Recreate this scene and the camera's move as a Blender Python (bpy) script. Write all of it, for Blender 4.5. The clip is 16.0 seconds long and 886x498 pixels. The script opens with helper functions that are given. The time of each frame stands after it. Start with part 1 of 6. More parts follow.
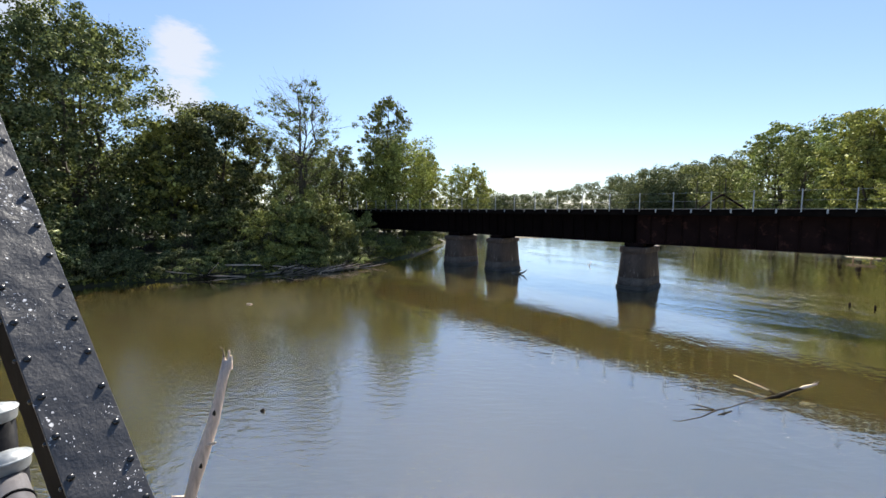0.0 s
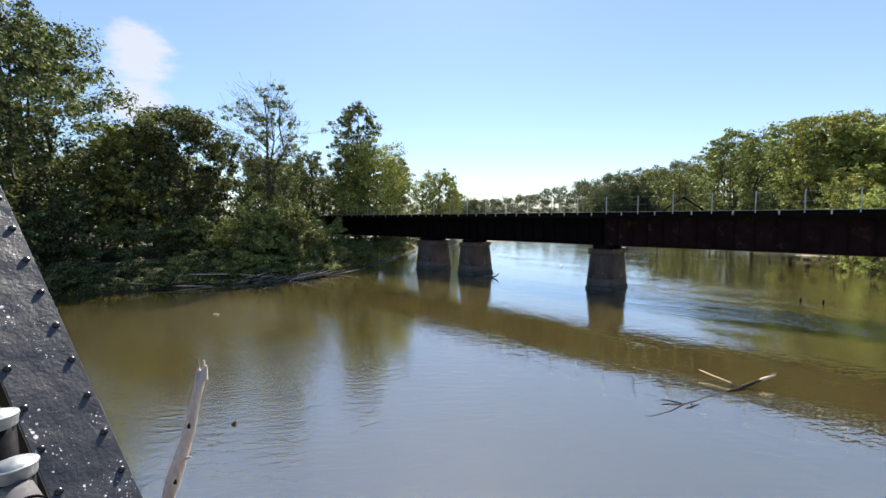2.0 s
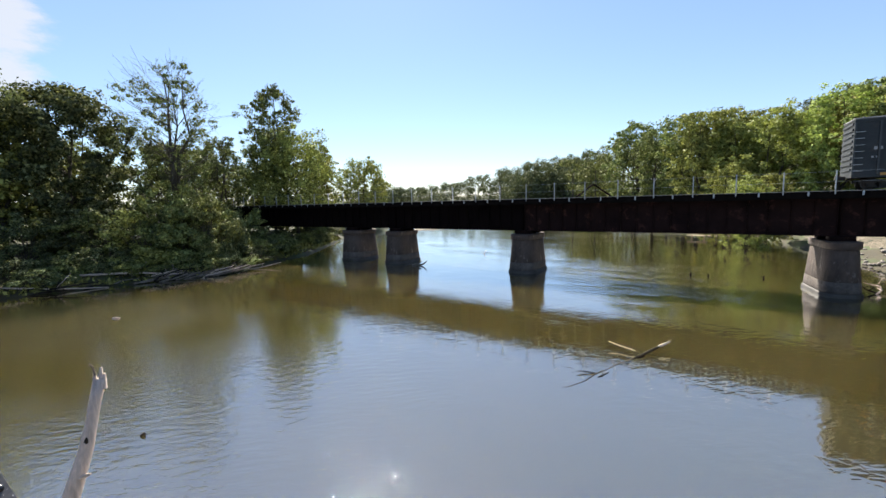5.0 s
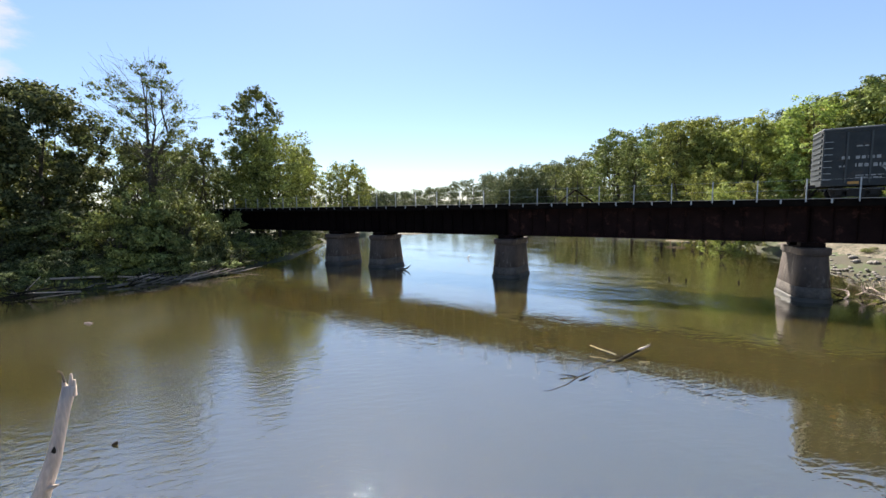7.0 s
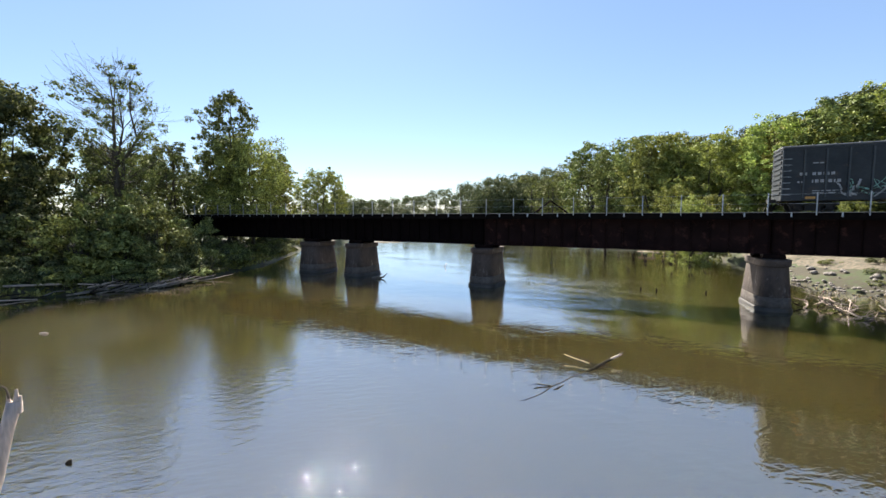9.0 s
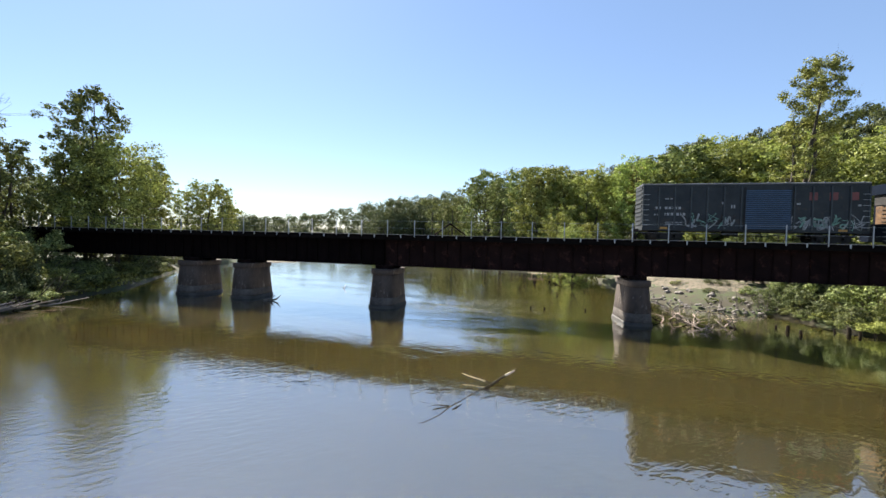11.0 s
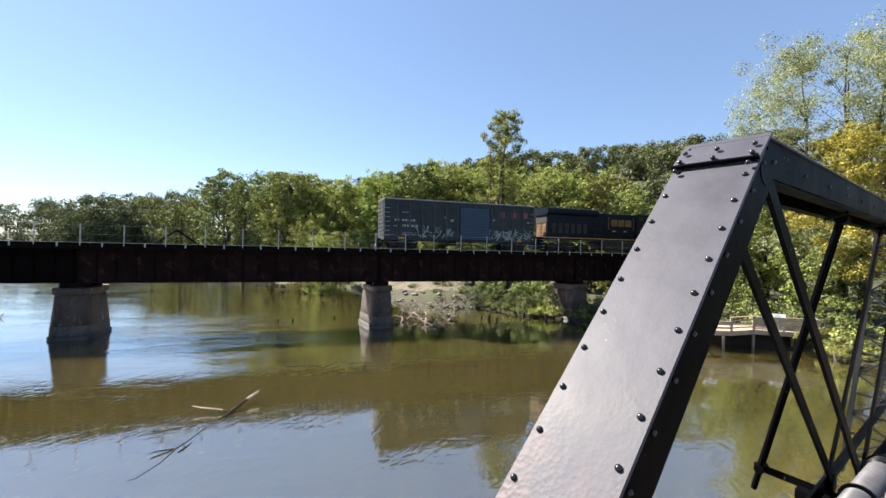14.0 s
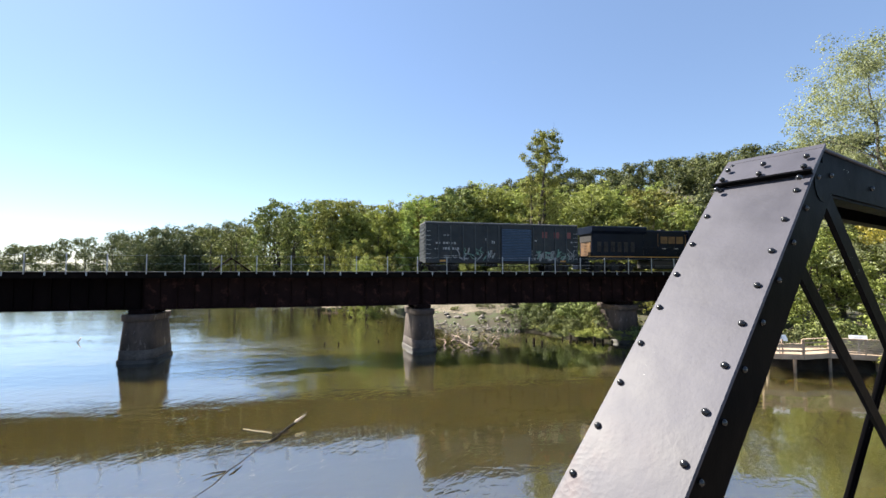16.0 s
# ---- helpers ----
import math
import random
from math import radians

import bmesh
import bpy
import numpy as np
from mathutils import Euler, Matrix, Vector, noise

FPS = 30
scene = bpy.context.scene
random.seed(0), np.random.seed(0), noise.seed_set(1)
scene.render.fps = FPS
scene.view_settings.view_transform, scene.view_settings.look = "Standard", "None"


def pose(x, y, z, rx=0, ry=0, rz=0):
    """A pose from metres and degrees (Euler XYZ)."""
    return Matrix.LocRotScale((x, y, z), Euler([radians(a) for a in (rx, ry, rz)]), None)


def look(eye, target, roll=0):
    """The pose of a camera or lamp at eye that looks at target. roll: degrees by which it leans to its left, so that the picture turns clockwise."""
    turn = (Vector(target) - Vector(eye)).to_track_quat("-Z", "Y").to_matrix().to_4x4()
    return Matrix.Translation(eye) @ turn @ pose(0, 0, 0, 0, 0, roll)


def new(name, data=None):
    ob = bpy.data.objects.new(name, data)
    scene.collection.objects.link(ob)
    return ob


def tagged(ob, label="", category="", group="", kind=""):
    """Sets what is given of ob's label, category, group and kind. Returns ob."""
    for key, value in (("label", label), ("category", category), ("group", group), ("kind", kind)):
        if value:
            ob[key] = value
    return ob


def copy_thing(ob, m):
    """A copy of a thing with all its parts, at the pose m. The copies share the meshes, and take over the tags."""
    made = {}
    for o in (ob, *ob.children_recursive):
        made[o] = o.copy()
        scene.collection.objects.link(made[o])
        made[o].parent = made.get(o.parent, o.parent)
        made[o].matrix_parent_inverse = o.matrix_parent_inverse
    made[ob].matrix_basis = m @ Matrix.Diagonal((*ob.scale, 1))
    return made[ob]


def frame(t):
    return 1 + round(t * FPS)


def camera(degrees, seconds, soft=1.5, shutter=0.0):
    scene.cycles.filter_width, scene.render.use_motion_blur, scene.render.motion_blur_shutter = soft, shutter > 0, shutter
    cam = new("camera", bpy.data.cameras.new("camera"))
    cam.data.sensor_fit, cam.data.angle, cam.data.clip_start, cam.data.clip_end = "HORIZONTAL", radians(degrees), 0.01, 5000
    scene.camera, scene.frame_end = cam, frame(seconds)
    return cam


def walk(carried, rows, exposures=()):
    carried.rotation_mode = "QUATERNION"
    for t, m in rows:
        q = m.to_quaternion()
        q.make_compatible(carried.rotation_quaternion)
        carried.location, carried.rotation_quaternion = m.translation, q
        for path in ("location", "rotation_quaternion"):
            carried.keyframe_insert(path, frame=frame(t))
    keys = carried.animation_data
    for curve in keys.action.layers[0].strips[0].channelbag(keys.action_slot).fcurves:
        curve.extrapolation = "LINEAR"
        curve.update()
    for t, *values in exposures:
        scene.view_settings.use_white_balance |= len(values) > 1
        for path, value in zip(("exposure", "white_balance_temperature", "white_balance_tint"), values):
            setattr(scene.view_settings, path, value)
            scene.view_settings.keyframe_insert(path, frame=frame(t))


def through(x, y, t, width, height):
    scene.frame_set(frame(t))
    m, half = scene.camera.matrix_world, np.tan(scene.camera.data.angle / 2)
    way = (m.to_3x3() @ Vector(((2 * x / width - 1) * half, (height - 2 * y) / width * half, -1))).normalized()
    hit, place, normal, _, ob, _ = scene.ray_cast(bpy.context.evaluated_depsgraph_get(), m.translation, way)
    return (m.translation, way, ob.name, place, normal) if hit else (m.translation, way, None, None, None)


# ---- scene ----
# ================= camera and its way =================
cam = camera(93.0, 16.0)
ROWS = [
    (0.0, 0.044, 0.135, 7.325, 84.473, 0.172, -0.089),
    (0.5, 0.060, 0.146, 7.333, 84.665, 0.405, -0.302),
    (1.0, 0.007, 0.139, 7.310, 84.849, 0.570, -0.900),
    (1.5, -0.095, 0.097, 7.287, 85.062, 0.716, -2.118),
    (2.0, -0.088, 0.109, 7.289, 85.156, 0.762, -4.029),
    (2.5, -0.082, 0.097, 7.288, 85.147, 0.752, -6.798),
    (3.0, -0.062, 0.084, 7.282, 85.021, 0.948, -9.166),
    (3.5, -0.047, 0.068, 7.280, 84.568, 1.177, -11.139),
    (4.0, -0.042, 0.050, 7.276, 83.879, 1.415, -12.250),
    (6.5, -0.026, 0.040, 7.262, 83.342, 1.070, -15.807),
    (7.0, -0.028, 0.043, 7.260, 83.971, 1.015, -16.132),
    (7.5, -0.024, 0.043, 7.262, 84.473, 0.948, -16.406),
    (8.0, -0.004, 0.050, 7.266, 84.678, 0.787, -16.815),
    (10.5, 0.050, 0.100, 7.268, 87.050, -0.878, -27.857),
    (11.0, 0.062, 0.108, 7.280, 88.064, -1.236, -32.502),
    (11.5, 0.100, 0.115, 7.320, 89.103, -1.361, -38.320),
    (12.0, 0.148, 0.108, 7.380, 89.916, -1.449, -44.880),
    (12.5, 0.162, 0.089, 7.395, 90.298, -1.466, -51.675),
    (13.0, 0.158, 0.063, 7.398, 90.245, -1.429, -57.882),
    (13.5, 0.166, 0.029, 7.395, 89.901, -1.459, -62.716),
    (14.0, 0.175, 0.002, 7.389, 89.840, -1.269, -65.596),
    (14.5, 0.185, -0.008, 7.387, 90.219, -0.910, -66.937),
    (15.0, 0.190, -0.020, 7.398, 91.060, -0.280, -66.569),
    (15.5, 0.228, -0.048, 7.410, 92.179, 0.243, -65.437),
    (16.0, 0.237, -0.050, 7.423, 92.773, -0.077, -59.847),
]
walk(cam, [(t, pose(x, y, z, rx, ry, rz)) for t, x, y, z, rx, ry, rz in ROWS],
     exposures=[(0.0, 1.70), (8.0, 1.70), (11.0, 1.72), (13.5, 1.77), (16.0, 1.79)])

# ================= sky and sun =================
SUN_AZ, SUN_EL = radians(5.0), radians(44.5)      # azimuth clockwise from +y
world = bpy.data.worlds.new("sky")
scene.world = world
world.use_nodes = True
wn, wl = world.node_tree.nodes, world.node_tree.links
sky = wn.new("ShaderNodeTexSky")
sky.sky_type, sky.sun_disc = "NISHITA", False
sky.sun_elevation, sky.sun_rotation = SUN_EL, SUN_AZ
sky.air_density, sky.dust_density, sky.ozone_density = 1.0, 0.14, 2.8
# thin white clouds low in the sky over the left bank
tc = wn.new("ShaderNodeTexCoord")
veil = wn.new("ShaderNodeTexNoise")
veil.inputs["Scale"].default_value, veil.inputs["Detail"].default_value, veil.inputs["Roughness"].default_value = 9.0, 9.0, 0.68
spread = wn.new("ShaderNodeMapping")
spread.inputs["Scale"].default_value = (1.0, 1.0, 2.8)
wl.new(tc.outputs["Generated"], spread.inputs[0]), wl.new(spread.outputs[0], veil.inputs["Vector"])
total = None
for az, el, size in ((-31.0, 12.0, 0.10), (-30.5, 17.0, 0.10), (-46.0, 21.0, 0.20)):
    c = Vector((math.sin(radians(az)) * math.cos(radians(el)), math.cos(radians(az)) * math.cos(radians(el)), math.sin(radians(el))))
    d = wn.new("ShaderNodeVectorMath")
    d.operation = "DISTANCE"
    d.inputs[1].default_value = c
    wl.new(tc.outputs["Generated"], d.inputs[0])
    g = wn.new("ShaderNodeMapRange")
    g.interpolation_type = "SMOOTHSTEP"
    g.inputs["From Min"].default_value, g.inputs["From Max"].default_value = size, 0.0
    wl.new(d.outputs["Value"], g.inputs[0])
    if total is None:
        total = g.outputs[0]
    else:
        a = wn.new("ShaderNodeMath")
        a.operation = "MAXIMUM"
        wl.new(total, a.inputs[0]), wl.new(g.outputs[0], a.inputs[1])
        total = a.outputs[0]
k = wn.new("ShaderNodeMath")
k.operation = "MULTIPLY_ADD"
k.inputs[1].default_value = 0.55
wl.new(total, k.inputs[0]), wl.new(veil.outputs[0], k.inputs[2])
f = wn.new("ShaderNodeMapRange")
f.interpolation_type = "SMOOTHSTEP"
f.inputs["From Min"].default_value, f.inputs["From Max"].default_value, f.inputs["To Max"].default_value = 0.70, 1.02, 0.8
wl.new(k.outputs[0], f.inputs[0])
haze = wn.new("ShaderNodeMix")
haze.data_type = "RGBA"
haze.inputs[7].default_value = (5.2, 5.3, 5.6, 1.0)
wl.new(f.outputs[0], haze.inputs[0])
# summer haze evens the sky out towards a pale blue
pale = wn.new("ShaderNodeMix")
pale.data_type = "RGBA"
pale.inputs[0].default_value = 0.27
pale.inputs[7].default_value = (2.75, 3.95, 6.6, 1.0)
wl.new(sky.outputs[0], pale.inputs[6])
wl.new(pale.outputs[2], haze.inputs[6])
wl.new(haze.outputs[2], wn["Background"].inputs[0])
wn["Background"].inputs[1].default_value = 0.052
sun = new("sun", bpy.data.lights.new("sun", "SUN"))
sun.data.energy, sun.data.angle, sun.data.color = 5.0, radians(0.53), (1.0, 0.93, 0.82)
sun_way = Vector((math.sin(SUN_AZ) * math.cos(SUN_EL), math.cos(SUN_AZ) * math.cos(SUN_EL), math.sin(SUN_EL)))
sun.matrix_world = look(sun_way * 100, (0, 0, 0))


# ================= materials =================
def shader(name):
    m = bpy.data.materials.new(name)
    m.use_nodes = True
    nt = m.node_tree
    return m, nt.nodes, nt.links, nt.nodes["Principled BSDF"]


def noise_node(n, l, scale, detail=4.0, rough=0.6, vec=None, stretch=None):
    tc = n.new("ShaderNodeTexCoord")
    nz = n.new("ShaderNodeTexNoise")
    nz.inputs["Scale"].default_value, nz.inputs["Detail"].default_value, nz.inputs["Roughness"].default_value = scale, detail, rough
    source = tc.outputs["Object"] if vec is None else vec
    if stretch:
        mp = n.new("ShaderNodeMapping")
        mp.inputs["Scale"].default_value = stretch
        l.new(source, mp.inputs[0])
        source = mp.outputs[0]
    l.new(source, nz.inputs["Vector"])
    return nz


def ramp(n, l, fac, stops):
    r = n.new("ShaderNodeValToRGB")
    e = r.color_ramp.elements
    while len(e) < len(stops):
        e.new(0.5)
    for k, (p, c) in zip(e, stops):
        k.position, k.color = p, (*c, 1.0)
    l.new(fac, r.inputs[0])
    return r


def mixed(n, l, fac, a, b, mode="MIX"):
    m = n.new("ShaderNodeMix")
    m.data_type, m.blend_type = "RGBA", mode
    if isinstance(fac, float):
        m.inputs[0].default_value = fac
    else:
        l.new(fac, m.inputs[0])
    for k, c in ((6, a), (7, b)):
        if isinstance(c, tuple):
            m.inputs[k].default_value = (*c, 1.0)
        else:
            l.new(c, m.inputs[k])
    return m.outputs[2]


def bump(n, l, p, height, strength, distance):
    b = n.new("ShaderNodeBump")
    b.inputs["Strength"].default_value, b.inputs["Distance"].default_value = strength, distance
    l.new(height, b.inputs["Height"])
    l.new(b.outputs[0], p.inputs["Normal"])
    return b


def surface(name, low, high, rough=0.8, metal=0.0, coarse=1.5, fine=25.0, relief=0.4, depth=0.01, stain=None, stain_at=0.6, stretch=None, shine=0.5):
    """A weathered surface: two scales of colour, grain relief and an optional stain colour."""
    m, n, l, p = shader(name)
    a = noise_node(n, l, coarse, 5.0, 0.65, stretch=stretch)
    b = noise_node(n, l, fine, 4.0, 0.6, stretch=stretch)
    c = ramp(n, l, a.outputs[0], [(0.3, low), (0.7, high)]).outputs[0]
    g = ramp(n, l, b.outputs[0], [(0.25, (0.62,) * 3), (0.75, (1.25,) * 3)]).outputs[0]
    c = mixed(n, l, 0.7, c, g, "MULTIPLY")
    if stain:
        s = noise_node(n, l, coarse * 2.3, 8.0, 0.75, stretch=stretch)
        f = ramp(n, l, s.outputs[0], [(stain_at - 0.04, (0, 0, 0)), (stain_at + 0.06, (1, 1, 1))]).outputs[0]
        c = mixed(n, l, f, c, stain)
    l.new(c, p.inputs["Base Color"])
    rr = ramp(n, l, b.outputs[0], [(0.2, (max(rough - 0.12, 0.05),) * 3), (0.8, (min(rough + 0.12, 1.0),) * 3)])
    l.new(rr.outputs[0], p.inputs["Roughness"])
    p.inputs["Metallic"].default_value = metal
    p.inputs["Specular IOR Level"].default_value = shine
    bump(n, l, p, b.outputs[0], relief, depth)
    return m


def leaf_material(name, dark, mid, light, through=0.55):
    """Leaves that reflect and let light through, each with its own tone."""
    m, n, l, p = shader(name)
    n.remove(p)
    geo, info = n.new("ShaderNodeNewGeometry"), n.new("ShaderNodeObjectInfo")
    c = ramp(n, l, geo.outputs["Random Per Island"], [(0.0, dark), (0.55, mid), (1.0, light)]).outputs[0]
    hue = n.new("ShaderNodeHueSaturation")
    l.new(c, hue.inputs["Color"])
    mm = n.new("ShaderNodeMapRange")
    mm.inputs["To Min"].default_value, mm.inputs["To Max"].default_value = 0.492, 0.522
    l.new(info.outputs["Random"], mm.inputs[0])
    l.new(mm.outputs[0], hue.inputs["Hue"])
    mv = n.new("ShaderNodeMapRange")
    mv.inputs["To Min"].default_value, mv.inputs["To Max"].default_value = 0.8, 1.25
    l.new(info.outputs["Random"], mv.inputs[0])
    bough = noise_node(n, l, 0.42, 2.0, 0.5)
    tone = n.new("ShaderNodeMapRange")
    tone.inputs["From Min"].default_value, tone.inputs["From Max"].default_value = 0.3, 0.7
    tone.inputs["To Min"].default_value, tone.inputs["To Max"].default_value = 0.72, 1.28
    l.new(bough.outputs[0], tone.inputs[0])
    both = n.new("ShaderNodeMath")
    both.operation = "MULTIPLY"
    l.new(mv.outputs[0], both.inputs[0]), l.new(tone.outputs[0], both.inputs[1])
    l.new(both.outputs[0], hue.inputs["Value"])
    d, t, g, x, y = n.new("ShaderNodeBsdfDiffuse"), n.new("ShaderNodeBsdfTranslucent"), n.new("ShaderNodeBsdfGlossy"), n.new("ShaderNodeMixShader"), n.new("ShaderNodeMixShader")
    g.inputs["Roughness"].default_value = 0.45
    l.new(hue.outputs[0], d.inputs[0])
    warm = mixed(n, l, 0.5, hue.outputs[0], (1.05, 1.05, 0.45), "MULTIPLY")
    l.new(warm, t.inputs[0])
    x.inputs[0].default_value, y.inputs[0].default_value = through, 0.015
    l.new(d.outputs[0], x.inputs[1]), l.new(t.outputs[0], x.inputs[2])
    l.new(x.outputs[0], y.inputs[1]), l.new(g.outputs[0], y.inputs[2])
    l.new(y.outputs[0], n["Material Output"].inputs[0])
    return m


def water_material():
    """Murky river: brown silt, a mirror of the sky, calm reaches and ruffled streaks along the current."""
    m, n, l, p = shader("river_water")
    tc = n.new("ShaderNodeTexCoord")
    o = tc.outputs["Object"]
    silt = noise_node(n, l, 0.05, 4.0, 0.6, o)
    l.new(ramp(n, l, silt.outputs[0], [(0.3, (0.042, 0.035, 0.0112)), (0.7, (0.056, 0.047, 0.016))]).outputs[0], p.inputs["Base Color"])
    p.inputs["IOR"].default_value = 3.5
    # silt scatters the light widely under the surface
    p.subsurface_method = "BURLEY"
    p.inputs["Subsurface Weight"].default_value = 1.0
    p.inputs["Subsurface Radius"].default_value = (1.0, 0.9, 0.6)
    p.inputs["Subsurface Scale"].default_value = 1.2

    def maths(kind, a, b, c=None):
        k = n.new("ShaderNodeMath")
        k.operation = kind
        for i, v in enumerate((a, b, c)):
            if v is None:
                continue
            if isinstance(v, float):
                k.inputs[i].default_value = v
            else:
                l.new(v, k.inputs[i])
        return k.outputs[0]
    turned = n.new("ShaderNodeMapping")
    turned.inputs["Rotation"].default_value = (0, 0, radians(62))
    l.new(o, turned.inputs[0])
    flow = turned.outputs[0]
    swell = noise_node(n, l, 0.32, 3.0, 0.55, o, (1.0, 1.6, 1.0))
    ripple = noise_node(n, l, 1.9, 1.2, 0.55, o, (1.0, 1.9, 1.0))
    tiny = noise_node(n, l, 6.5, 0.6, 0.5, o, (1.0, 1.7, 1.0))
    # ruffled streaks drawn out along the current
    streak = noise_node(n, l, 0.085, 4.0, 0.62, flow, (1.0, 3.2, 1.0))
    ruffled = ramp(n, l, streak.outputs[0], [(0.47, (0.0,) * 3), (0.62, (1.0,) * 3)]).outputs[0]
    # the reach beyond the railway runs faster
    away = n.new("ShaderNodeVectorMath")
    away.operation = "DOT_PRODUCT"
    away.inputs[1].default_value = (0.733, 0.680, 0.0)
    l.new(o, away.inputs[0])
    fast = n.new("ShaderNodeMapRange")
    fast.inputs["From Min"].default_value, fast.inputs["From Max"].default_value = 30.0, 46.0
    l.new(away.outputs["Value"], fast.inputs[0])
    amount = maths("MULTIPLY_ADD", fast.outputs[0], 0.20, 0.30)
    rough = maths("MULTIPLY_ADD", ruffled, amount, 0.14)

    def near(x, y, inner, outer):
        """1 inside a circle on the river, fading to 0 outside."""
        d = n.new("ShaderNodeVectorMath")
        d.operation = "DISTANCE"
        d.inputs[1].default_value = (x, y, 0.0)
        l.new(o, d.inputs[0])
        g = n.new("ShaderNodeMapRange")
        g.interpolation_type = "SMOOTHSTEP"
        g.inputs["From Min"].default_value, g.inputs["From Max"].default_value = outer, inner
        l.new(d.outputs["Value"], g.inputs[0])
        return g.outputs[0]
    # a riffle round the leaning trunk, and the eddies trailing from the middle pier
    rough = maths("MULTIPLY_ADD", near(-9.0, 15.0, 3.0, 16.0), 0.45, rough)
    along = n.new("ShaderNodeMapping")
    along.inputs["Rotation"].default_value = (0, 0, radians(50))
    l.new(o, along.inputs[0])
    threads = noise_node(n, l, 0.30, 4.0, 0.6, along.outputs[0], (0.5, 2.0, 1.0))
    thread = ramp(n, l, threads.outputs[0], [(0.40, (0.0,) * 3), (0.58, (1.0,) * 3)]).outputs[0]
    eddy = maths("MULTIPLY", thread, near(26.0, 31.0, 4.0, 14.0))
    rough = maths("MULTIPLY_ADD", eddy, 1.5, rough)
    small = maths("MULTIPLY", maths("MULTIPLY_ADD", tiny.outputs[0], 0.16, ripple.outputs[0]), rough)
    h = maths("MULTIPLY_ADD", small, 1.05, maths("MULTIPLY", swell.outputs[0], 0.55))
    # fine crisp wavelets: scattered dimples in the open reach, closer set round the leaning trunk
    dots = noise_node(n, l, 5.0, 1.0, 0.5, o, (1.0, 1.4, 1.0))
    dot = ramp(n, l, dots.outputs[0], [(0.59, (0.0,) * 3), (0.65, (1.0,) * 3)]).outputs[0]
    crisp = noise_node(n, l, 12.0, 1.5, 0.5, o, (1.0, 1.4, 1.0))
    h = maths("MULTIPLY_ADD", maths("MULTIPLY", crisp.outputs[0], maths("MULTIPLY_ADD", maths("MULTIPLY", near(0.4, 11.0, 0.6, 2.2), dot), 0.32, maths("MULTIPLY_ADD", near(-12.0, 18.0, 4.0, 17.0), 0.17, 0.03))), 1.0, h)
    h = maths("MULTIPLY_ADD", tiny.outputs[0], 0.03, h)
    waves = bump(n, l, p, h, 0.24, 0.11)
    # wind-ruffled sheet along the wooded bank, too fine to show single waves
    breeze = noise_node(n, l, 0.11, 3.0, 0.6, flow, (1.0, 1.6, 1.0))
    gusty = ramp(n, l, breeze.outputs[0], [(0.36, (0.7,) * 3), (0.60, (1.0,) * 3)]).outputs[0]
    sheet = maths("MULTIPLY", gusty, near(-16.0, 31.0, 4.0, 14.0))
    matt = maths("MULTIPLY_ADD", sheet, 0.17, 0.012)
    l.new(matt, p.inputs["Roughness"]), l.new(matt, p.inputs["Coat Roughness"])
    p.inputs["Coat Weight"].default_value, p.inputs["Coat IOR"].default_value = 1.0, 1.5
    l.new(waves.outputs[0], p.inputs["Coat Normal"])
    return m


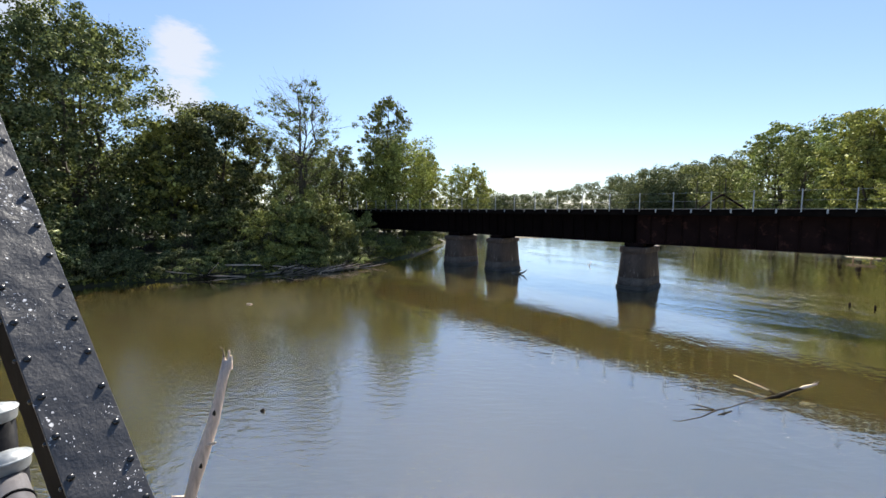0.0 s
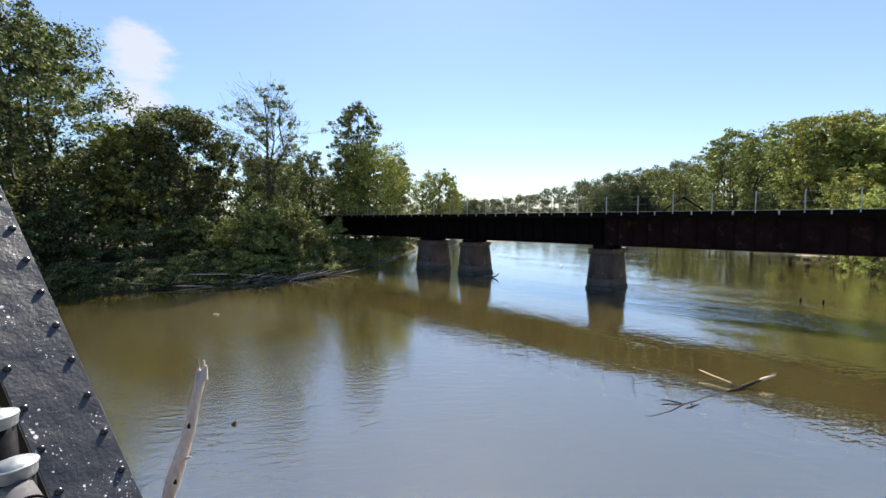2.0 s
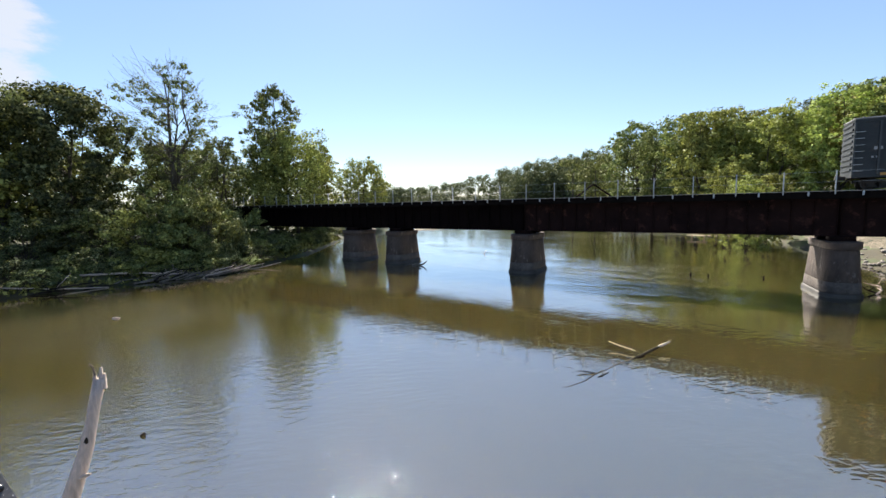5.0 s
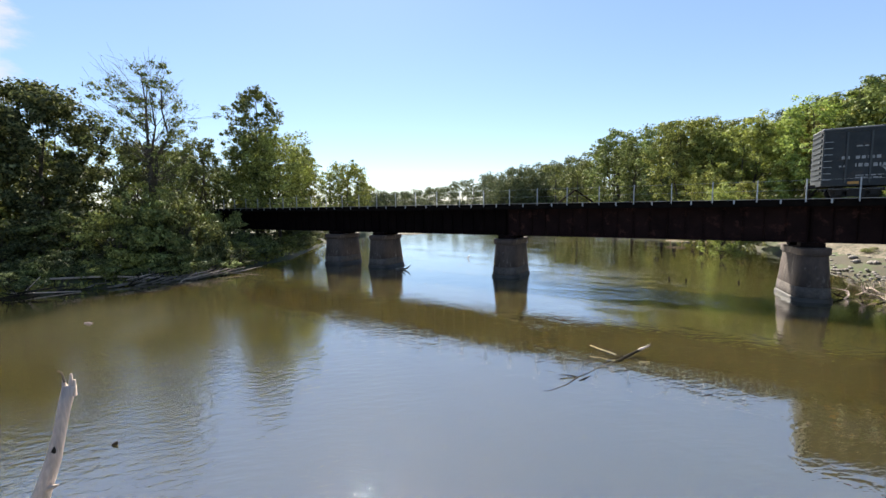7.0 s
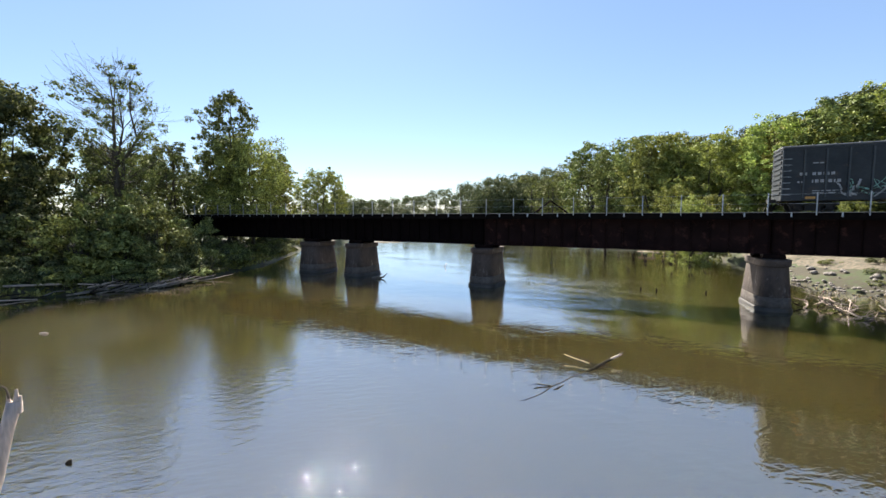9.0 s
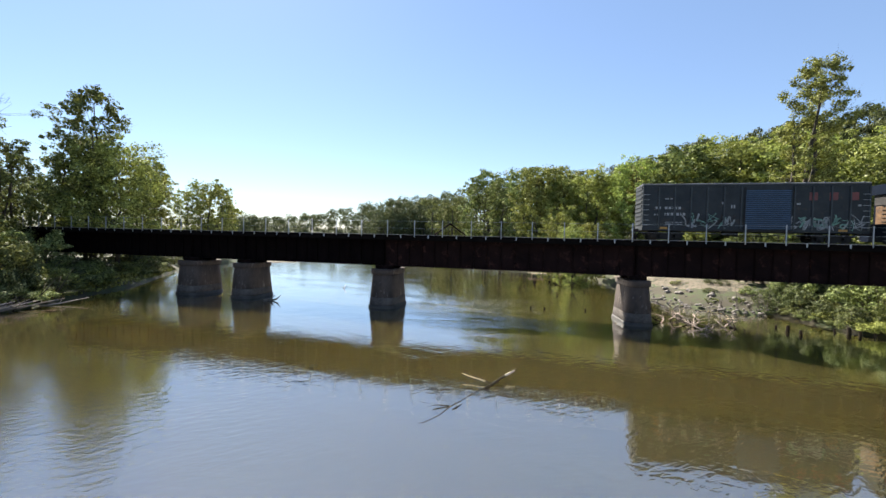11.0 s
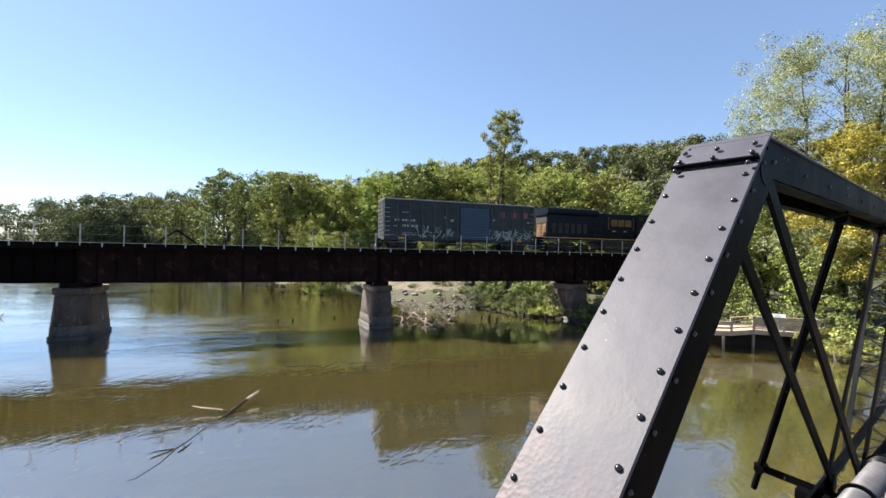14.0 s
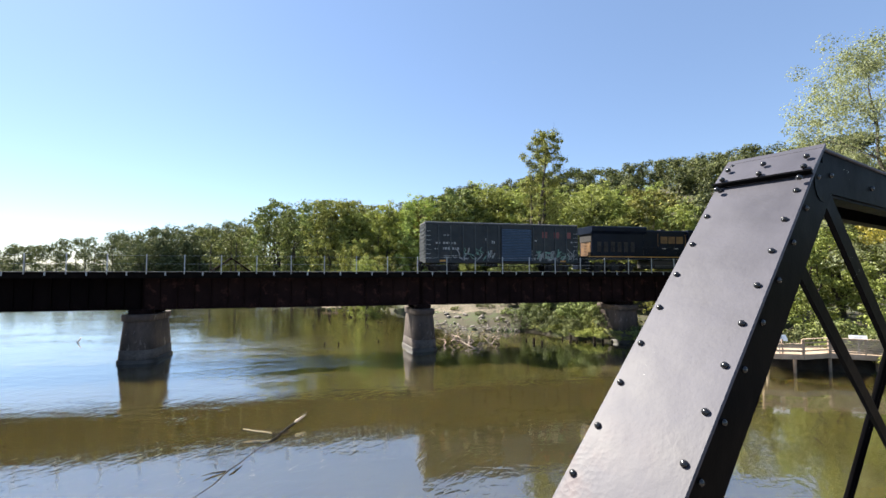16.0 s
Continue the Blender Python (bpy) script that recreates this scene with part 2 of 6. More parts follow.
def paint_material(name, base, chip, rough, chips, shine=0.5, dents=0.2, pitted=0.0):
    """Thick bridge paint with clustered small chips down to pale primer; chips: 0 none to 1 many.
    pitted: length from the foot over which the paint is blistered and tinted with a pink sheen."""
    m, n, l, p = shader(name)
    tc = n.new("ShaderNodeTexCoord")
    o = tc.outputs["Object"]
    wide = noise_node(n, l, 2.0, 4.0, 0.65, o)
    c = ramp(n, l, wide.outputs[0], [(0.3, tuple(v * 0.75 for v in base)), (0.7, tuple(v * 1.3 for v in base))]).outputs[0]
    area = noise_node(n, l, 3.2, 4.0, 0.65, o)
    f = None
    for scale, size in ((38.0, 0.42), (95.0, 0.40)):
        warp = noise_node(n, l, scale * 1.5, 2.0, 0.5, o)
        w = n.new("ShaderNodeVectorMath")
        w.operation = "MULTIPLY_ADD"
        w.inputs[1].default_value = (0.012, 0.012, 0.012)
        l.new(warp.outputs["Color"], w.inputs[0]), l.new(o, w.inputs[2])
        v = n.new("ShaderNodeTexVoronoi")
        v.inputs["Scale"].default_value = scale
        l.new(w.outputs[0], v.inputs["Vector"])
        cluster = n.new("ShaderNodeMapRange")
        cluster.inputs["From Min"].default_value, cluster.inputs["From Max"].default_value = 0.72 - 0.30 * chips, 0.82 - 0.22 * chips
        cluster.inputs["To Max"].default_value = size
        l.new(area.outputs[0], cluster.inputs[0])
        some = n.new("ShaderNodeSeparateColor")
        l.new(v.outputs["Color"], some.inputs[0])
        pick = n.new("ShaderNodeMapRange")
        pick.inputs["From Min"].default_value, pick.inputs["From Max"].default_value = 0.5, 1.0
        l.new(some.outputs[0], pick.inputs[0])
        limit = n.new("ShaderNodeMath")
        limit.operation = "MULTIPLY"
        l.new(cluster.outputs[0], limit.inputs[0]), l.new(pick.outputs[0], limit.inputs[1])
        hit = n.new("ShaderNodeMath")
        hit.operation = "LESS_THAN"
        l.new(v.outputs["Distance"], hit.inputs[0]), l.new(limit.outputs[0], hit.inputs[1])
        if f is None:
            f = hit.outputs[0]
        else:
            k = n.new("ShaderNodeMath")
            k.operation = "MAXIMUM"
            l.new(f, k.inputs[0]), l.new(hit.outputs[0], k.inputs[1])
            f = k.outputs[0]
    blister = None
    if pitted:
        axes = n.new("ShaderNodeSeparateXYZ")
        l.new(o, axes.inputs[0])
        worn = n.new("ShaderNodeMapRange")
        worn.interpolation_type = "SMOOTHSTEP"
        worn.inputs["From Min"].default_value, worn.inputs["From Max"].default_value = pitted, pitted - 0.9
        ragged = n.new("ShaderNodeMath")
        ragged.operation = "MULTIPLY_ADD"
        ragged.inputs[1].default_value = 0.9
        l.new(area.outputs[0], ragged.inputs[0]), l.new(axes.outputs[0], ragged.inputs[2])
        l.new(ragged.outputs[0], worn.inputs[0])
        blush = noise_node(n, l, 7.0, 5.0, 0.7, o)
        tint = n.new("ShaderNodeMath")
        tint.operation = "MULTIPLY"
        l.new(worn.outputs[0], tint.inputs[0])
        l.new(ramp(n, l, blush.outputs[0], [(0.40, (0.0,) * 3), (0.62, (0.8,) * 3)]).outputs[0], tint.inputs[1])
        # pink sheen of the sunlit lower plate, put into the base colour
        c = mixed(n, l, tint.outputs[0], c, (0.125, 0.078, 0.076))
        cell = n.new("ShaderNodeTexVoronoi")
        cell.inputs["Scale"].default_value = 55.0
        l.new(o, cell.inputs["Vector"])
        blister = n.new("ShaderNodeMath")
        blister.operation = "MULTIPLY"
        l.new(cell.outputs["Distance"], blister.inputs[0]), l.new(worn.outputs[0], blister.inputs[1])
    l.new(mixed(n, l, f, c, chip), p.inputs["Base Color"])
    r = ramp(n, l, wide.outputs[0], [(0.25, (rough - 0.06,) * 3), (0.75, (rough + 0.08,) * 3)])
    l.new(r.outputs[0], p.inputs["Roughness"])
    orange = noise_node(n, l, 60.0, 3.0, 0.6, o)
    dent = noise_node(n, l, 5.0, 2.0, 0.5, o)
    k = n.new("ShaderNodeMath")
    k.operation = "MULTIPLY_ADD"
    k.inputs[1].default_value = 7.0
    l.new(dent.outputs[0], k.inputs[0]), l.new(orange.outputs[0], k.inputs[2])
    p.inputs["Specular IOR Level"].default_value = shine
    relief = k.outputs[0]
    if blister:
        deep = n.new("ShaderNodeMath")
        deep.operation = "MULTIPLY_ADD"
        deep.inputs[1].default_value = 4.0
        l.new(blister.outputs[0], deep.inputs[0]), l.new(relief, deep.inputs[2])
        relief = deep.outputs[0]
    bump(n, l, p, relief, dents, 0.003)
    return m


M_WATER = water_material()
M_GROUND = surface("bank_soil", (0.034, 0.028, 0.016), (0.068, 0.058, 0.031), 0.95, coarse=0.15, fine=3.0, depth=0.08, stain=(0.045, 0.06, 0.018), stain_at=0.5)
M_SAND = surface("gravel_sand", (0.11, 0.088, 0.060), (0.21, 0.172, 0.122), 0.95, coarse=0.7, fine=6.0, relief=1.0, depth=0.15, stain=(0.055, 0.055, 0.032), stain_at=0.52)
M_STONE = surface("boulder_stone", (0.12, 0.105, 0.092), (0.28, 0.25, 0.22), 0.9, coarse=1.2, fine=14.0, depth=0.04)
M_CONC = surface("old_concrete", (0.036, 0.026, 0.021), (0.110, 0.079, 0.063), 0.9, coarse=0.8, fine=7.0, relief=0.9, depth=0.05, stain=(0.25, 0.215, 0.19), stain_at=0.60, stretch=(1.0, 1.0, 0.35))
M_STEEL = surface("rusty_girder_steel", (0.005, 0.0028, 0.0027), (0.015, 0.0078, 0.0070), 0.75, coarse=0.9, fine=16.0, depth=0.01, stain=(0.045, 0.019, 0.015), stain_at=0.6, shine=0.06, stretch=(1.0, 1.0, 0.4))
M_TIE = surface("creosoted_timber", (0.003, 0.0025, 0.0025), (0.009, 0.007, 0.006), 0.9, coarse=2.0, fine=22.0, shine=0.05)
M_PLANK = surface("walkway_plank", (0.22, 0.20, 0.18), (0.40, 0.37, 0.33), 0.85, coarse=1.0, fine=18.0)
M_CAP = surface("dull_zinc_cap", (0.17, 0.185, 0.195), (0.29, 0.31, 0.325), 0.42, metal=0.3, coarse=8.0, fine=60.0, depth=0.001)
M_GALV = surface("galvanised_steel", (0.28, 0.30, 0.32), (0.42, 0.44, 0.46), 0.5, metal=0.35, coarse=3.0, fine=40.0, depth=0.002)
M_BARK = surface("bark", (0.035, 0.028, 0.020), (0.085, 0.070, 0.052), 0.95, coarse=2.0, fine=14.0, relief=0.9, depth=0.05)
M_DRIFT = surface("bleached_driftwood", (0.40, 0.31, 0.25), (0.74, 0.61, 0.52), 0.85, coarse=3.0, fine=24.0, relief=0.9, depth=0.025, stain=(0.20, 0.15, 0.12), stain_at=0.66, stretch=(1, 1, 0.18))
M_GREYLOG = surface("grey_weathered_log", (0.09, 0.075, 0.06), (0.26, 0.22, 0.18), 0.9, coarse=2.5, fine=20.0, relief=0.7, depth=0.02, stain=(0.05, 0.04, 0.03), stain_at=0.6)
M_WETWOOD = surface("wet_dark_wood", (0.014, 0.011, 0.008), (0.042, 0.032, 0.023), 0.75, coarse=2.0, fine=18.0, relief=0.7, depth=0.02, shine=0.08)
# truss paint in two tones: near-black sides hold the shade, paler plates the sunlight
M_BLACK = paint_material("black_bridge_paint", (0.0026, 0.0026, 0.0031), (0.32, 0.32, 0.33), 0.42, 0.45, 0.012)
M_LITPLATE = paint_material("sunlit_cover_plate_paint", (0.053, 0.052, 0.068), (0.50, 0.50, 0.50), 0.55, 0.2, 0.32, 0.2, pitted=2.9)
M_BLACKWORN = paint_material("chipped_black_paint", (0.030, 0.029, 0.031), (0.62, 0.62, 0.64), 0.34, 0.98, 0.7, 0.9)
M_RIVET = paint_material("glossy_black_rivet_paint", (0.010, 0.010, 0.011), (0.5, 0.5, 0.5), 0.24, 0.3, 0.6)
M_RAILS = surface("rail_steel", (0.05, 0.035, 0.03), (0.12, 0.09, 0.08), 0.5, metal=0.5)
M_DECKWOOD = surface("weathered_deck_board", (0.25, 0.185, 0.13), (0.46, 0.35, 0.26), 0.85, coarse=1.0, fine=14.0)
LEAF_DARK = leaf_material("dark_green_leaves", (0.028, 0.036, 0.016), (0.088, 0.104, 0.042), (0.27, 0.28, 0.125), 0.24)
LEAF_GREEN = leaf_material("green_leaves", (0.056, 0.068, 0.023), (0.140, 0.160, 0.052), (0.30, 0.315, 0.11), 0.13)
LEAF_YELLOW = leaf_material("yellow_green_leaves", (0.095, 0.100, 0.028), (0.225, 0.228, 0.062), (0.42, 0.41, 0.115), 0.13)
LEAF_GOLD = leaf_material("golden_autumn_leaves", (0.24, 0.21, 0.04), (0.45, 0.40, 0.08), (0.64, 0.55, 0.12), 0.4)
# leaf green brightened so the side-lit woods carry sunlight in their colour
LEAF_SUNLIT = leaf_material("sunlit_green_leaves", (0.13, 0.155, 0.045), (0.26, 0.30, 0.085), (0.40, 0.43, 0.14), 0.35)
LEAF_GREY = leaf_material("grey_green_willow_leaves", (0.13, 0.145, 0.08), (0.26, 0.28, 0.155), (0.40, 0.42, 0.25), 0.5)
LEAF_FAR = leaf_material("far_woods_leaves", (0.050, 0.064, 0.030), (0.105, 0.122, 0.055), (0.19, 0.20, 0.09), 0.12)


# ================= mesh helpers =================
def mesh_object(name, bm, material, parent=None, label="", smooth=False):
    data = bpy.data.meshes.new(name)
    bm.normal_update()
    bm.to_mesh(data)
    bm.free()
    if smooth:
        for f in data.polygons:
            f.use_smooth = True
    data.materials.append(material)
    ob = new(name, data)
    if parent:
        ob.parent = parent
    if label:
        tagged(ob, label)
    return ob


def part(name, bm, material, parent, label="", smooth=False):
    return mesh_object(name, bm, material, parent, label, smooth)


def thing(name, m, label, category, group="", kind=""):
    ob = new(name)
    ob.empty_display_size = 0.2
    ob.matrix_basis = m
    return tagged(ob, label, category, group, kind)


def box(bm, x0, x1, y0, y1, z0, z1):
    vs = [bm.verts.new((x, y, z)) for x in (x0, x1) for y in (y0, y1) for z in (z0, z1)]
    for q in ((0, 1, 3, 2), (4, 6, 7, 5), (0, 4, 5, 1), (2, 3, 7, 6), (0, 2, 6, 4), (1, 5, 7, 3)):
        bm.faces.new([vs[i] for i in q])
    return vs


def boxed(*sizes, bevel=0.0):
    bm = bmesh.new()
    box(bm, *sizes)
    if bevel:
        bmesh.ops.bevel(bm, geom=bm.edges[:], offset=bevel, segments=1, affect="EDGES")
    return bm


def tube(bm, points, radii, sides=8, closed=True):
    """A tapered tube along points."""
    pts = [Vector(p) for p in points]
    rings, side = [], None
    for i, p in enumerate(pts):
        ahead = (pts[min(i + 1, len(pts) - 1)] - pts[max(i - 1, 0)]).normalized()
        side = ahead.orthogonal().normalized() if side is None else (side - ahead * side.dot(ahead)).normalized()
        up = ahead.cross(side)
        r = radii[i] if hasattr(radii, "__len__") else radii
        rings.append([bm.verts.new(p + (side * math.cos(a) + up * math.sin(a)) * r) for a in (2 * math.pi * k / sides for k in range(sides))])
    for a, b in zip(rings, rings[1:]):
        for k in range(sides):
            bm.faces.new((a[k], a[(k + 1) % sides], b[(k + 1) % sides], b[k]))
    if closed:
        bm.faces.new(rings[0][::-1]), bm.faces.new(rings[-1])


def tubed(points, radii, sides=8):
    bm = bmesh.new()
    tube(bm, points, radii, sides)
    return bm


def beam(bm, a, b, wide, thick, across=(0, 1, 0)):
    """A flat bar from a to b; wide lies along the direction across."""
    a, b, w = Vector(a), Vector(b), Vector(across).normalized()
    n = (b - a).cross(w).normalized()
    vs = [bm.verts.new(p + w * i * wide / 2 + n * j * thick / 2) for p in (a, b) for i in (-1, 1) for j in (-1, 1)]
    for q in ((0, 1, 3, 2), (4, 6, 7, 5), (0, 4, 5, 1), (2, 3, 7, 6), (0, 2, 6, 4), (1, 5, 7, 3)):
        bm.faces.new([vs[i] for i in q])


def beamed(a, b, wide, thick, across=(0, 1, 0)):
    bm = bmesh.new()
    beam(bm, a, b, wide, thick, across)
    return bm


def wobble(path, rng, amount):
    return [Vector(p) + Vector(rng.normal(0, amount, 3)) for p in path]


# ================= ground and river =================
LEFT_SHORE = [(-90, -160), (-70, -60), (-52, 0), (-42, 26), (-34, 38.5), (-32.4, 41), (-27, 43), (-21, 46), (-12, 48.6), (-8, 57), (-4, 66), (-1.5, 77), (1, 88), (3, 98), (12, 106), (15, 130), (22, 190), (50, 330), (110, 520), (300, 900)]
RIGHT_SHORE = [(10, -160), (24, -60), (33, -28), (38.2, -14.5), (41, -12), (43.6, -8), (44.4, -4), (46.2, 3.7), (46.6, 7.6), (46.8, 11), (47.8, 13.5), (49.6, 16.5), (47.0, 19.5), (47, 27), (53, 36), (60.5, 45), (63, 57.5), (64, 68), (66, 85), (72, 120), (86, 180), (130, 330), (200, 520), (420, 900)]


def shore_x(shore, y):
    return np.interp(y, [p[1] for p in shore], [p[0] for p in shore])


def shore_gap(shore, x, y):
    """Distance from points to a shore line."""
    best = np.full(np.shape(x), 1e9)
    for (ax, ay), (bx, by) in zip(shore, shore[1:]):
        dx, dy = bx - ax, by - ay
        k = np.clip(((x - ax) * dx + (y - ay) * dy) / (dx * dx + dy * dy), 0, 1)
        best = np.minimum(best, np.hypot(x - ax - k * dx, y - ay - k * dy))
    return best


def ground_z(x, y):
    x, y = np.asarray(x, float), np.asarray(y, float)
    left, right = shore_gap(LEFT_SHORE, x, y), shore_gap(RIGHT_SHORE, x, y)
    on_left, on_right = x < shore_x(LEFT_SHORE, y), x > shore_x(RIGHT_SHORE, y)
    lz = 2.4 * (1 - np.exp(-left / 4.0)) + 0.01 * left
    rz = 2.3 * (1 - np.exp(-right / 6.0)) + 0.012 * right
    hill = 47 / (1 + np.exp(-(x - 175 - 0.10 * y) / 22)) * np.clip((330 - y) / 200, 0, 1) * np.clip((y + 260) / 150, 0, 1)
    z = np.where(on_left, lz, np.where(on_right, rz + hill, -0.25 - 1.6 * (1 - np.exp(-np.minimum(left, right) / 5.0))))
    rough = np.sin(x * 0.61 + 1.3 * np.sin(y * 0.37)) * np.sin(y * 0.53 + 0.8 * np.sin(x * 0.29)) * 0.22
    return z + np.where(on_left | on_right, rough * np.clip(np.minimum(left, right) / 3.0, 0, 1), 0)


def gz(x, y):
    return float(ground_z(x, y))


def grid_sheet(name, xs, ys, heights, material):
    X, Y = np.meshgrid(xs, ys)
    v = np.stack([X, Y, heights(X, Y)], -1).reshape(-1, 3)
    w, h = len(xs), len(ys)
    i = (np.arange(h - 1)[:, None] * w + np.arange(w - 1)).ravel()
    data = bpy.data.meshes.new(name)
    data.from_pydata(v.tolist(), [], np.stack([i, i + 1, i + w + 1, i + w], -1).tolist())
    data.materials.append(material)
    for f in data.polygons:
        f.use_smooth = True
    return new(name, data)


xs = np.unique(np.concatenate([np.arange(-70, 90, 1.5), np.linspace(-2500, -70, 25), np.linspace(90, 420, 45), np.linspace(420, 3000, 20)]))
ys = np.unique(np.concatenate([np.arange(-40, 130, 1.5), np.linspace(-2500, -40, 25), np.linspace(130, 700, 50), np.linspace(700, 3500, 20)]))
ground = grid_sheet("ground", xs, ys, ground_z, M_GROUND)
tagged(ground, "brown soil river banks with patchy grass and a wooded hill", "ground", kind="structure")
bm = bmesh.new()
vs = [bm.verts.new(p) for p in ((-260, -400, 0), (700, -400, 0), (700, 1200, 0), (-260, 1200, 0))]
bm.faces.new(vs)
water = mesh_object("water", bm, M_WATER)
tagged(water, "murky olive brown river water reflecting the sky", "river", kind="structure")

# ================= railway bridge =================
BR = pose(0, 0, 0, 0, 0, -47.15)      # x along the track, y away from the footbridge
TRACK_N, DECK_Z, GIRDER_Z = 40.0, 7.20, 4.12


def pier(s, half_long=2.3, half_thick=1.42, top_z=3.78, skew=0.0):
    """A battered concrete pier cast in lifts, with cut corners, a footing, a coping and bearing blocks."""
    p = thing("bridge_pier", BR @ pose(s, TRACK_N, 0, 0, 0, skew), "weathered brown-grey concrete pier standing in the river under the girders", "bridge pier", "piers of the railway bridge")

    SEG = 5

    def plan(a, b, cut):
        """A rounded rectangle: half sizes a and b, corner radius from cut."""
        r = min(cut * 1.7, a * 0.92)
        ring = []
        for cx, cy, first in ((a - r, -b + r, -90), (a - r, b - r, 0), (-a + r, b - r, 90), (-a + r, -b + r, 180)):
            ring += [(cx + r * math.cos(radians(first + 90 * k / SEG)), cy + r * math.sin(radians(first + 90 * k / SEG))) for k in range(SEG + 1)]
        return ring

    def loft(levels):
        bm = bmesh.new()
        rings = [[bm.verts.new((x, y, z)) for x, y in plan(a, b, c)] for a, b, c, z in levels]
        for r, q in zip(rings, rings[1:]):
            for k in range(len(r)):
                bm.faces.new((r[k], r[(k + 1) % len(r)], q[(k + 1) % len(r)], q[k])).smooth = True
        bm.faces.new(rings[0][::-1]), bm.faces.new(rings[-1])
        return bm
    t, g = half_thick, half_long
    cut = 0.39 * t
    part("footing", loft([(t + 0.06, g + 0.02, cut, -1.8), (t + 0.03, g, cut, 0.22), (t - 0.072, g - 0.072, cut, 0.31)]), M_CONCWET, p, "wet dark footing at the water line")
    lifts = [(0.0, 0.30), (0.24, 1.05), (1.0, top_z - 0.5)]
    for (_, za), (_, zb) in zip(lifts, lifts[1:]):
        fa, fb = (za - 0.3) / (top_z - 0.8), (zb - 0.3) / (top_z - 0.8)
        a0, b0, a1, b1 = t - 0.05 - 0.24 * fa, g - 0.05 - 0.22 * fa, t - 0.05 - 0.24 * fb, g - 0.05 - 0.22 * fb
        part("lift", loft([(a0 - 0.025, b0 - 0.025, cut, za), (a0, b0, cut, za + 0.03), (a1, b1, cut * 0.92, zb - 0.03), (a1 - 0.025, b1 - 0.025, cut * 0.92, zb)]), M_CONCPALE if za < 0.5 else M_CONC, p)
    part("coping", loft([(t - 0.25, g - 0.18, cut * 0.9, top_z - 0.5), (t - 0.20, g - 0.13, cut * 0.9, top_z - 0.46), (t - 0.20, g - 0.13, cut * 0.9, top_z - 0.08), (t - 0.20, g - 0.16, cut * 0.85, top_z)]), M_CONC, p)
    for y in (-1.0, 1.0):
        part("bearing_block", boxed(-0.6 * t, 0.6 * t, y - 0.35, y + 0.35, top_z, GIRDER_Z, bevel=0.03), M_STEEL, p, "rusty steel bearing")
    return p


M_CONCPALE = surface("lime_streaked_concrete", (0.052, 0.042, 0.035), (0.145, 0.120, 0.103), 0.9, coarse=0.9, fine=7.0, relief=0.9, depth=0.05, stain=(0.05, 0.04, 0.034), stain_at=0.58)
M_CONCWET = surface("wet_dark_concrete", (0.020, 0.018, 0.014), (0.055, 0.045, 0.036), 0.6, coarse=1.2, fine=10.0, relief=0.7, depth=0.03)
for s in (-32.3, -16.1):
    pier(s)
pier(6.85, 2.3, 1.18, skew=9.0)
pier(28.2, 2.3, 1.5, skew=6.0)
pier(-39.4, 2.3, 1.75)
pier(50.0)


# left spans are nearly black, the others purple-brown
M_BLACKSTEEL = surface("near_black_girder_steel", (0.0028, 0.0020, 0.0022), (0.0075, 0.0048, 0.0048), 0.8, coarse=0.9, fine=16.0, depth=0.008, shine=0.04, stretch=(1.0, 1.0, 0.4))
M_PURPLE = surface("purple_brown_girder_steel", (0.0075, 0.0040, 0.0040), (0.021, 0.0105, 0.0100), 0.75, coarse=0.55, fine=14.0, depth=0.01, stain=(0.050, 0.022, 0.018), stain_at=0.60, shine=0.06)


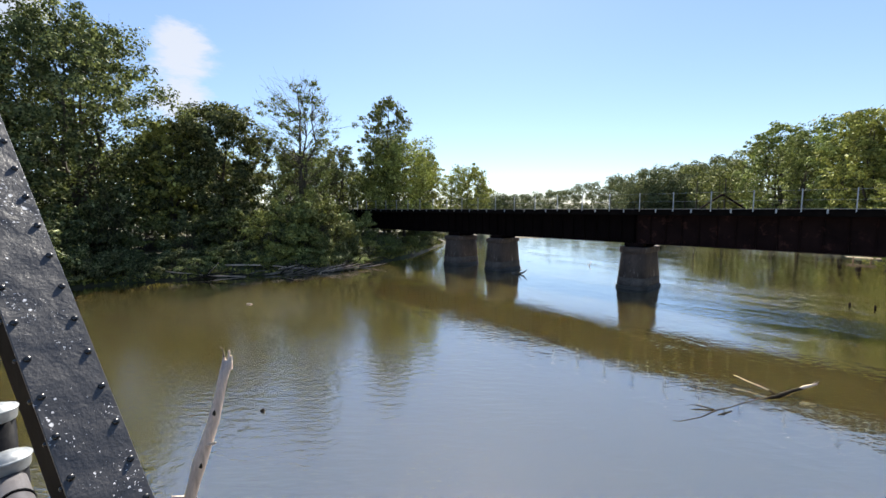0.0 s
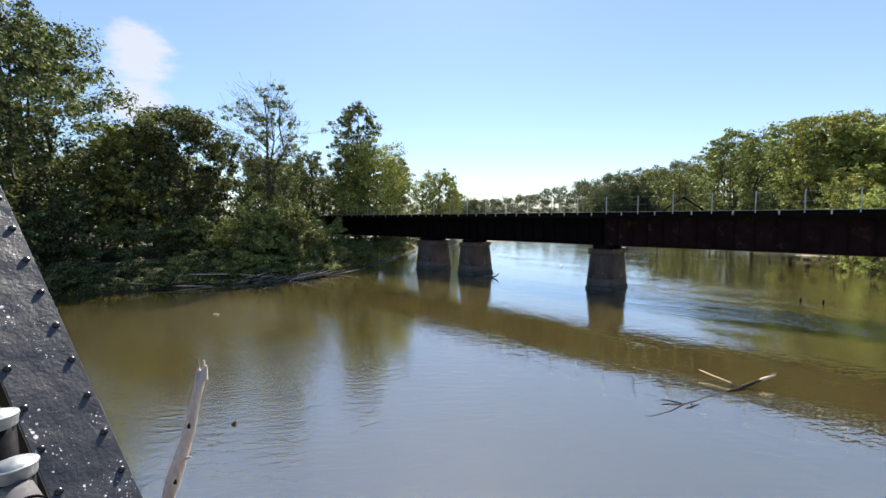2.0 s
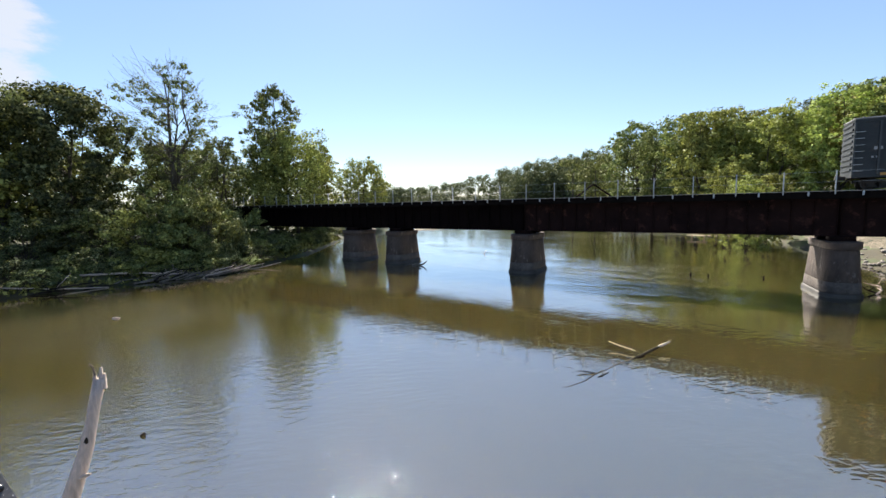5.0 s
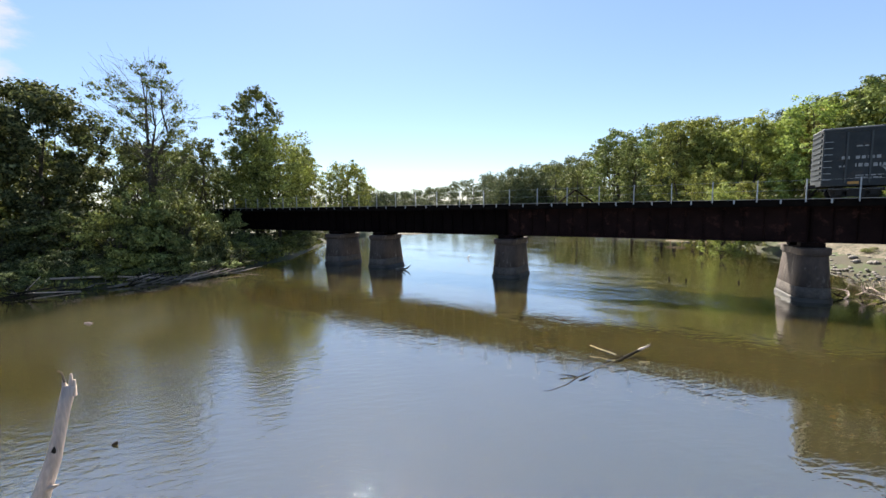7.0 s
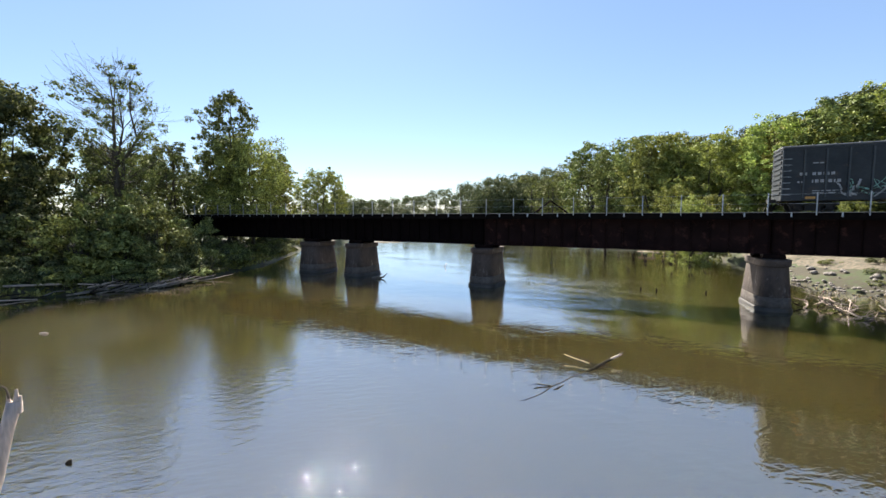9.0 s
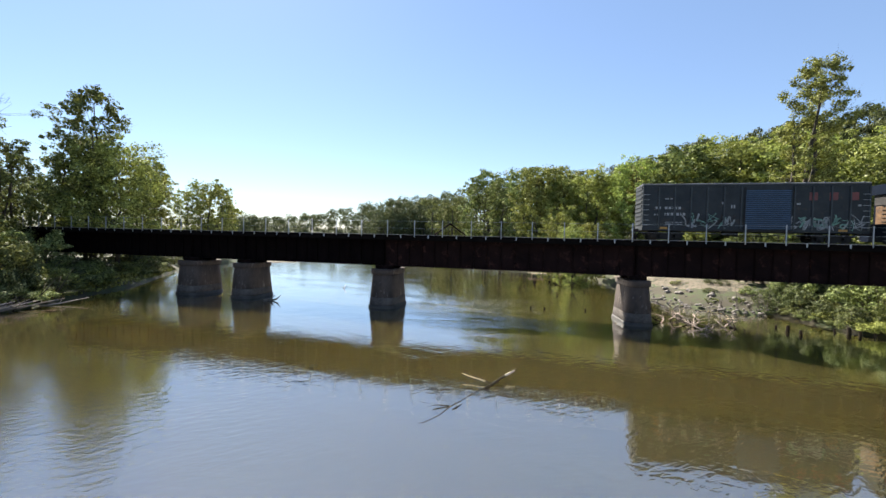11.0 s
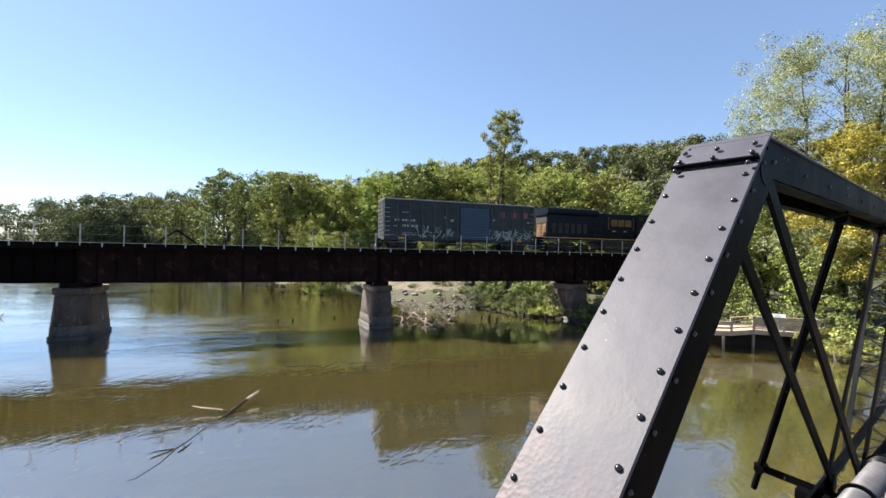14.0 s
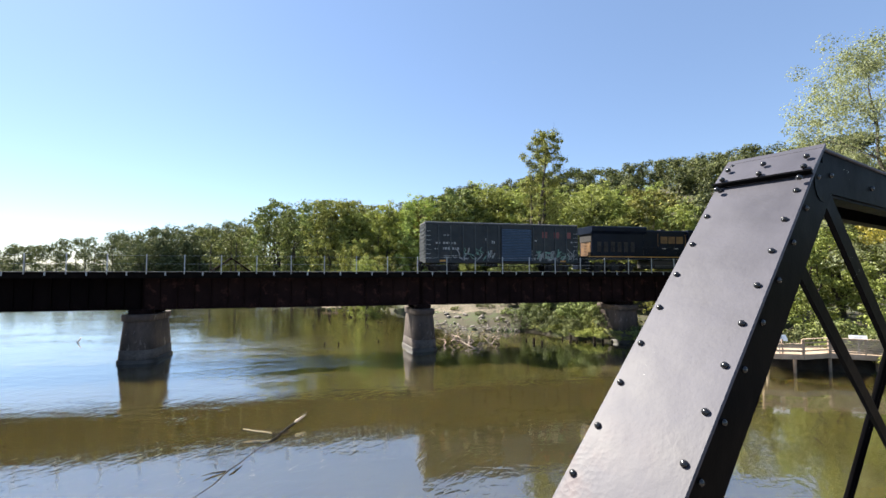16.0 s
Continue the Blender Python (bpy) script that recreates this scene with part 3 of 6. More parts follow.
def girder_span(s0, s1):
    """A deck plate girder span: two webs with flanges and stiffeners, cross frames between."""
    g = thing("girder_span", BR @ pose(s0 + 0.04, TRACK_N, 0), "dark rusty riveted steel plate girder span on concrete piers", "bridge girder", "spans of the railway bridge")
    L = s1 - s0 - 0.08
    steel = M_BLACKSTEEL if s1 < -10 else M_PURPLE
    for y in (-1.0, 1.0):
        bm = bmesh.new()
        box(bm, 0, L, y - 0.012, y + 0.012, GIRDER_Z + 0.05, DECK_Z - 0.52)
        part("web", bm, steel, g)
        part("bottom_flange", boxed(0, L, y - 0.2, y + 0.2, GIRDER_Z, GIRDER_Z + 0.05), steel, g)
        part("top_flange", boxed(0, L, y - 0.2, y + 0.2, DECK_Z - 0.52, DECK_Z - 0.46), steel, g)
        for side in ((-1, 1) if y < 0 else (1,)):
            count = max(3, round(L / 1.25))
            for k in range(count + 1):
                x = min(max(k * L / count, 0.06), L - 0.06)
                bm = bmesh.new()
                a, b = sorted((y + side * 0.012, y + side * 0.14))
                box(bm, x - 0.012, x + 0.012, a, b, GIRDER_Z + 0.05, DECK_Z - 0.52)
                a, b = sorted((y + side * 0.012, y + side * 0.03))
                box(bm, x - 0.07, x - 0.012, a, b, GIRDER_Z + 0.05, DECK_Z - 0.52)
                part("stiffener", bm, steel, g)
        bm = bmesh.new()
        box(bm, 0, L, y - 0.03, y - 0.012, GIRDER_Z + 0.05, GIRDER_Z + 0.2)
        box(bm, 0, L, y + 0.012, y + 0.03, GIRDER_Z + 0.05, GIRDER_Z + 0.2)
        part("flange_angle", bm, steel, g)
    for k in range(5):
        x = 0.4 + k * (L - 0.8) / 4
        bm = bmesh.new()
        beam(bm, (x, -0.97, GIRDER_Z + 0.15), (x, 0.97, DECK_Z - 0.6), 0.09, 0.09, (1, 0, 0))
        beam(bm, (x + 0.1, 0.97, GIRDER_Z + 0.15), (x + 0.1, -0.97, DECK_Z - 0.6), 0.09, 0.09, (1, 0, 0))
        part("cross_frame", bm, steel, g)
    return g


ENDS = [-88.0, -66.0, -39.4, -32.3, -16.1, 6.85, 28.2, 50.0]
for a, b in zip(ENDS, ENDS[1:]):
    girder_span(a, b)

# deck: ties, walkway, rails
deck = thing("railway_deck", BR @ pose(0, TRACK_N, 0), "open timber tie deck with a narrow plank walkway along the edge", "bridge deck")
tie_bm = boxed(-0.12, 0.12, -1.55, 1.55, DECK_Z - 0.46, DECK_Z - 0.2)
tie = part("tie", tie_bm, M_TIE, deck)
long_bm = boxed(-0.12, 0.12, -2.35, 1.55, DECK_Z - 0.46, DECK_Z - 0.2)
long_tie = part("tie", long_bm, M_TIE, deck)
tie.location.x, long_tie.location.x = -87.5, -87.05
k = 2
while -87.5 + 0.45 * k < 49.5:
    o = (tie if k % 3 else long_tie).copy()
    scene.collection.objects.link(o)
    o.location.x = -87.5 + 0.45 * k
    k += 1
# black edge face also takes in the shadow below the deck overhang
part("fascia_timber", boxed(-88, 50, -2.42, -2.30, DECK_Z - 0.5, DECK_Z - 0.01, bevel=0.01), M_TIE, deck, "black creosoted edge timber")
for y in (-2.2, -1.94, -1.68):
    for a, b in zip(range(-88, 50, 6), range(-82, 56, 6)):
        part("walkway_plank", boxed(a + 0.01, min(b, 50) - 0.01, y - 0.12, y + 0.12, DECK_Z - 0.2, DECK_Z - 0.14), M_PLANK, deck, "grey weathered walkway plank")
# pale strip draws the sunlit top edge of the deck
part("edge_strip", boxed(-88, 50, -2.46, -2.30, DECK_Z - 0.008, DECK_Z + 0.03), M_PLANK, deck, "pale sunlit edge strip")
for y in (-0.7175, 0.7175):
    bm = bmesh.new()
    box(bm, -88, 80, y - 0.07, y + 0.07, DECK_Z - 0.2, DECK_Z - 0.18)
    box(bm, -88, 80, y - 0.012, y + 0.012, DECK_Z - 0.18, DECK_Z - 0.06)
    box(bm, -88, 80, y - 0.036, y + 0.036, DECK_Z - 0.06, DECK_Z - 0.02)
    part("rail", bm, M_RAILS, deck)

# hand rail of the walkway: short galvanised posts with two wires
fence = thing("walkway_fence", BR @ pose(0, TRACK_N - 2.4, DECK_Z), "galvanised posts with thin wire cables along the bridge walkway", "fence")
bm = boxed(-0.035, 0.035, -0.03, 0.03, -0.2, 1.38)
post = part("post", bm, M_GALV, fence)
post.location.x = -63.9
for k in range(1, 41):
    o = post.copy()
    scene.collection.objects.link(o)
    o.location.x = -63.9 + 2.70 * k
stub = part("bracket", boxed(-0.05, 0.05, -0.05, -0.02, -0.30, 0.03), M_GALV, fence)
stub.location.x = -62.55
for k in range(1, 41):
    o = stub.copy()
    scene.collection.objects.link(o)
    o.location.x = -62.55 + 2.70 * k
for z in (0.62, 1.28):
    part("cable", tubed([(-64, 0, z), (48, 0, z)], 0.008, 4), M_GALV, fence)
brace = thing("signal_wire_frame", BR @ pose(-9.2, TRACK_N - 2.3, DECK_Z), "black inverted v shaped steel frame on the bridge walkway", "frame")
part("strut", tubed([(-1.5, 0, 0.02), (0, 0, 1.12)], 0.075, 6), M_STEEL, brace)
part("strut", tubed([(1.5, 0, 0.02), (0, 0, 1.12)], 0.075, 6), M_STEEL, brace)
part("cross_tie", tubed([(-0.1, 0, 0.99), (0.1, 0, 0.99)], 0.03, 6), M_STEEL, brace)

# ================= footbridge trusses =================
TR = pose(0, 0, 0, 0, 0, -28.2)       # x along the footbridge, y towards the railway
EYE = 7.3


def rivet_mesh(name, r):
    bm = bmesh.new()
    bmesh.ops.create_uvsphere(bm, u_segments=12, v_segments=6, radius=r)
    for v in list(bm.verts):
        if v.co.z < -r * 0.4:
            v.co.z = -r * 0.4
    data = bpy.data.meshes.new(name)
    bm.to_mesh(data)
    bm.free()
    for f in data.polygons:
        f.use_smooth = True
    data.materials.append(M_RIVET)
    return data


RIVET = rivet_mesh("rivet", 0.0120)


def end_post(x_eye, slope, near, far, foot_z, top_z, material, plate, way, rows, label):
    """An inclined box-section end post: cover plate on top, two side channels, lacing below, rivets."""
    dx = way / math.tan(radians(slope))
    p0 = Vector((x_eye + dx * (foot_z - EYE), 0, foot_z))
    p1 = Vector((x_eye + dx * (top_z - EYE), 0, top_z))
    along = (p1 - p0).normalized()
    out = Vector((-along.z, 0, along.x)) * way       # normal of the cover plate, away from the truss
    if out.z < 0:
        out = -out
    L = (p1 - p0).length
    m = Matrix.Translation((p0.x, 0, p0.z)) @ Matrix((along, Vector((0, 1, 0)), along.cross(Vector((0, 1, 0))))).transposed().to_4x4()
    e = thing("truss_end_post", TR @ m, label, "truss post", "end posts of the footbridge")
    s = 1 if (m.to_3x3() @ Vector((0, 0, 1))).dot(out) > 0 else -1

    def slab(x0, x1, y0, y1, a, b, bev=0.0):
        a, b = sorted((a * s, b * s))
        return boxed(x0, x1, y0, y1, a, b, bevel=bev)
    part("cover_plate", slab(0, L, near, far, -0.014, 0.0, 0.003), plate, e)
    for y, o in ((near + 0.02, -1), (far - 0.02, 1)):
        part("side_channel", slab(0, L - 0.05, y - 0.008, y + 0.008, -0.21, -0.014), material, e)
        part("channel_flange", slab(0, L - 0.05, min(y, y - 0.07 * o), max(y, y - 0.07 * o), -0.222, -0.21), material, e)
    n = int(L / 0.34)
    for k in range(n):
        x = 0.1 + k * (L - 0.3) / n
        za = -0.228 * s
        part("lacing_bar", beamed((x, near + 0.04, za), (x + 0.17, far - 0.04, za), 0.05, 0.008, (1, 0, 0)), material, e)
    big = 1.25 if way < 0 else 1.0
    for y, first, pitch in rows:
        for k in range(int((L - first) / pitch)):
            o = new("rivet", RIVET)
            o.parent = e
            o.scale = (big, big, 0.85)
            o.location = (L - first - k * pitch, y, 0.003 * s)
            o.rotation_euler = (0 if s > 0 else math.pi, 0, 0)
    for k in range(int(L / 0.2)):
        o = new("rivet", RIVET)
        o.parent = e
        o.location = (L - 0.12 - k * 0.2, near + 0.012, -0.06 * s)
        o.rotation_euler = (math.pi / 2, 0, 0)
    return e, p0, p1


E_NEAR, E_FAR = 0.72, 1.09
right_post, r0, r1 = end_post(1.90, 45.4, E_NEAR, E_FAR, 5.2, EYE + 0.64, M_BLACK, M_LITPLATE, 1, ((E_NEAR + 0.035, 0.102, 0.176), (E_FAR - 0.03, 0.021, 0.184)), "inclined black painted riveted steel end post with cover plate in a sunlit tone")
left_post, l0, l1 = end_post(-2.94, 54.3, 0.83, 1.10, 5.2, EYE + 0.95, M_BLACK, M_BLACKWORN, -1, ((0.86, 0.097, 0.185), (1.07, 0.13, 0.185)), "inclined black riveted steel end post with chipped pale paint specks")

# right truss: top chord, diagonals, posts, outriggers
CH_TOP, CH_BOT, LOW = EYE + 0.645, EYE + 0.455, EYE - 2.02
chord = thing("truss_top_chord", TR @ pose(0, 0, 0), "black riveted steel top chord with lattice underside", "truss chord")
part("cover_plate", boxed(r1.x - 0.01, 17, E_NEAR, E_FAR, CH_TOP - 0.012, CH_TOP, bevel=0.003), M_LITPLATE, chord)
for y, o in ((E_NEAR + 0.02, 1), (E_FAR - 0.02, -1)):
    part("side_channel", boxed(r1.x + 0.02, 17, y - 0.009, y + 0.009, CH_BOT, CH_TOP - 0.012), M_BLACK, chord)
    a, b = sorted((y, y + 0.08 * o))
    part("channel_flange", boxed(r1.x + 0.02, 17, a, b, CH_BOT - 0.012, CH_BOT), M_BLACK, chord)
for k in range(8):
    x = r1.x + 0.25 + k * 1.8
    part("lacing_bar", beamed((x, E_NEAR + 0.05, CH_BOT - 0.018), (x + 0.75, E_FAR - 0.05, CH_BOT - 0.018), 0.04, 0.01, (0, 0, 1)), M_BLACK, chord)
for k in range(46):
    for y, z, r in ((E_NEAR + 0.035, CH_TOP + 0.002, 0.0), (E_FAR - 0.035, CH_TOP + 0.002, 0.0), (E_NEAR + 0.010, CH_TOP - 0.11, math.pi / 2)):
        if r and k % 3:
            continue
        o = new("rivet", RIVET)
        o.parent, o.location, o.rotation_euler = chord, (r1.x + 0.1 + k * 0.188, y, z), (r, 0, 0)
SEAM = Vector((r1.x - 0.141, (E_NEAR + E_FAR) / 2, CH_TOP - 0.121))
UPHILL = Vector((math.cos(radians(45.4)), 0, math.sin(radians(45.4))))
part("open_seam", beamed(SEAM - UPHILL * 0.007, SEAM + UPHILL * 0.005, E_FAR - E_NEAR + 0.004, 0.020), M_BLACK, chord, "rough black open seam")
for up, across in ((0.03, (0.03, 0.19, 0.34)), (0.10, (0.035, 0.19, 0.335)), (-0.045, (0.03, 0.34))):
    for y in across:
        o = new("rivet", RIVET)
        o.parent = chord
        o.location = SEAM + UPHILL * up + Vector((-UPHILL.z, 0, UPHILL.x)) * 0.008 + Vector((0, E_NEAR + y - SEAM.y, 0))
        o.rotation_euler = (0, -radians(45), 0)
part("bent_joint_plate", beamed((r1.x - 0.14, (E_NEAR + E_FAR) / 2, CH_TOP - 0.128), (r1.x + 0.02, (E_NEAR + E_FAR) / 2, CH_TOP + 0.012), E_FAR - E_NEAR + 0.006, 0.014), M_LITPLATE, chord)


def eyebar(a, b):
    t = thing("truss_diagonal", TR, "flat black steel eyebar diagonal of the footbridge truss", "truss bar", "diagonals of the footbridge")
    part("bar", beamed(a, b, 0.022, 0.085), M_BLACK, t)
    for p in (a, b):
        part("eye", tubed([(p[0], p[1] - 0.016, p[2]), (p[0], p[1] + 0.016, p[2])], 0.085, 14), M_BLACK, t)


for y in (0.745, 0.96):
    eyebar((r1.x + 0.0, y, CH_BOT + 0.04), (5.47, y, LOW))
    eyebar((5.47, y + 0.04, LOW), (8.25, y + 0.04, CH_BOT + 0.02))


# the same black paint, lightened where sun strikes the laced posts
M_BLACKLIT = paint_material("sunlit_black_bridge_paint", (0.016, 0.016, 0.019), (0.40, 0.40, 0.41), 0.45, 0.45, 0.30)


def sway_post(x):
    """A tapered laced post: upright near leg, outer leg leaning outwards, zigzag lacing between."""
    t = thing("laced_sway_post", TR @ pose(x, 0, 0), "black tapered laced steel sway post of the footbridge", "truss post", "sway posts of the footbridge")
    legs = (((0.80, CH_BOT), (0.84, LOW - 0.9)), ((1.03, CH_BOT), (1.33, LOW - 0.9)))
    for (ya, za), (yb, zb) in legs:
        part("leg_angle", beamed((0, ya, za), (0, yb, zb), 0.075, 0.05, (1, 0, 0)), M_BLACKLIT, t)
    for k in range(12):
        pa, pb = [[(0, a[0] + (b[0] - a[0]) * q, a[1] + (b[1] - a[1]) * q) for a, b in legs] for q in (k / 12, (k + 1) / 12)]
        part("lacing_bar", beamed(pa[0], pa[1], 0.045, 0.02, (1, 0, 0)), M_BLACKLIT, t)
        part("lacing_bar", beamed(pa[k % 2], pb[1 - k % 2], 0.045, 0.02, (1, 0, 0)), M_BLACKLIT, t)
    return t


for x in (8.25, 11.1):
    sway_post(x)

outrigger = thing("outrigger_brace", TR @ pose(5.42, 0, 0), "black outrigger arm with twin sway rods and a bolted foot", "truss brace")
part("arm", beamed((0, 0.6, LOW - 0.12), (0, 1.56, LOW - 0.08), 0.012, 0.075, (1, 0, 0)), M_BLACK, outrigger)
for d in (-0.045, 0.045):
    part("sway_rod", tubed([(d, 0.93, CH_BOT + 0.02), (d, 1.50, LOW - 0.05)], 0.026, 10), M_BLACK, outrigger)
part("rod_head", tubed([(-0.09, 0.93, CH_BOT - 0.02), (0.09, 0.93, CH_BOT - 0.02)], 0.05, 12), M_BLACK, outrigger)
part("clevis", tubed([(-0.075, 1.50, LOW - 0.08), (0.075, 1.50, LOW - 0.08)], 0.045, 12), M_BLACK, outrigger)
part("bolt", tubed([(0, 1.52, LOW - 0.14), (0, 1.56, LOW - 0.32)], 0.028, 8), M_BLACK, outrigger)
for y in (0.8, 1.3):
    o = new("rivet", RIVET)
    o.parent, o.location, o.rotation_euler = outrigger, (-0.012, y, LOW - 0.1), (0, -math.pi / 2, 0)

low_chord = thing("truss_bottom_chord", TR, "black steel bottom chord bars of the footbridge", "truss chord")
for y in (0.78, 1.0):
    part("chord_bar", boxed(r0.x - 0.1, 17, y - 0.012, y + 0.012, LOW - 0.07, LOW + 0.07), M_BLACK, low_chord)
    part("chord_bar", boxed(-17, l0.x + 0.1, y - 0.012, y + 0.012, LOW - 0.07, LOW + 0.07), M_BLACK, low_chord)
left_chord = thing("truss_top_chord", TR, "black riveted steel top chord with lattice underside", "truss chord")
part("cover_plate", boxed(-17, l1.x + 0.01, 0.83, 1.10, l1.z - 0.012, l1.z, bevel=0.003), M_BLACKWORN, left_chord)
for y in (0.85, 1.08):
    part("side_channel", boxed(-17, l1.x, y - 0.009, y + 0.009, l1.z - 0.21, l1.z - 0.012), M_BLACKWORN, left_chord)

# footbridge floor and the pier under it
FLOOR = EYE - 1.62
floor_thing = thing("footbridge_deck", TR, "weathered timber footbridge deck on steel beams", "bridge deck")
plank_bm = boxed(-0.075, 0.075, -2.6, 0.62, FLOOR - 0.06, FLOOR, bevel=0.004)
plank = part("plank", plank_bm, M_GREYLOG, floor_thing)
plank.location.x = -16.9
for k in range(1, 212):
    o = plank.copy()
    scene.collection.objects.link(o)
    o.location.x = -16.9 + 0.16 * k
for y in (-2.4, -1.0, 0.45):
    part("stringer", boxed(-17, 17, y - 0.07, y + 0.07, FLOOR - 0.36, FLOOR - 0.06), M_BLACK, floor_thing)
part("floor_beam", boxed(5.3, 5.5, -2.8, 1.2, LOW - 0.3, LOW - 0.02 - 0.1), M_BLACK, floor_thing)
stone = thing("footbridge_pier", TR, "rough stone pier carrying the footbridge above the river", "bridge pier")
part("shaft", boxed(-1.6, 1.1, -3.2, 1.25, -1.8, 5.1, bevel=0.08), M_CONC, stone)
part("coping", boxed(-1.75, 1.2, -3.35, 1.35, 5.1, 5.31, bevel=0.03), M_CONC, stone)


# railing: round pipes, capped posts, chain
M_CHAIN = surface("dull_steel_chain", (0.10, 0.105, 0.11), (0.24, 0.245, 0.25), 0.4, metal=0.6, coarse=8.0, fine=60.0, depth=0.001)


def chain(parent, a, b, sag, link=0.034, wire=0.0045):
    a, b = Vector(a), Vector(b)
    steps = int((b - a).length * 1.02 / (link * 0.72))
    bm = bmesh.new()
    n1, n2 = 12, 5
    for i in range(n1):
        t = 2 * math.pi * i / n1
        c = Vector((math.cos(t) * link / 2, math.sin(t) * link * 0.33, 0))
        o = Vector((math.cos(t), math.sin(t), 0))
        for j in range(n2):
            q = 2 * math.pi * j / n2
            bm.verts.new(c + o * math.cos(q) * wire + Vector((0, 0, math.sin(q) * wire)))
    bm.verts.ensure_lookup_table()
    for i in range(n1):
        for j in range(n2):
            i2, j2 = (i + 1) % n1, (j + 1) % n2
            bm.faces.new([bm.verts[k] for k in (i * n2 + j, i2 * n2 + j, i2 * n2 + j2, i * n2 + j2)])
    first = part("chain_link", bm, M_CHAIN, parent, "steel chain link", smooth=True)
    for k in range(steps):
        f = (k + 0.5) / steps
        p = a.lerp(b, f) - Vector((0, 0, sag * 4 * f * (1 - f)))
        o = first if k == 0 else first.copy()
        if k:
            scene.collection.objects.link(o)
        turn = (b - a).to_track_quat("X", "Z").to_matrix().to_4x4()
        o.matrix_basis = Matrix.Translation(p) @ turn @ Matrix.Rotation((k % 2) * math.pi / 2 + 0.5, 4, "X")


M_PIPE = surface("black_coated_pipe", (0.006, 0.006, 0.007), (0.014, 0.014, 0.016), 0.42, coarse=4.0, fine=50.0, depth=0.002, shine=0.06)
# black pipe lightened to grey where the sun catches it, with pale scuffs
M_LITPIPE = surface("sunlit_grey_pipe", (0.055, 0.053, 0.057), (0.115, 0.11, 0.118), 0.4, coarse=5.0, fine=50.0, depth=0.002, stain=(0.35, 0.35, 0.36), stain_at=0.72, shine=0.4)
rail_r = thing("footbridge_railing", TR, "black round pipe railing with chain and wire ties", "railing", "railings of the footbridge")


def rail_y(x):
    return 0.297 - 0.046 * (min(x, 4.0) - 1.6)


RAIL_TOP = EYE - 0.56
part("top_pipe", tubed([(1.30, rail_y(1.3), RAIL_TOP), (4.0, rail_y(4), RAIL_TOP), (16, rail_y(16), RAIL_TOP)], 0.033, 24), M_LITPIPE, rail_r, "pipe in sunlit grey", smooth=True)
part("pipe_sleeve", tubed([(1.98, rail_y(1.98), RAIL_TOP), (4.0, rail_y(4.0), RAIL_TOP)], 0.039, 24), M_PIPE, rail_r, "black foam sleeve", smooth=True)
for x in (1.72, 2.02, 2.4, 3.0):
    bm = tubed([(x, rail_y(x), RAIL_TOP), (x + 0.008, rail_y(x + 0.008), RAIL_TOP)], 0.042, 24)
    part("wire_tie", bm, M_BLACK, rail_r)
for x in (4.0, 7.0, 10.0, 13.0):
    part("post", tubed([(x, rail_y(x), FLOOR), (x, rail_y(x), RAIL_TOP)], 0.028, 14), M_PIPE, rail_r, smooth=True)
part("low_pipe", tubed([(1.35, rail_y(1.35), FLOOR + 0.12), (4, rail_y(4), FLOOR + 0.12), (16, rail_y(16), FLOOR + 0.12)], 0.022, 12), M_PIPE, rail_r, smooth=True)
chain(rail_r, (1.3, rail_y(1.3) - 0.05, RAIL_TOP + 0.012), (3.6, rail_y(3.6) - 0.05, RAIL_TOP + 0.012), 0.006)


def capped_post(x, y, top, r, foot):
    p = thing("railing_post", TR @ pose(x, y, 0), "black pipe post with a domed galvanised cap", "railing post", "capped posts of the railing")
    part("pipe", tubed([(0, 0, foot), (0, 0, top - 0.02)], r, 24), M_PIPE, p, smooth=True)
    bm = bmesh.new()
    prof = [(r * 1.10, -0.030), (r * 1.13, -0.028), (r * 1.18, -0.006), (r * 1.25, -0.003), (r * 1.26, 0.001), (r * 1.22, 0.003), (r * 1.02, 0.001), (r * 0.98, 0.002), (r * 0.86, 0.008), (r * 0.5, 0.014), (0.004, 0.016)]
    rings = [[bm.verts.new((math.cos(a) * q, math.sin(a) * q, top + z)) for a in (2 * math.pi * k / 28 for k in range(28))] for q, z in prof]
    for u, w in zip(rings, rings[1:]):
        for k in range(28):
            bm.faces.new((u[k], u[(k + 1) % 28], w[(k + 1) % 28], w[k]))
    bm.faces.new(rings[0][::-1]), bm.faces.new(rings[-1])
    part("cap", bm, M_CAP, p, "dull galvanised domed cap", smooth=True)
    return p


capped_post(-1.632, 0.536, EYE - 0.522, 0.037, FLOOR)
capped_post(-1.494, 0.515, EYE - 0.609, 0.037, FLOOR)
rail_l = thing("footbridge_railing", TR, "black round pipe railing with chain and wire ties", "railing", "railings of the footbridge")
part("top_pipe", tubed([(-16, 0.54, EYE - 0.60), (-1.71, 0.54, EYE - 0.60)], 0.036, 20), M_PIPE, rail_l, smooth=True)
part("end_pipe", tubed([(-1.49, 0.51, EYE - 0.668), (-1.3, 0.475, EYE - 0.68), (-0.9, 0.40, EYE - 0.70)], 0.034, 20), M_LITPIPE, rail_l, "pipe end in sunlit grey", smooth=True)
part("low_pipe", tubed([(-16, 0.54, EYE - 0.80), (-1.71, 0.54, EYE - 0.80)], 0.03, 16), M_PIPE, rail_l, smooth=True)
part("wire_tie", tubed([(-1.37, 0.488, EYE - 0.676), (-1.362, 0.486, EYE - 0.676)], 0.037, 20), M_BLACK, rail_l)
chain(rail_l, (-1.56, 0.475, EYE - 0.66), (-1.40, 0.44, EYE - 0.70), 0.012, 0.03, 0.004)
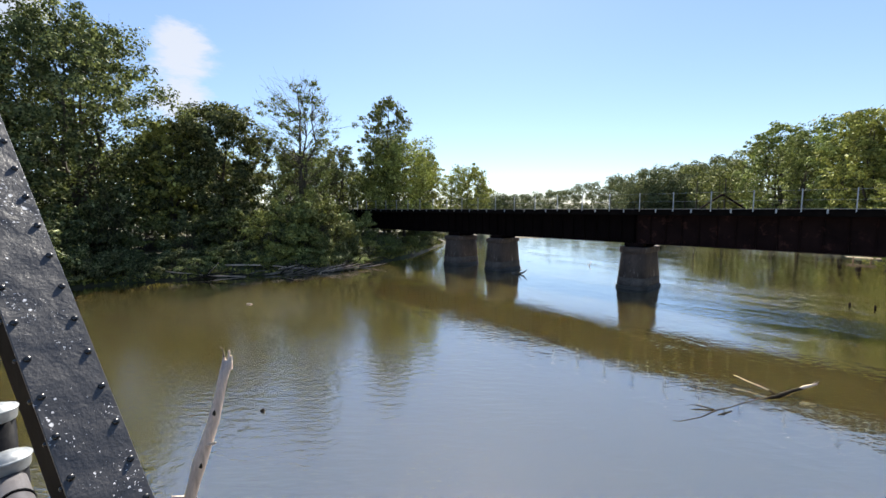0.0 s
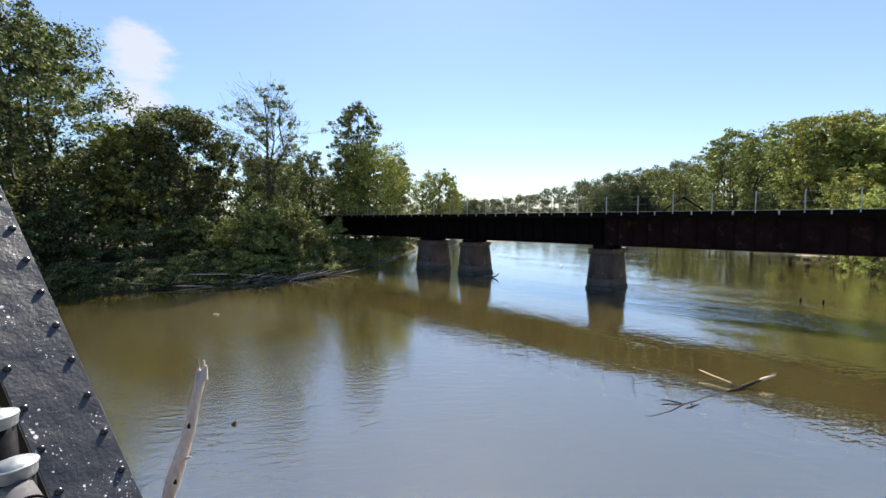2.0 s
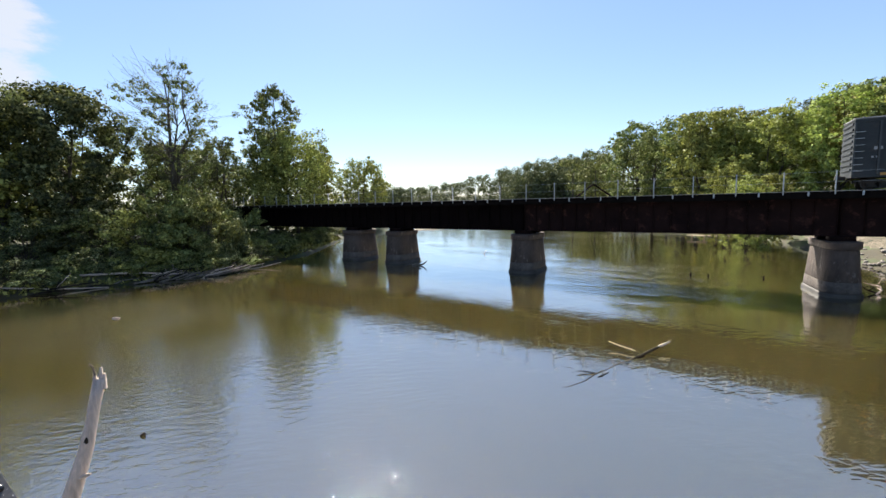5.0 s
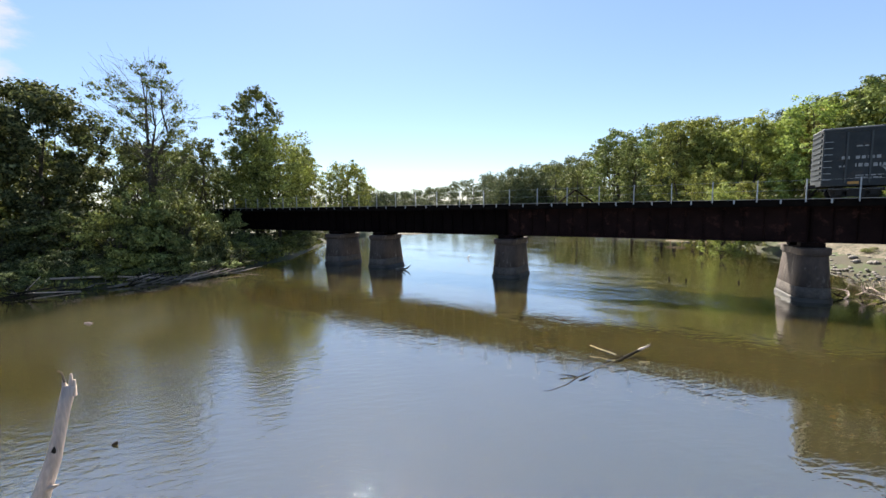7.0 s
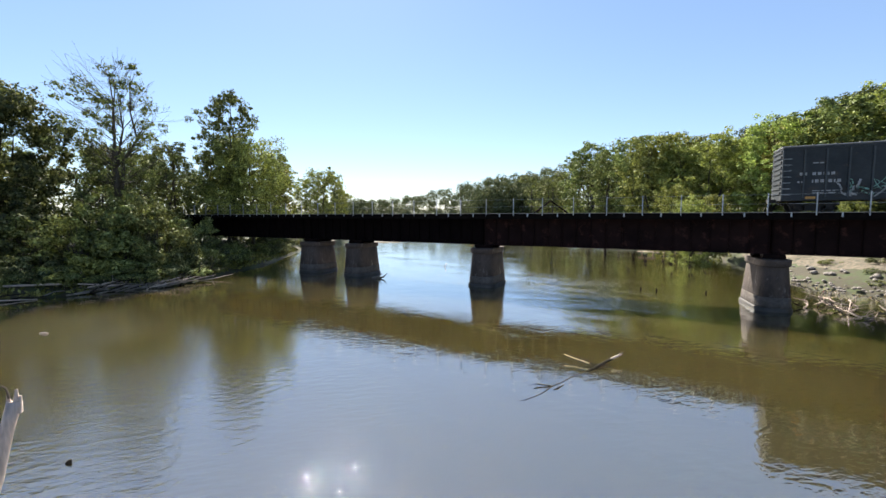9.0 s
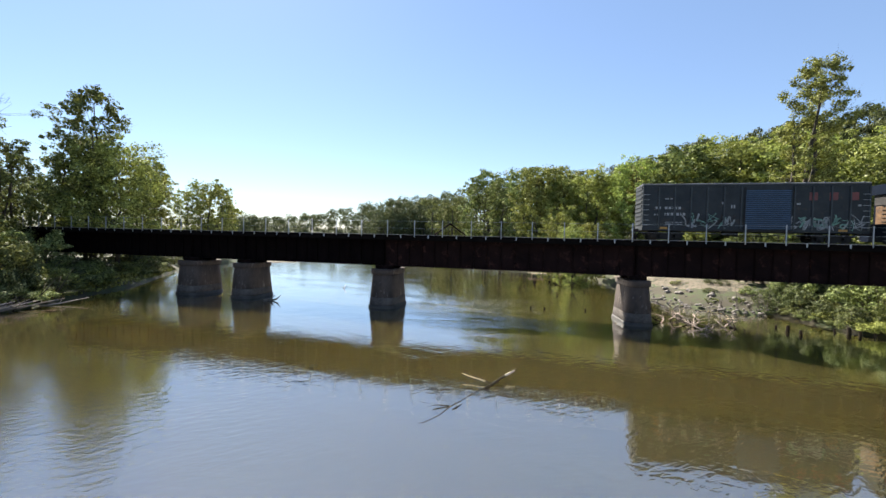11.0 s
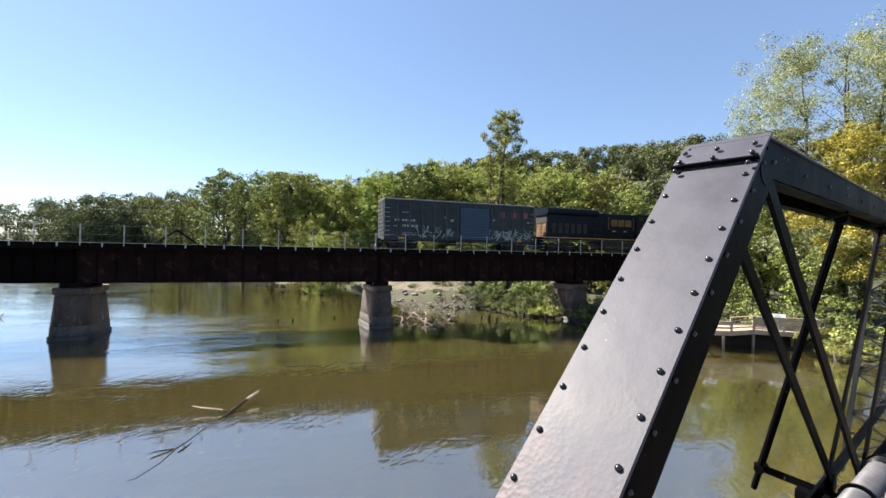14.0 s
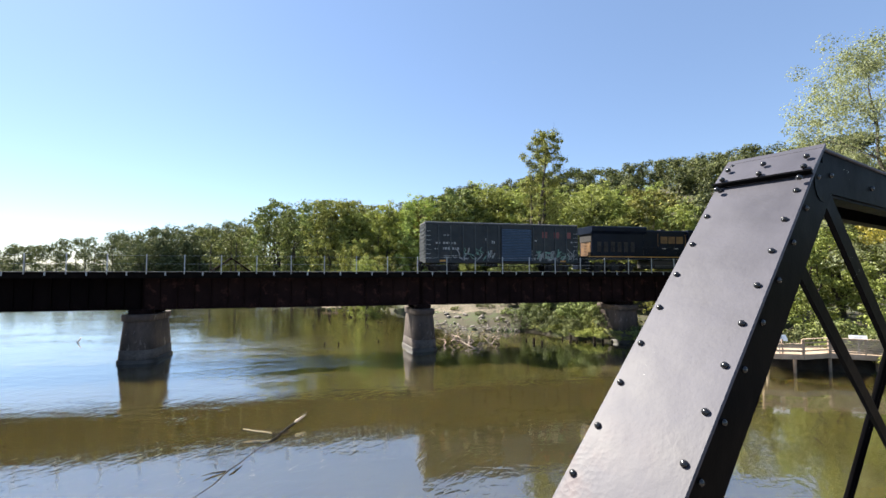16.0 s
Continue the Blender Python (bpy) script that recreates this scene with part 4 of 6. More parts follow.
chain(rail_l, (-1.80, 0.46, EYE - 0.64), (-1.64, 0.44, EYE - 0.82), 0.01, 0.03, 0.004)
chain(rail_l, (-1.95, 0.48, EYE - 0.66), (-1.72, 0.45, EYE - 0.90), 0.01, 0.03, 0.004)

# ================= trees and shrubs =================
def leaf_mesh(name, centres, spreads, per, size, rng, material, droop=0.3, corners=4):
    """One mesh of many small separate leaves scattered round the given centres; corners: 3 for far woods."""
    c = np.repeat(np.asarray(centres), per, axis=0)
    s = np.repeat(np.asarray(spreads), per)[:, None]
    d = rng.normal(0, 1, c.shape)
    d /= np.linalg.norm(d, axis=1, keepdims=True)
    p = c + d * s * rng.uniform(0.25, 1.0, (len(c), 1)) ** 0.6 * np.array([1.0, 1.0, 0.72])
    n = d * 1.0 + rng.normal(0, 0.40, c.shape) + np.array([0, 0, 0.4])
    n /= np.linalg.norm(n, axis=1, keepdims=True)
    a = np.cross(n, rng.normal(0, 1, c.shape))
    a /= np.linalg.norm(a, axis=1, keepdims=True)
    a[:, 2] -= droop * rng.uniform(0, 1, len(a))
    b = np.cross(n, a)
    k = size * rng.uniform(0.6, 1.35, (len(c), 1))
    a, b = a * k, b * k * 0.62
    outline = [p - a, p - 0.15 * a + b, p + a, p - 0.1 * a - b] if corners == 4 else [p - a, p + 0.55 * a + b, p + 0.75 * a - b]
    v = np.stack(outline, 1).reshape(-1, 3)
    data = bpy.data.meshes.new(name)
    data.vertices.add(len(v))
    data.vertices.foreach_set("co", v.ravel().astype(np.float32))
    data.loops.add(len(v))
    data.loops.foreach_set("vertex_index", np.arange(len(v), dtype=np.int32))
    data.polygons.add(len(c))
    data.polygons.foreach_set("loop_start", np.arange(0, len(v), corners, dtype=np.int32))
    data.polygons.foreach_set("loop_total", np.full(len(c), corners, dtype=np.int32))
    data.update(calc_edges=True)
    data.materials.append(material)
    return data


def tree(name, height, width, bare, seed, leaves, size, material, label, lean=(0, 0), clumps=70, sparse=0.0, skirt=0.25, group="", puff=0.16, m=None, stems=3, far=False):
    """A tapered trunk that forks into rising stems, limbs off them, and a crown of leaves in uneven rounded lobes.
    bare: height of the free trunk; sparse: share of limbs that stay leafless; skirt: fullness low down."""
    rng = np.random.default_rng(seed)
    t = thing(name, m or Matrix.Identity(4), label, "tree", group)
    top = np.array([lean[0], lean[1], height])
    r0 = 0.013 * height + 0.06
    fork = np.array([rng.normal(0, 0.15), rng.normal(0, 0.15), bare * 0.55 + 0.13 * height])
    bm = bmesh.new()
    tube(bm, [(0, 0, -0.4), fork * np.array([0.6, 0.4, 0.5]), fork], [r0 * 1.3, r0, r0 * 0.85], 7)
    lines = []
    spin = rng.uniform(0, 6.28)
    for k in range(stems):
        a = spin + 6.28 * k / stems + rng.normal(0, 0.3)
        out = width * (rng.uniform(0.12, 0.5) if k else 0.05)
        up = (0.93 if k == 0 else rng.uniform(0.68, 0.9)) * height
        end = np.array([math.cos(a) * out, math.sin(a) * out, up]) + top * np.array([1, 1, 0]) * up / height
        kink = [rng.normal(0, 0.035 * width + 0.1, 3) * np.array([1, 1, 0.4]) for _ in range(6)]
        line = [fork + (end - fork) * f + kink[i] * math.sin(math.pi * f) * 1.6 + np.array([math.cos(a), math.sin(a), 0]) * out * 0.35 * math.sin(math.pi * f) for i, f in enumerate(np.linspace(0, 1, 6))]
        lines.append(line)
        tube(bm, line, [r0 * 0.75 * (1 - 0.16 * i) for i in range(6)], 6, closed=False)
    nodes = np.array([p for line in lines for p in line[1:]])
    centres, spreads = [], []
    turn = rng.uniform(0, 6.28)
    for k in range(clumps):
        f = (k + rng.uniform(0, 1)) / clumps
        z = bare + (height - bare) * (f ** 0.85)
        g = (z - bare) / (height - bare)
        full = math.sqrt(max(0.04, 1 - ((g - 0.5) / 0.55) ** 2))
        reach = width * (full if g > 0.5 else skirt + (1 - skirt) * full)
        turn += 2.4 + rng.normal(0, 0.5)
        lobe = 1 + 0.16 * math.sin(3 * turn + seed) + 0.12 * math.sin(7 * g + seed * 2 + turn)
        r = reach * math.sqrt(rng.uniform(0.10, 1.0)) * lobe
        tip = top * np.array([1, 1, 0]) * z / height + np.array([math.cos(turn) * r, math.sin(turn) * r, z])
        d = np.linalg.norm((nodes - tip) * np.array([1, 1, 0.7]), axis=1) + np.where(nodes[:, 2] > z - 0.25 * r, 40.0, 0.0)
        base = nodes[int(np.argmin(d))] if d.min() < 40 else fork
        mid = (base + tip) / 2 + np.array([0, 0, 0.08 * r]) + rng.normal(0, 0.05 * r + 0.06, 3)
        rb = max(0.035 if sparse else 0.018, 0.14 * r0 * (1 - 0.65 * g))
        tube(bm, [base, mid, tip], [rb, rb * 0.6, 0.012], 4, closed=False)
        for j in range(4 if sparse else 0 if far else 2):
            w = 0.35 + 0.15 * j
            q = mid * (1 - w) + tip * w
            e = q + (tip - mid) * rng.uniform(0.3, 0.7) + rng.normal(0, 0.35 + 0.06 * r, 3) + np.array([0, 0, 0.35])
            tube(bm, [q, (q + e) / 2 + rng.normal(0, 0.08, 3), e], [rb * 0.5, rb * 0.35, 0.012 if sparse else 0.007], 3, closed=False)
        if rng.uniform() >= sparse * (0.35 + 1.1 * g):
            for q in (0.4, 0.7, 0.95, 1.05):
                if rng.uniform() < 0.85:
                    p = mid + (tip - mid) * (q * 1.3 - 0.35) + rng.normal(0, 0.075 * width, 3)
                    centres.append(p), spreads.append(width * puff * rng.uniform(0.35, 1.2))
    part("trunk", bm, M_BARK, t, "brown bark trunk and limbs")
    data = leaf_mesh("crown", centres, spreads, max(4, leaves // len(centres)), size, rng, material, corners=3 if far else 4)
    c = new("crown", data)
    c.parent = t
    return t


def shrub(name, height, width, seed, leaves, size, material, label, m=None, group="", deep=None):
    rng = np.random.default_rng(seed)
    t = thing(name, m or Matrix.Identity(4), label, "bush", group)
    bm = bmesh.new()
    centres, spreads = [], []
    shoots = 26 if height < 5 else 60
    for k in range(shoots):
        a, r = rng.uniform(0, 6.28), width * math.sqrt(rng.uniform(0.02, 1))
        z = height * rng.uniform(0.12, 1.0) * math.sqrt(max(0.08, 1 - (r / width) ** 2 * 0.8))
        tip = np.array([math.cos(a) * r, math.sin(a) * r * (deep or 1.0), z])
        tube(bm, [(tip[0] * 0.15, tip[1] * 0.15, -0.2), tip * np.array([0.6, 0.6, 0.7]), tip], [0.035, 0.02, 0.006], 3, closed=False)
        centres.append(tip * np.array([1, 1, 0.85])), spreads.append((0.26 if height < 5 else 0.22) * width * rng.uniform(0.6, 1.3))
    part("branching_stem", bm, M_BARK, t)
    c = new("foliage", leaf_mesh("foliage", centres, spreads, max(4, leaves // shoots), size, rng, material, corners=3))
    c.parent = t
    return t


def stand(x, y, turn=0.0, scale=1.0, sink=0.15):
    return pose(x, y, gz(x, y) - sink, 0, 0, turn) @ Matrix.Diagonal((scale, scale, scale, 1))


# left bank: the trees that stand out
def z_at(x, y, top):
    return top - gz(x, y)


tree("cottonwood_tree", z_at(-43.8, 51.2, 29.7), 11.2, 3.0, 11, 56000, 0.181, LEAF_DARK, "tall broad cottonwood with dark glossy leaves on the river bank", m=stand(-43.8, 51.2), clumps=210, skirt=0.6, stems=5, puff=0.15)
tree("cottonwood_tree", z_at(-53.8, 47.5, 26.9), 8.8, 3.0, 12, 22000, 0.275, LEAF_DARK, "tall dark cottonwood shading the river bank", m=stand(-53.8, 47.5), clumps=110, skirt=0.6, stems=4)
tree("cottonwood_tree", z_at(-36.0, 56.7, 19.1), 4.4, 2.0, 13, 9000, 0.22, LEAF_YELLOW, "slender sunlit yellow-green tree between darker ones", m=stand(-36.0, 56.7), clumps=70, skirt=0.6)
tree("maple_tree", z_at(-32.0, 60.4, 21.2), 7.5, 1.6, 14, 46000, 0.188, LEAF_DARK, "dense round dark green maple on the river bank", m=stand(-32.0, 60.4), clumps=130, skirt=0.8, puff=0.19, stems=4)
tree("half_dead_tree", z_at(-19.9, 60.9, 25.1), 6.0, 5.0, 15, 13000, 0.121, LEAF_GREEN, "half dead tree with thin bare upper twigs", m=stand(-19.9, 60.9), clumps=190, sparse=0.42, skirt=0.5, puff=0.13, stems=4)
tree("poplar_tree", z_at(-10.0, 79.2, 27.0), 5.4, 9.0, 16, 13000, 0.17, LEAF_GREEN, "tall open crowned poplar behind the railway", m=stand(-10.0, 79.2), clumps=75, skirt=0.4, puff=0.17)
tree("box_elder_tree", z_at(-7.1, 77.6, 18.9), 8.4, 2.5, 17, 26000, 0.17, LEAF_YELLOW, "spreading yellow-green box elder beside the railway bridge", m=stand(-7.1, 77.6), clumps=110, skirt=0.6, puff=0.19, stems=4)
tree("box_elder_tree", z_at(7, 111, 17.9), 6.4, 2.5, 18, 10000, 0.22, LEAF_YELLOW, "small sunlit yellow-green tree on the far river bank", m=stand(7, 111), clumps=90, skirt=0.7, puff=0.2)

# stock of trees for the woods behind
STOCK = []
for i, (h, w, mat, leaves) in enumerate(((18, 5.2, LEAF_GREEN, 13000), (19, 5.6, LEAF_YELLOW, 13000), (17, 5.0, LEAF_GREEN, 13000), (20, 5.4, LEAF_FAR, 13000), (16, 4.8, LEAF_DARK, 14000), (18, 5.6, LEAF_YELLOW, 13000), (18, 5.4, LEAF_SUNLIT, 13000))):
    words = {LEAF_GREEN: "green leafed woodland tree near the river", LEAF_YELLOW: "yellow-green woodland tree in late summer leaf", LEAF_FAR: "pale green tree of the distant river woods", LEAF_DARK: "dark green shaded woodland tree near the river", LEAF_SUNLIT: "bright yellow-green woodland tree in full sun"}[mat]
    STOCK.append((tree("woodland_tree", h, w, 0.8, 40 + i, leaves, 0.19, mat, words, far=True, clumps=110, skirt=0.85, puff=0.155, group="woods along the river"), h))
used = set()


def plant(kind, x, y, height, wide=1.0):
    ob, h = STOCK[kind]
    k = height / h
    rngp = random.Random(int(x * 37 + y * 101))
    turn = rngp.uniform(0, 360)
    m = pose(x, y, gz(x, y) - 0.2, 0, 0, turn) @ Matrix.Diagonal((k * wide, k * wide, k, 1))
    if kind not in used:
        used.add(kind)
        ob.matrix_basis = m
        return ob
    c = copy_thing(ob, m)
    c.matrix_basis = m
    return c


# second row on the left bank, closing the gaps between the front trees
for x, y, top, kind in ((-59.8, 48.8, 25.2, 4), (-54.9, 61.0, 24.0, 0), (-43.9, 67.1, 19.1, 4), (-35.4, 70.8, 16.7, 0), (-25.6, 75.6, 17.3, 2), (-20.7, 73.2, 16.1, 2), (-17, 72, 17.5, 0), (-11, 80, 20, 2), (-4, 86, 18, 1), (-3, 100, 17, 0), (2.5, 106, 15.5, 1), (11, 122, 14.5, 3), (14, 150, 14, 3), (-68.3, 31.7, 26.5, 0), (-53.7, 78.1, 20.4, 4)):
    plant(kind, x, y, top - gz(x, y))

# woods of the right bank: heights follow the skyline of the real woods
SKY = [(7, 0.030), (16, 0.047), (24.5, 0.082), (32, 0.101), (37, 0.143), (45, 0.162), (51, 0.155), (56.5, 0.174), (61, 0.178), (66, 0.20), (70, 0.205), (76, 0.195), (80, 0.185), (90, 0.166), (98, 0.172)]
rw = random.Random(5)


def skyline(x, y, f=1.0):
    az, far = math.degrees(math.atan2(x, y)), math.hypot(x, y)
    return EYE + far * float(np.interp(az, [a for a, _ in SKY], [e for _, e in SKY])) * f


for k in range(46):
    az = radians(29 + 59 * ((k * 0.618) % 1.0))
    base = float(np.interp(math.degrees(az), [29, 36, 44, 52, 60, 70, 80, 88], [126, 104, 92, 90, 84, 74, 66, 60]))
    far = base + rw.choice((1, 4, 9, 16, 26)) + rw.uniform(-2, 4)
    x, y = math.sin(az) * far, math.cos(az) * far
    if x < shore_x(RIGHT_SHORE, y) + 4:
        continue
    kind = rw.choice((0, 1, 1, 2, 3, 5, 5, 0))
    # side-lit trees from 46 degrees on take the brightened sunlit leaves
    if math.degrees(az) > 46 and kind in (0, 1, 3):
        kind = 6
    plant(kind, x, y, max(7.0, (skyline(x, y, rw.uniform(0.80, 1.03)) - gz(x, y))), rw.uniform(1.0, 1.35))
# kinds 5 and 6 here are brighter leaf tones put in for sunlight
for x, y, top, kind in ((55.5, 50.5, 11.2, 1), (59, 47, 10, 5), (52, 44, 9.2, 6), (66, 33, 9.5, 6), (63, 20, 14, 6), (68, 26, 15, 2), (58, 8, 14, 5), (62, 0, 16, 6), (57, -6, 15, 5), (66, 12, 17, 0), (54, 2, 10, 5), (60, -14, 17, 6), (50, -3, 9, 6)):
    plant(kind, x, y, top - gz(x, y))

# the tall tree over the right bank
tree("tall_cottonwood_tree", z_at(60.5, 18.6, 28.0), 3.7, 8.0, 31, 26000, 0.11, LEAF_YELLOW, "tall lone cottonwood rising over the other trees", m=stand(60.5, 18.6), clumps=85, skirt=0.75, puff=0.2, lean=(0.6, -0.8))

# right bank near the viewing platform
tree("willow_tree", z_at(50.6, -17.6, 27.5), 10.4, 3.0, 32, 95000, 0.095, LEAF_GREY, "large grey-green willow with feathery leaves", m=stand(50.6, -17.6), clumps=230, skirt=0.7, puff=0.15, stems=5, far=True)
tree("autumn_maple_tree", z_at(45.5, -17, 18.0), 5.4, 4.5, 33, 42000, 0.095, LEAF_GOLD, "maple turning golden yellow in early autumn", m=stand(45.5, -17), clumps=80, skirt=0.55)
# young trees get the brighter leaf tones for the sunlight on them
for x, y, top, mat, seed in ((50, -9.5, 11.5, LEAF_SUNLIT, 34), (46.5, -15, 9.5, LEAF_SUNLIT, 35), (43.5, -19.5, 10.5, LEAF_YELLOW, 36), (51, -12, 15, LEAF_SUNLIT, 37), (40, -25, 12, LEAF_YELLOW, 38)):
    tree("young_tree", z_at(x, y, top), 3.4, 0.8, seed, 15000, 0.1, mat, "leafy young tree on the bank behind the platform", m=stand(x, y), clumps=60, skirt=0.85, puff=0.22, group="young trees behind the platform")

# far woods closing the river bend and the hill
def far_woods(name, spots, seed, size, per, label, material=None):
    rng = np.random.default_rng(seed)
    centres, spreads = [], []
    bmt = bmesh.new()
    for x, y, h, w in spots:
        g = gz(x, y)
        tube(bmt, [(x, y, g - 0.5), (x, y, g + h * 0.75)], [0.35, 0.12], 4)
        for _ in range(11):
            a, r, z = rng.uniform(0, 6.28), w * math.sqrt(rng.uniform(0, 1)), rng.uniform(0.06, 0.97)
            r *= math.sqrt(max(0.1, 1 - abs(z - 0.5) * 1.3))
            centres.append((x + math.cos(a) * r, y + math.sin(a) * r, g + h * z)), spreads.append(w * 0.45)
    t = thing(name, Matrix.Identity(4), label, "woods", kind="stuff")
    part("trunks", bmt, M_BARK, t)
    c = new("crowns", leaf_mesh("crowns", centres, spreads, per, size, rng, material or LEAF_FAR, corners=3))
    c.parent = t
    return t


rf = random.Random(9)
spots = []
for k in range(95):
    az = radians(rf.uniform(5, 34))
    far = rf.uniform(240, 420)
    x, y = math.sin(az) * far, math.cos(az) * far
    if shore_x(LEFT_SHORE, y) - 4 < x < shore_x(RIGHT_SHORE, y) + 4:
        continue
    spots.append((x, y, max(8, skyline(x, y, rf.uniform(0.7, 1.02)) - gz(x, y)), rf.uniform(5, 8)))
for k in range(84):
    az = radians(4 + 31 * (k % 42) / 42)
    far = (430 if k < 42 else 250 + 60 * (34 - 31 * (k % 42) / 42) / 30) + rf.uniform(-8, 25)
    x, y = math.sin(az) * far, math.cos(az) * far
    spots.append((x, y, max(9, skyline(x, y, rf.uniform(0.85, 1.0)) - gz(x, y)), rf.uniform(6, 9)))
for k in range(150):
    az = radians(4 + 31 * k / 150)
    far = 236 + rf.uniform(-6, 30) + 70 * (1 - k / 150)
    x, y = math.sin(az) * far, math.cos(az) * far
    if shore_x(LEFT_SHORE, y) - 4 < x < shore_x(RIGHT_SHORE, y) + 2:
        continue
    spots.append((x, y, max(7, (skyline(x, y, rf.uniform(0.45, 0.85)) - gz(x, y))), rf.uniform(7, 10)))
far_woods("far_river_woods", spots, 51, 0.52, 85, "hazy green woods at the far bend of the river")
spots = []
for k in range(190):
    x, y = rf.uniform(150, 258), rf.uniform(-60, 170)
    spots.append((x, y, rf.uniform(10, 15), rf.uniform(4.5, 7.5)))
for k in range(46):
    x, y = rf.uniform(92, 150), rf.uniform(-60, 34)
    spots.append((x, y, rf.uniform(9, 13), rf.uniform(4.5, 7.0)))
far_woods("hillside_woods", spots, 52, 0.46, 110, "dense dark green woods covering the hillside", LEAF_DARK)

spots = []
for k in range(44):
    az = radians(25 + 24 * k / 44)
    far = rf.uniform(128, 180)
    x, y = math.sin(az) * far, math.cos(az) * far
    if x < shore_x(RIGHT_SHORE, y) + 6:
        continue
    spots.append((x, y, max(8, skyline(x, y, rf.uniform(0.72, 0.97)) - gz(x, y)), rf.uniform(5, 7.5)))
far_woods("right_bank_woods", spots, 54, 0.34, 120, "green woods filling the river bank beyond the railway", LEAF_GREEN)

# thicket closing the left bank behind the front trees, shade put into dark leaves
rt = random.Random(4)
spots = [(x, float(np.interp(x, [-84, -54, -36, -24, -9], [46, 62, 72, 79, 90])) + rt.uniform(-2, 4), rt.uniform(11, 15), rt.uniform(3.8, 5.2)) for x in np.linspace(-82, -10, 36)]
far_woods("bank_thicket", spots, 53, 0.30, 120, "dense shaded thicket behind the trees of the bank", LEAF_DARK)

# understorey along the left bank
BUSH = [shrub("bank_shrub", 3.2, 2.6, 60 + i, 3800, 0.105, mat, words, group="shrubs along the bank") for i, (mat, words) in enumerate(((LEAF_DARK, "dark green tangled shrub on the river bank"), (LEAF_GREEN, "leafy green shrub on the river bank"), (LEAF_YELLOW, "light yellow-green shrub on the river bank")))]
TALL_BUSH = [shrub("bank_thicket_shrub", 7.6, 2.9, 70 + i, 6500, 0.125, mat, words, group="tall shrubs along the bank") for i, (mat, words) in enumerate(((LEAF_DARK, "tall dark green tangled shrub on the river bank"), (LEAF_GREEN, "tall leafy green shrub on the river bank"), (LEAF_YELLOW, "tall light yellow-green shrub on the river bank")))]
used_bush = set()


def bush(kind, x, y, wide, tall):
    ob = BUSH[kind]
    if tall > 1.55 * wide:
        ob, kind, wide, tall = TALL_BUSH[kind], kind + 10, wide * 0.95, tall * 0.42
    m = pose(x, y, gz(x, y) - 0.15, 0, 0, (x * 57 + y * 31) % 360) @ Matrix.Diagonal((wide, wide, tall, 1))
    if kind not in used_bush:
        used_bush.add(kind)
        ob.matrix_basis = m
        return
    copy_thing(ob, m).matrix_basis = m


rb = random.Random(21)
for k in range(64):
    f = k / 63
    x0 = float(np.interp(f, [0, 0.2, 0.35, 0.5, 0.62, 0.8, 1], [-41, -35, -29, -22, -15.5, -11, -7]))
    y0 = float(np.interp(x0, [-41, -34, -27, -21, -12, -8, -4], [30, 40, 44.6, 47.8, 50.6, 58.5, 67]))
    inland = rb.choice((0.8, 2.2, 4.0, 6.0))
    x, y = x0 - inland * 0.55 + rb.uniform(-1, 1), y0 + inland * 0.8 + rb.uniform(-0.6, 0.6)
    tall = (0.55 if inland < 1 else 0.8 if inland < 3 else 1.5 + rb.uniform(0, 1.1)) * rb.uniform(0.75, 1.2)
    if -10.9 < math.degrees(math.atan2(x, y)) < -6.0:
        tall = min(tall, 0.7)
    if x < -20 and inland > 3:
        x, y, tall = x * 1.06, y * 1.06, tall * 1.1
    # left of -20 mostly dark leaves, for the shade under the big trees
    bush(rb.choice((0, 0, 0, 0, 1)) if x < -20 else rb.choice((0, 1, 1, 2)), x, y, rb.uniform(0.7, 1.1) * (1 if inland < 3 else 1.3), tall)
for x, y, w, h, kd in ((-13.5, 53.5, 1.1, 1.7, 0), (-14.5, 53, 1.2, 3.0, 1), (-18, 52.5, 1.3, 3.2, 1), (-20, 51, 1.3, 2.6, 2), (-38, 38, 1.4, 2.5, 0), (-9, 63.5, 1.0, 0.8, 1), (-6.5, 70, 1.0, 0.6, 1), (-4, 78, 1.0, 0.7, 1)):
    bush(kd, x, y, w, h)
# dark-leaved shrubs paint the shade under the end of the railway bridge
for x, y, w, h in ((-4.5, 73, 0.8, 0.6), (-3.6, 76, 0.9, 0.7), (-3.2, 80, 1.1, 0.9), (-8.5, 70, 1.0, 0.8), (-5.5, 82, 1.4, 1.4), (-1.5, 86, 1.1, 1.0)):
    bush(0, x, y, w, h)
# trees whose trunks stand behind the beach, and low growth in their shade
for x, y, top, kind in ((57.5, 22.8, 11.5, 2), (58.5, 21.5, 12.5, 0), (57, 16, 12, 4), (55.5, 18.5, 10, 2)):
    plant(kind, x, y, top - gz(x, y))
for x, y, w, h, kd in ((51.5, 17.5, 0.5, 0.45, 0), (53.5, 20.5, 0.5, 0.4, 1), (49.4, 13.8, 0.5, 0.6, 0), (51.5, 13.5, 0.8, 0.7, 0), (47.9, 10.8, 0.6, 0.7, 0), (55, 25, 0.5, 0.4, 0), (48.4, 12.4, 0.45, 0.4, 1), (48.9, 13.3, 0.4, 0.35, 2), (49.8, 20.5, 0.3, 0.22, 1), (51.5, 24.0, 0.3, 0.2, 0), (48.9, 22.5, 0.25, 0.2, 1), (54.5, 29, 0.4, 0.25, 1)):
    bush(kd, x, y, w, h)
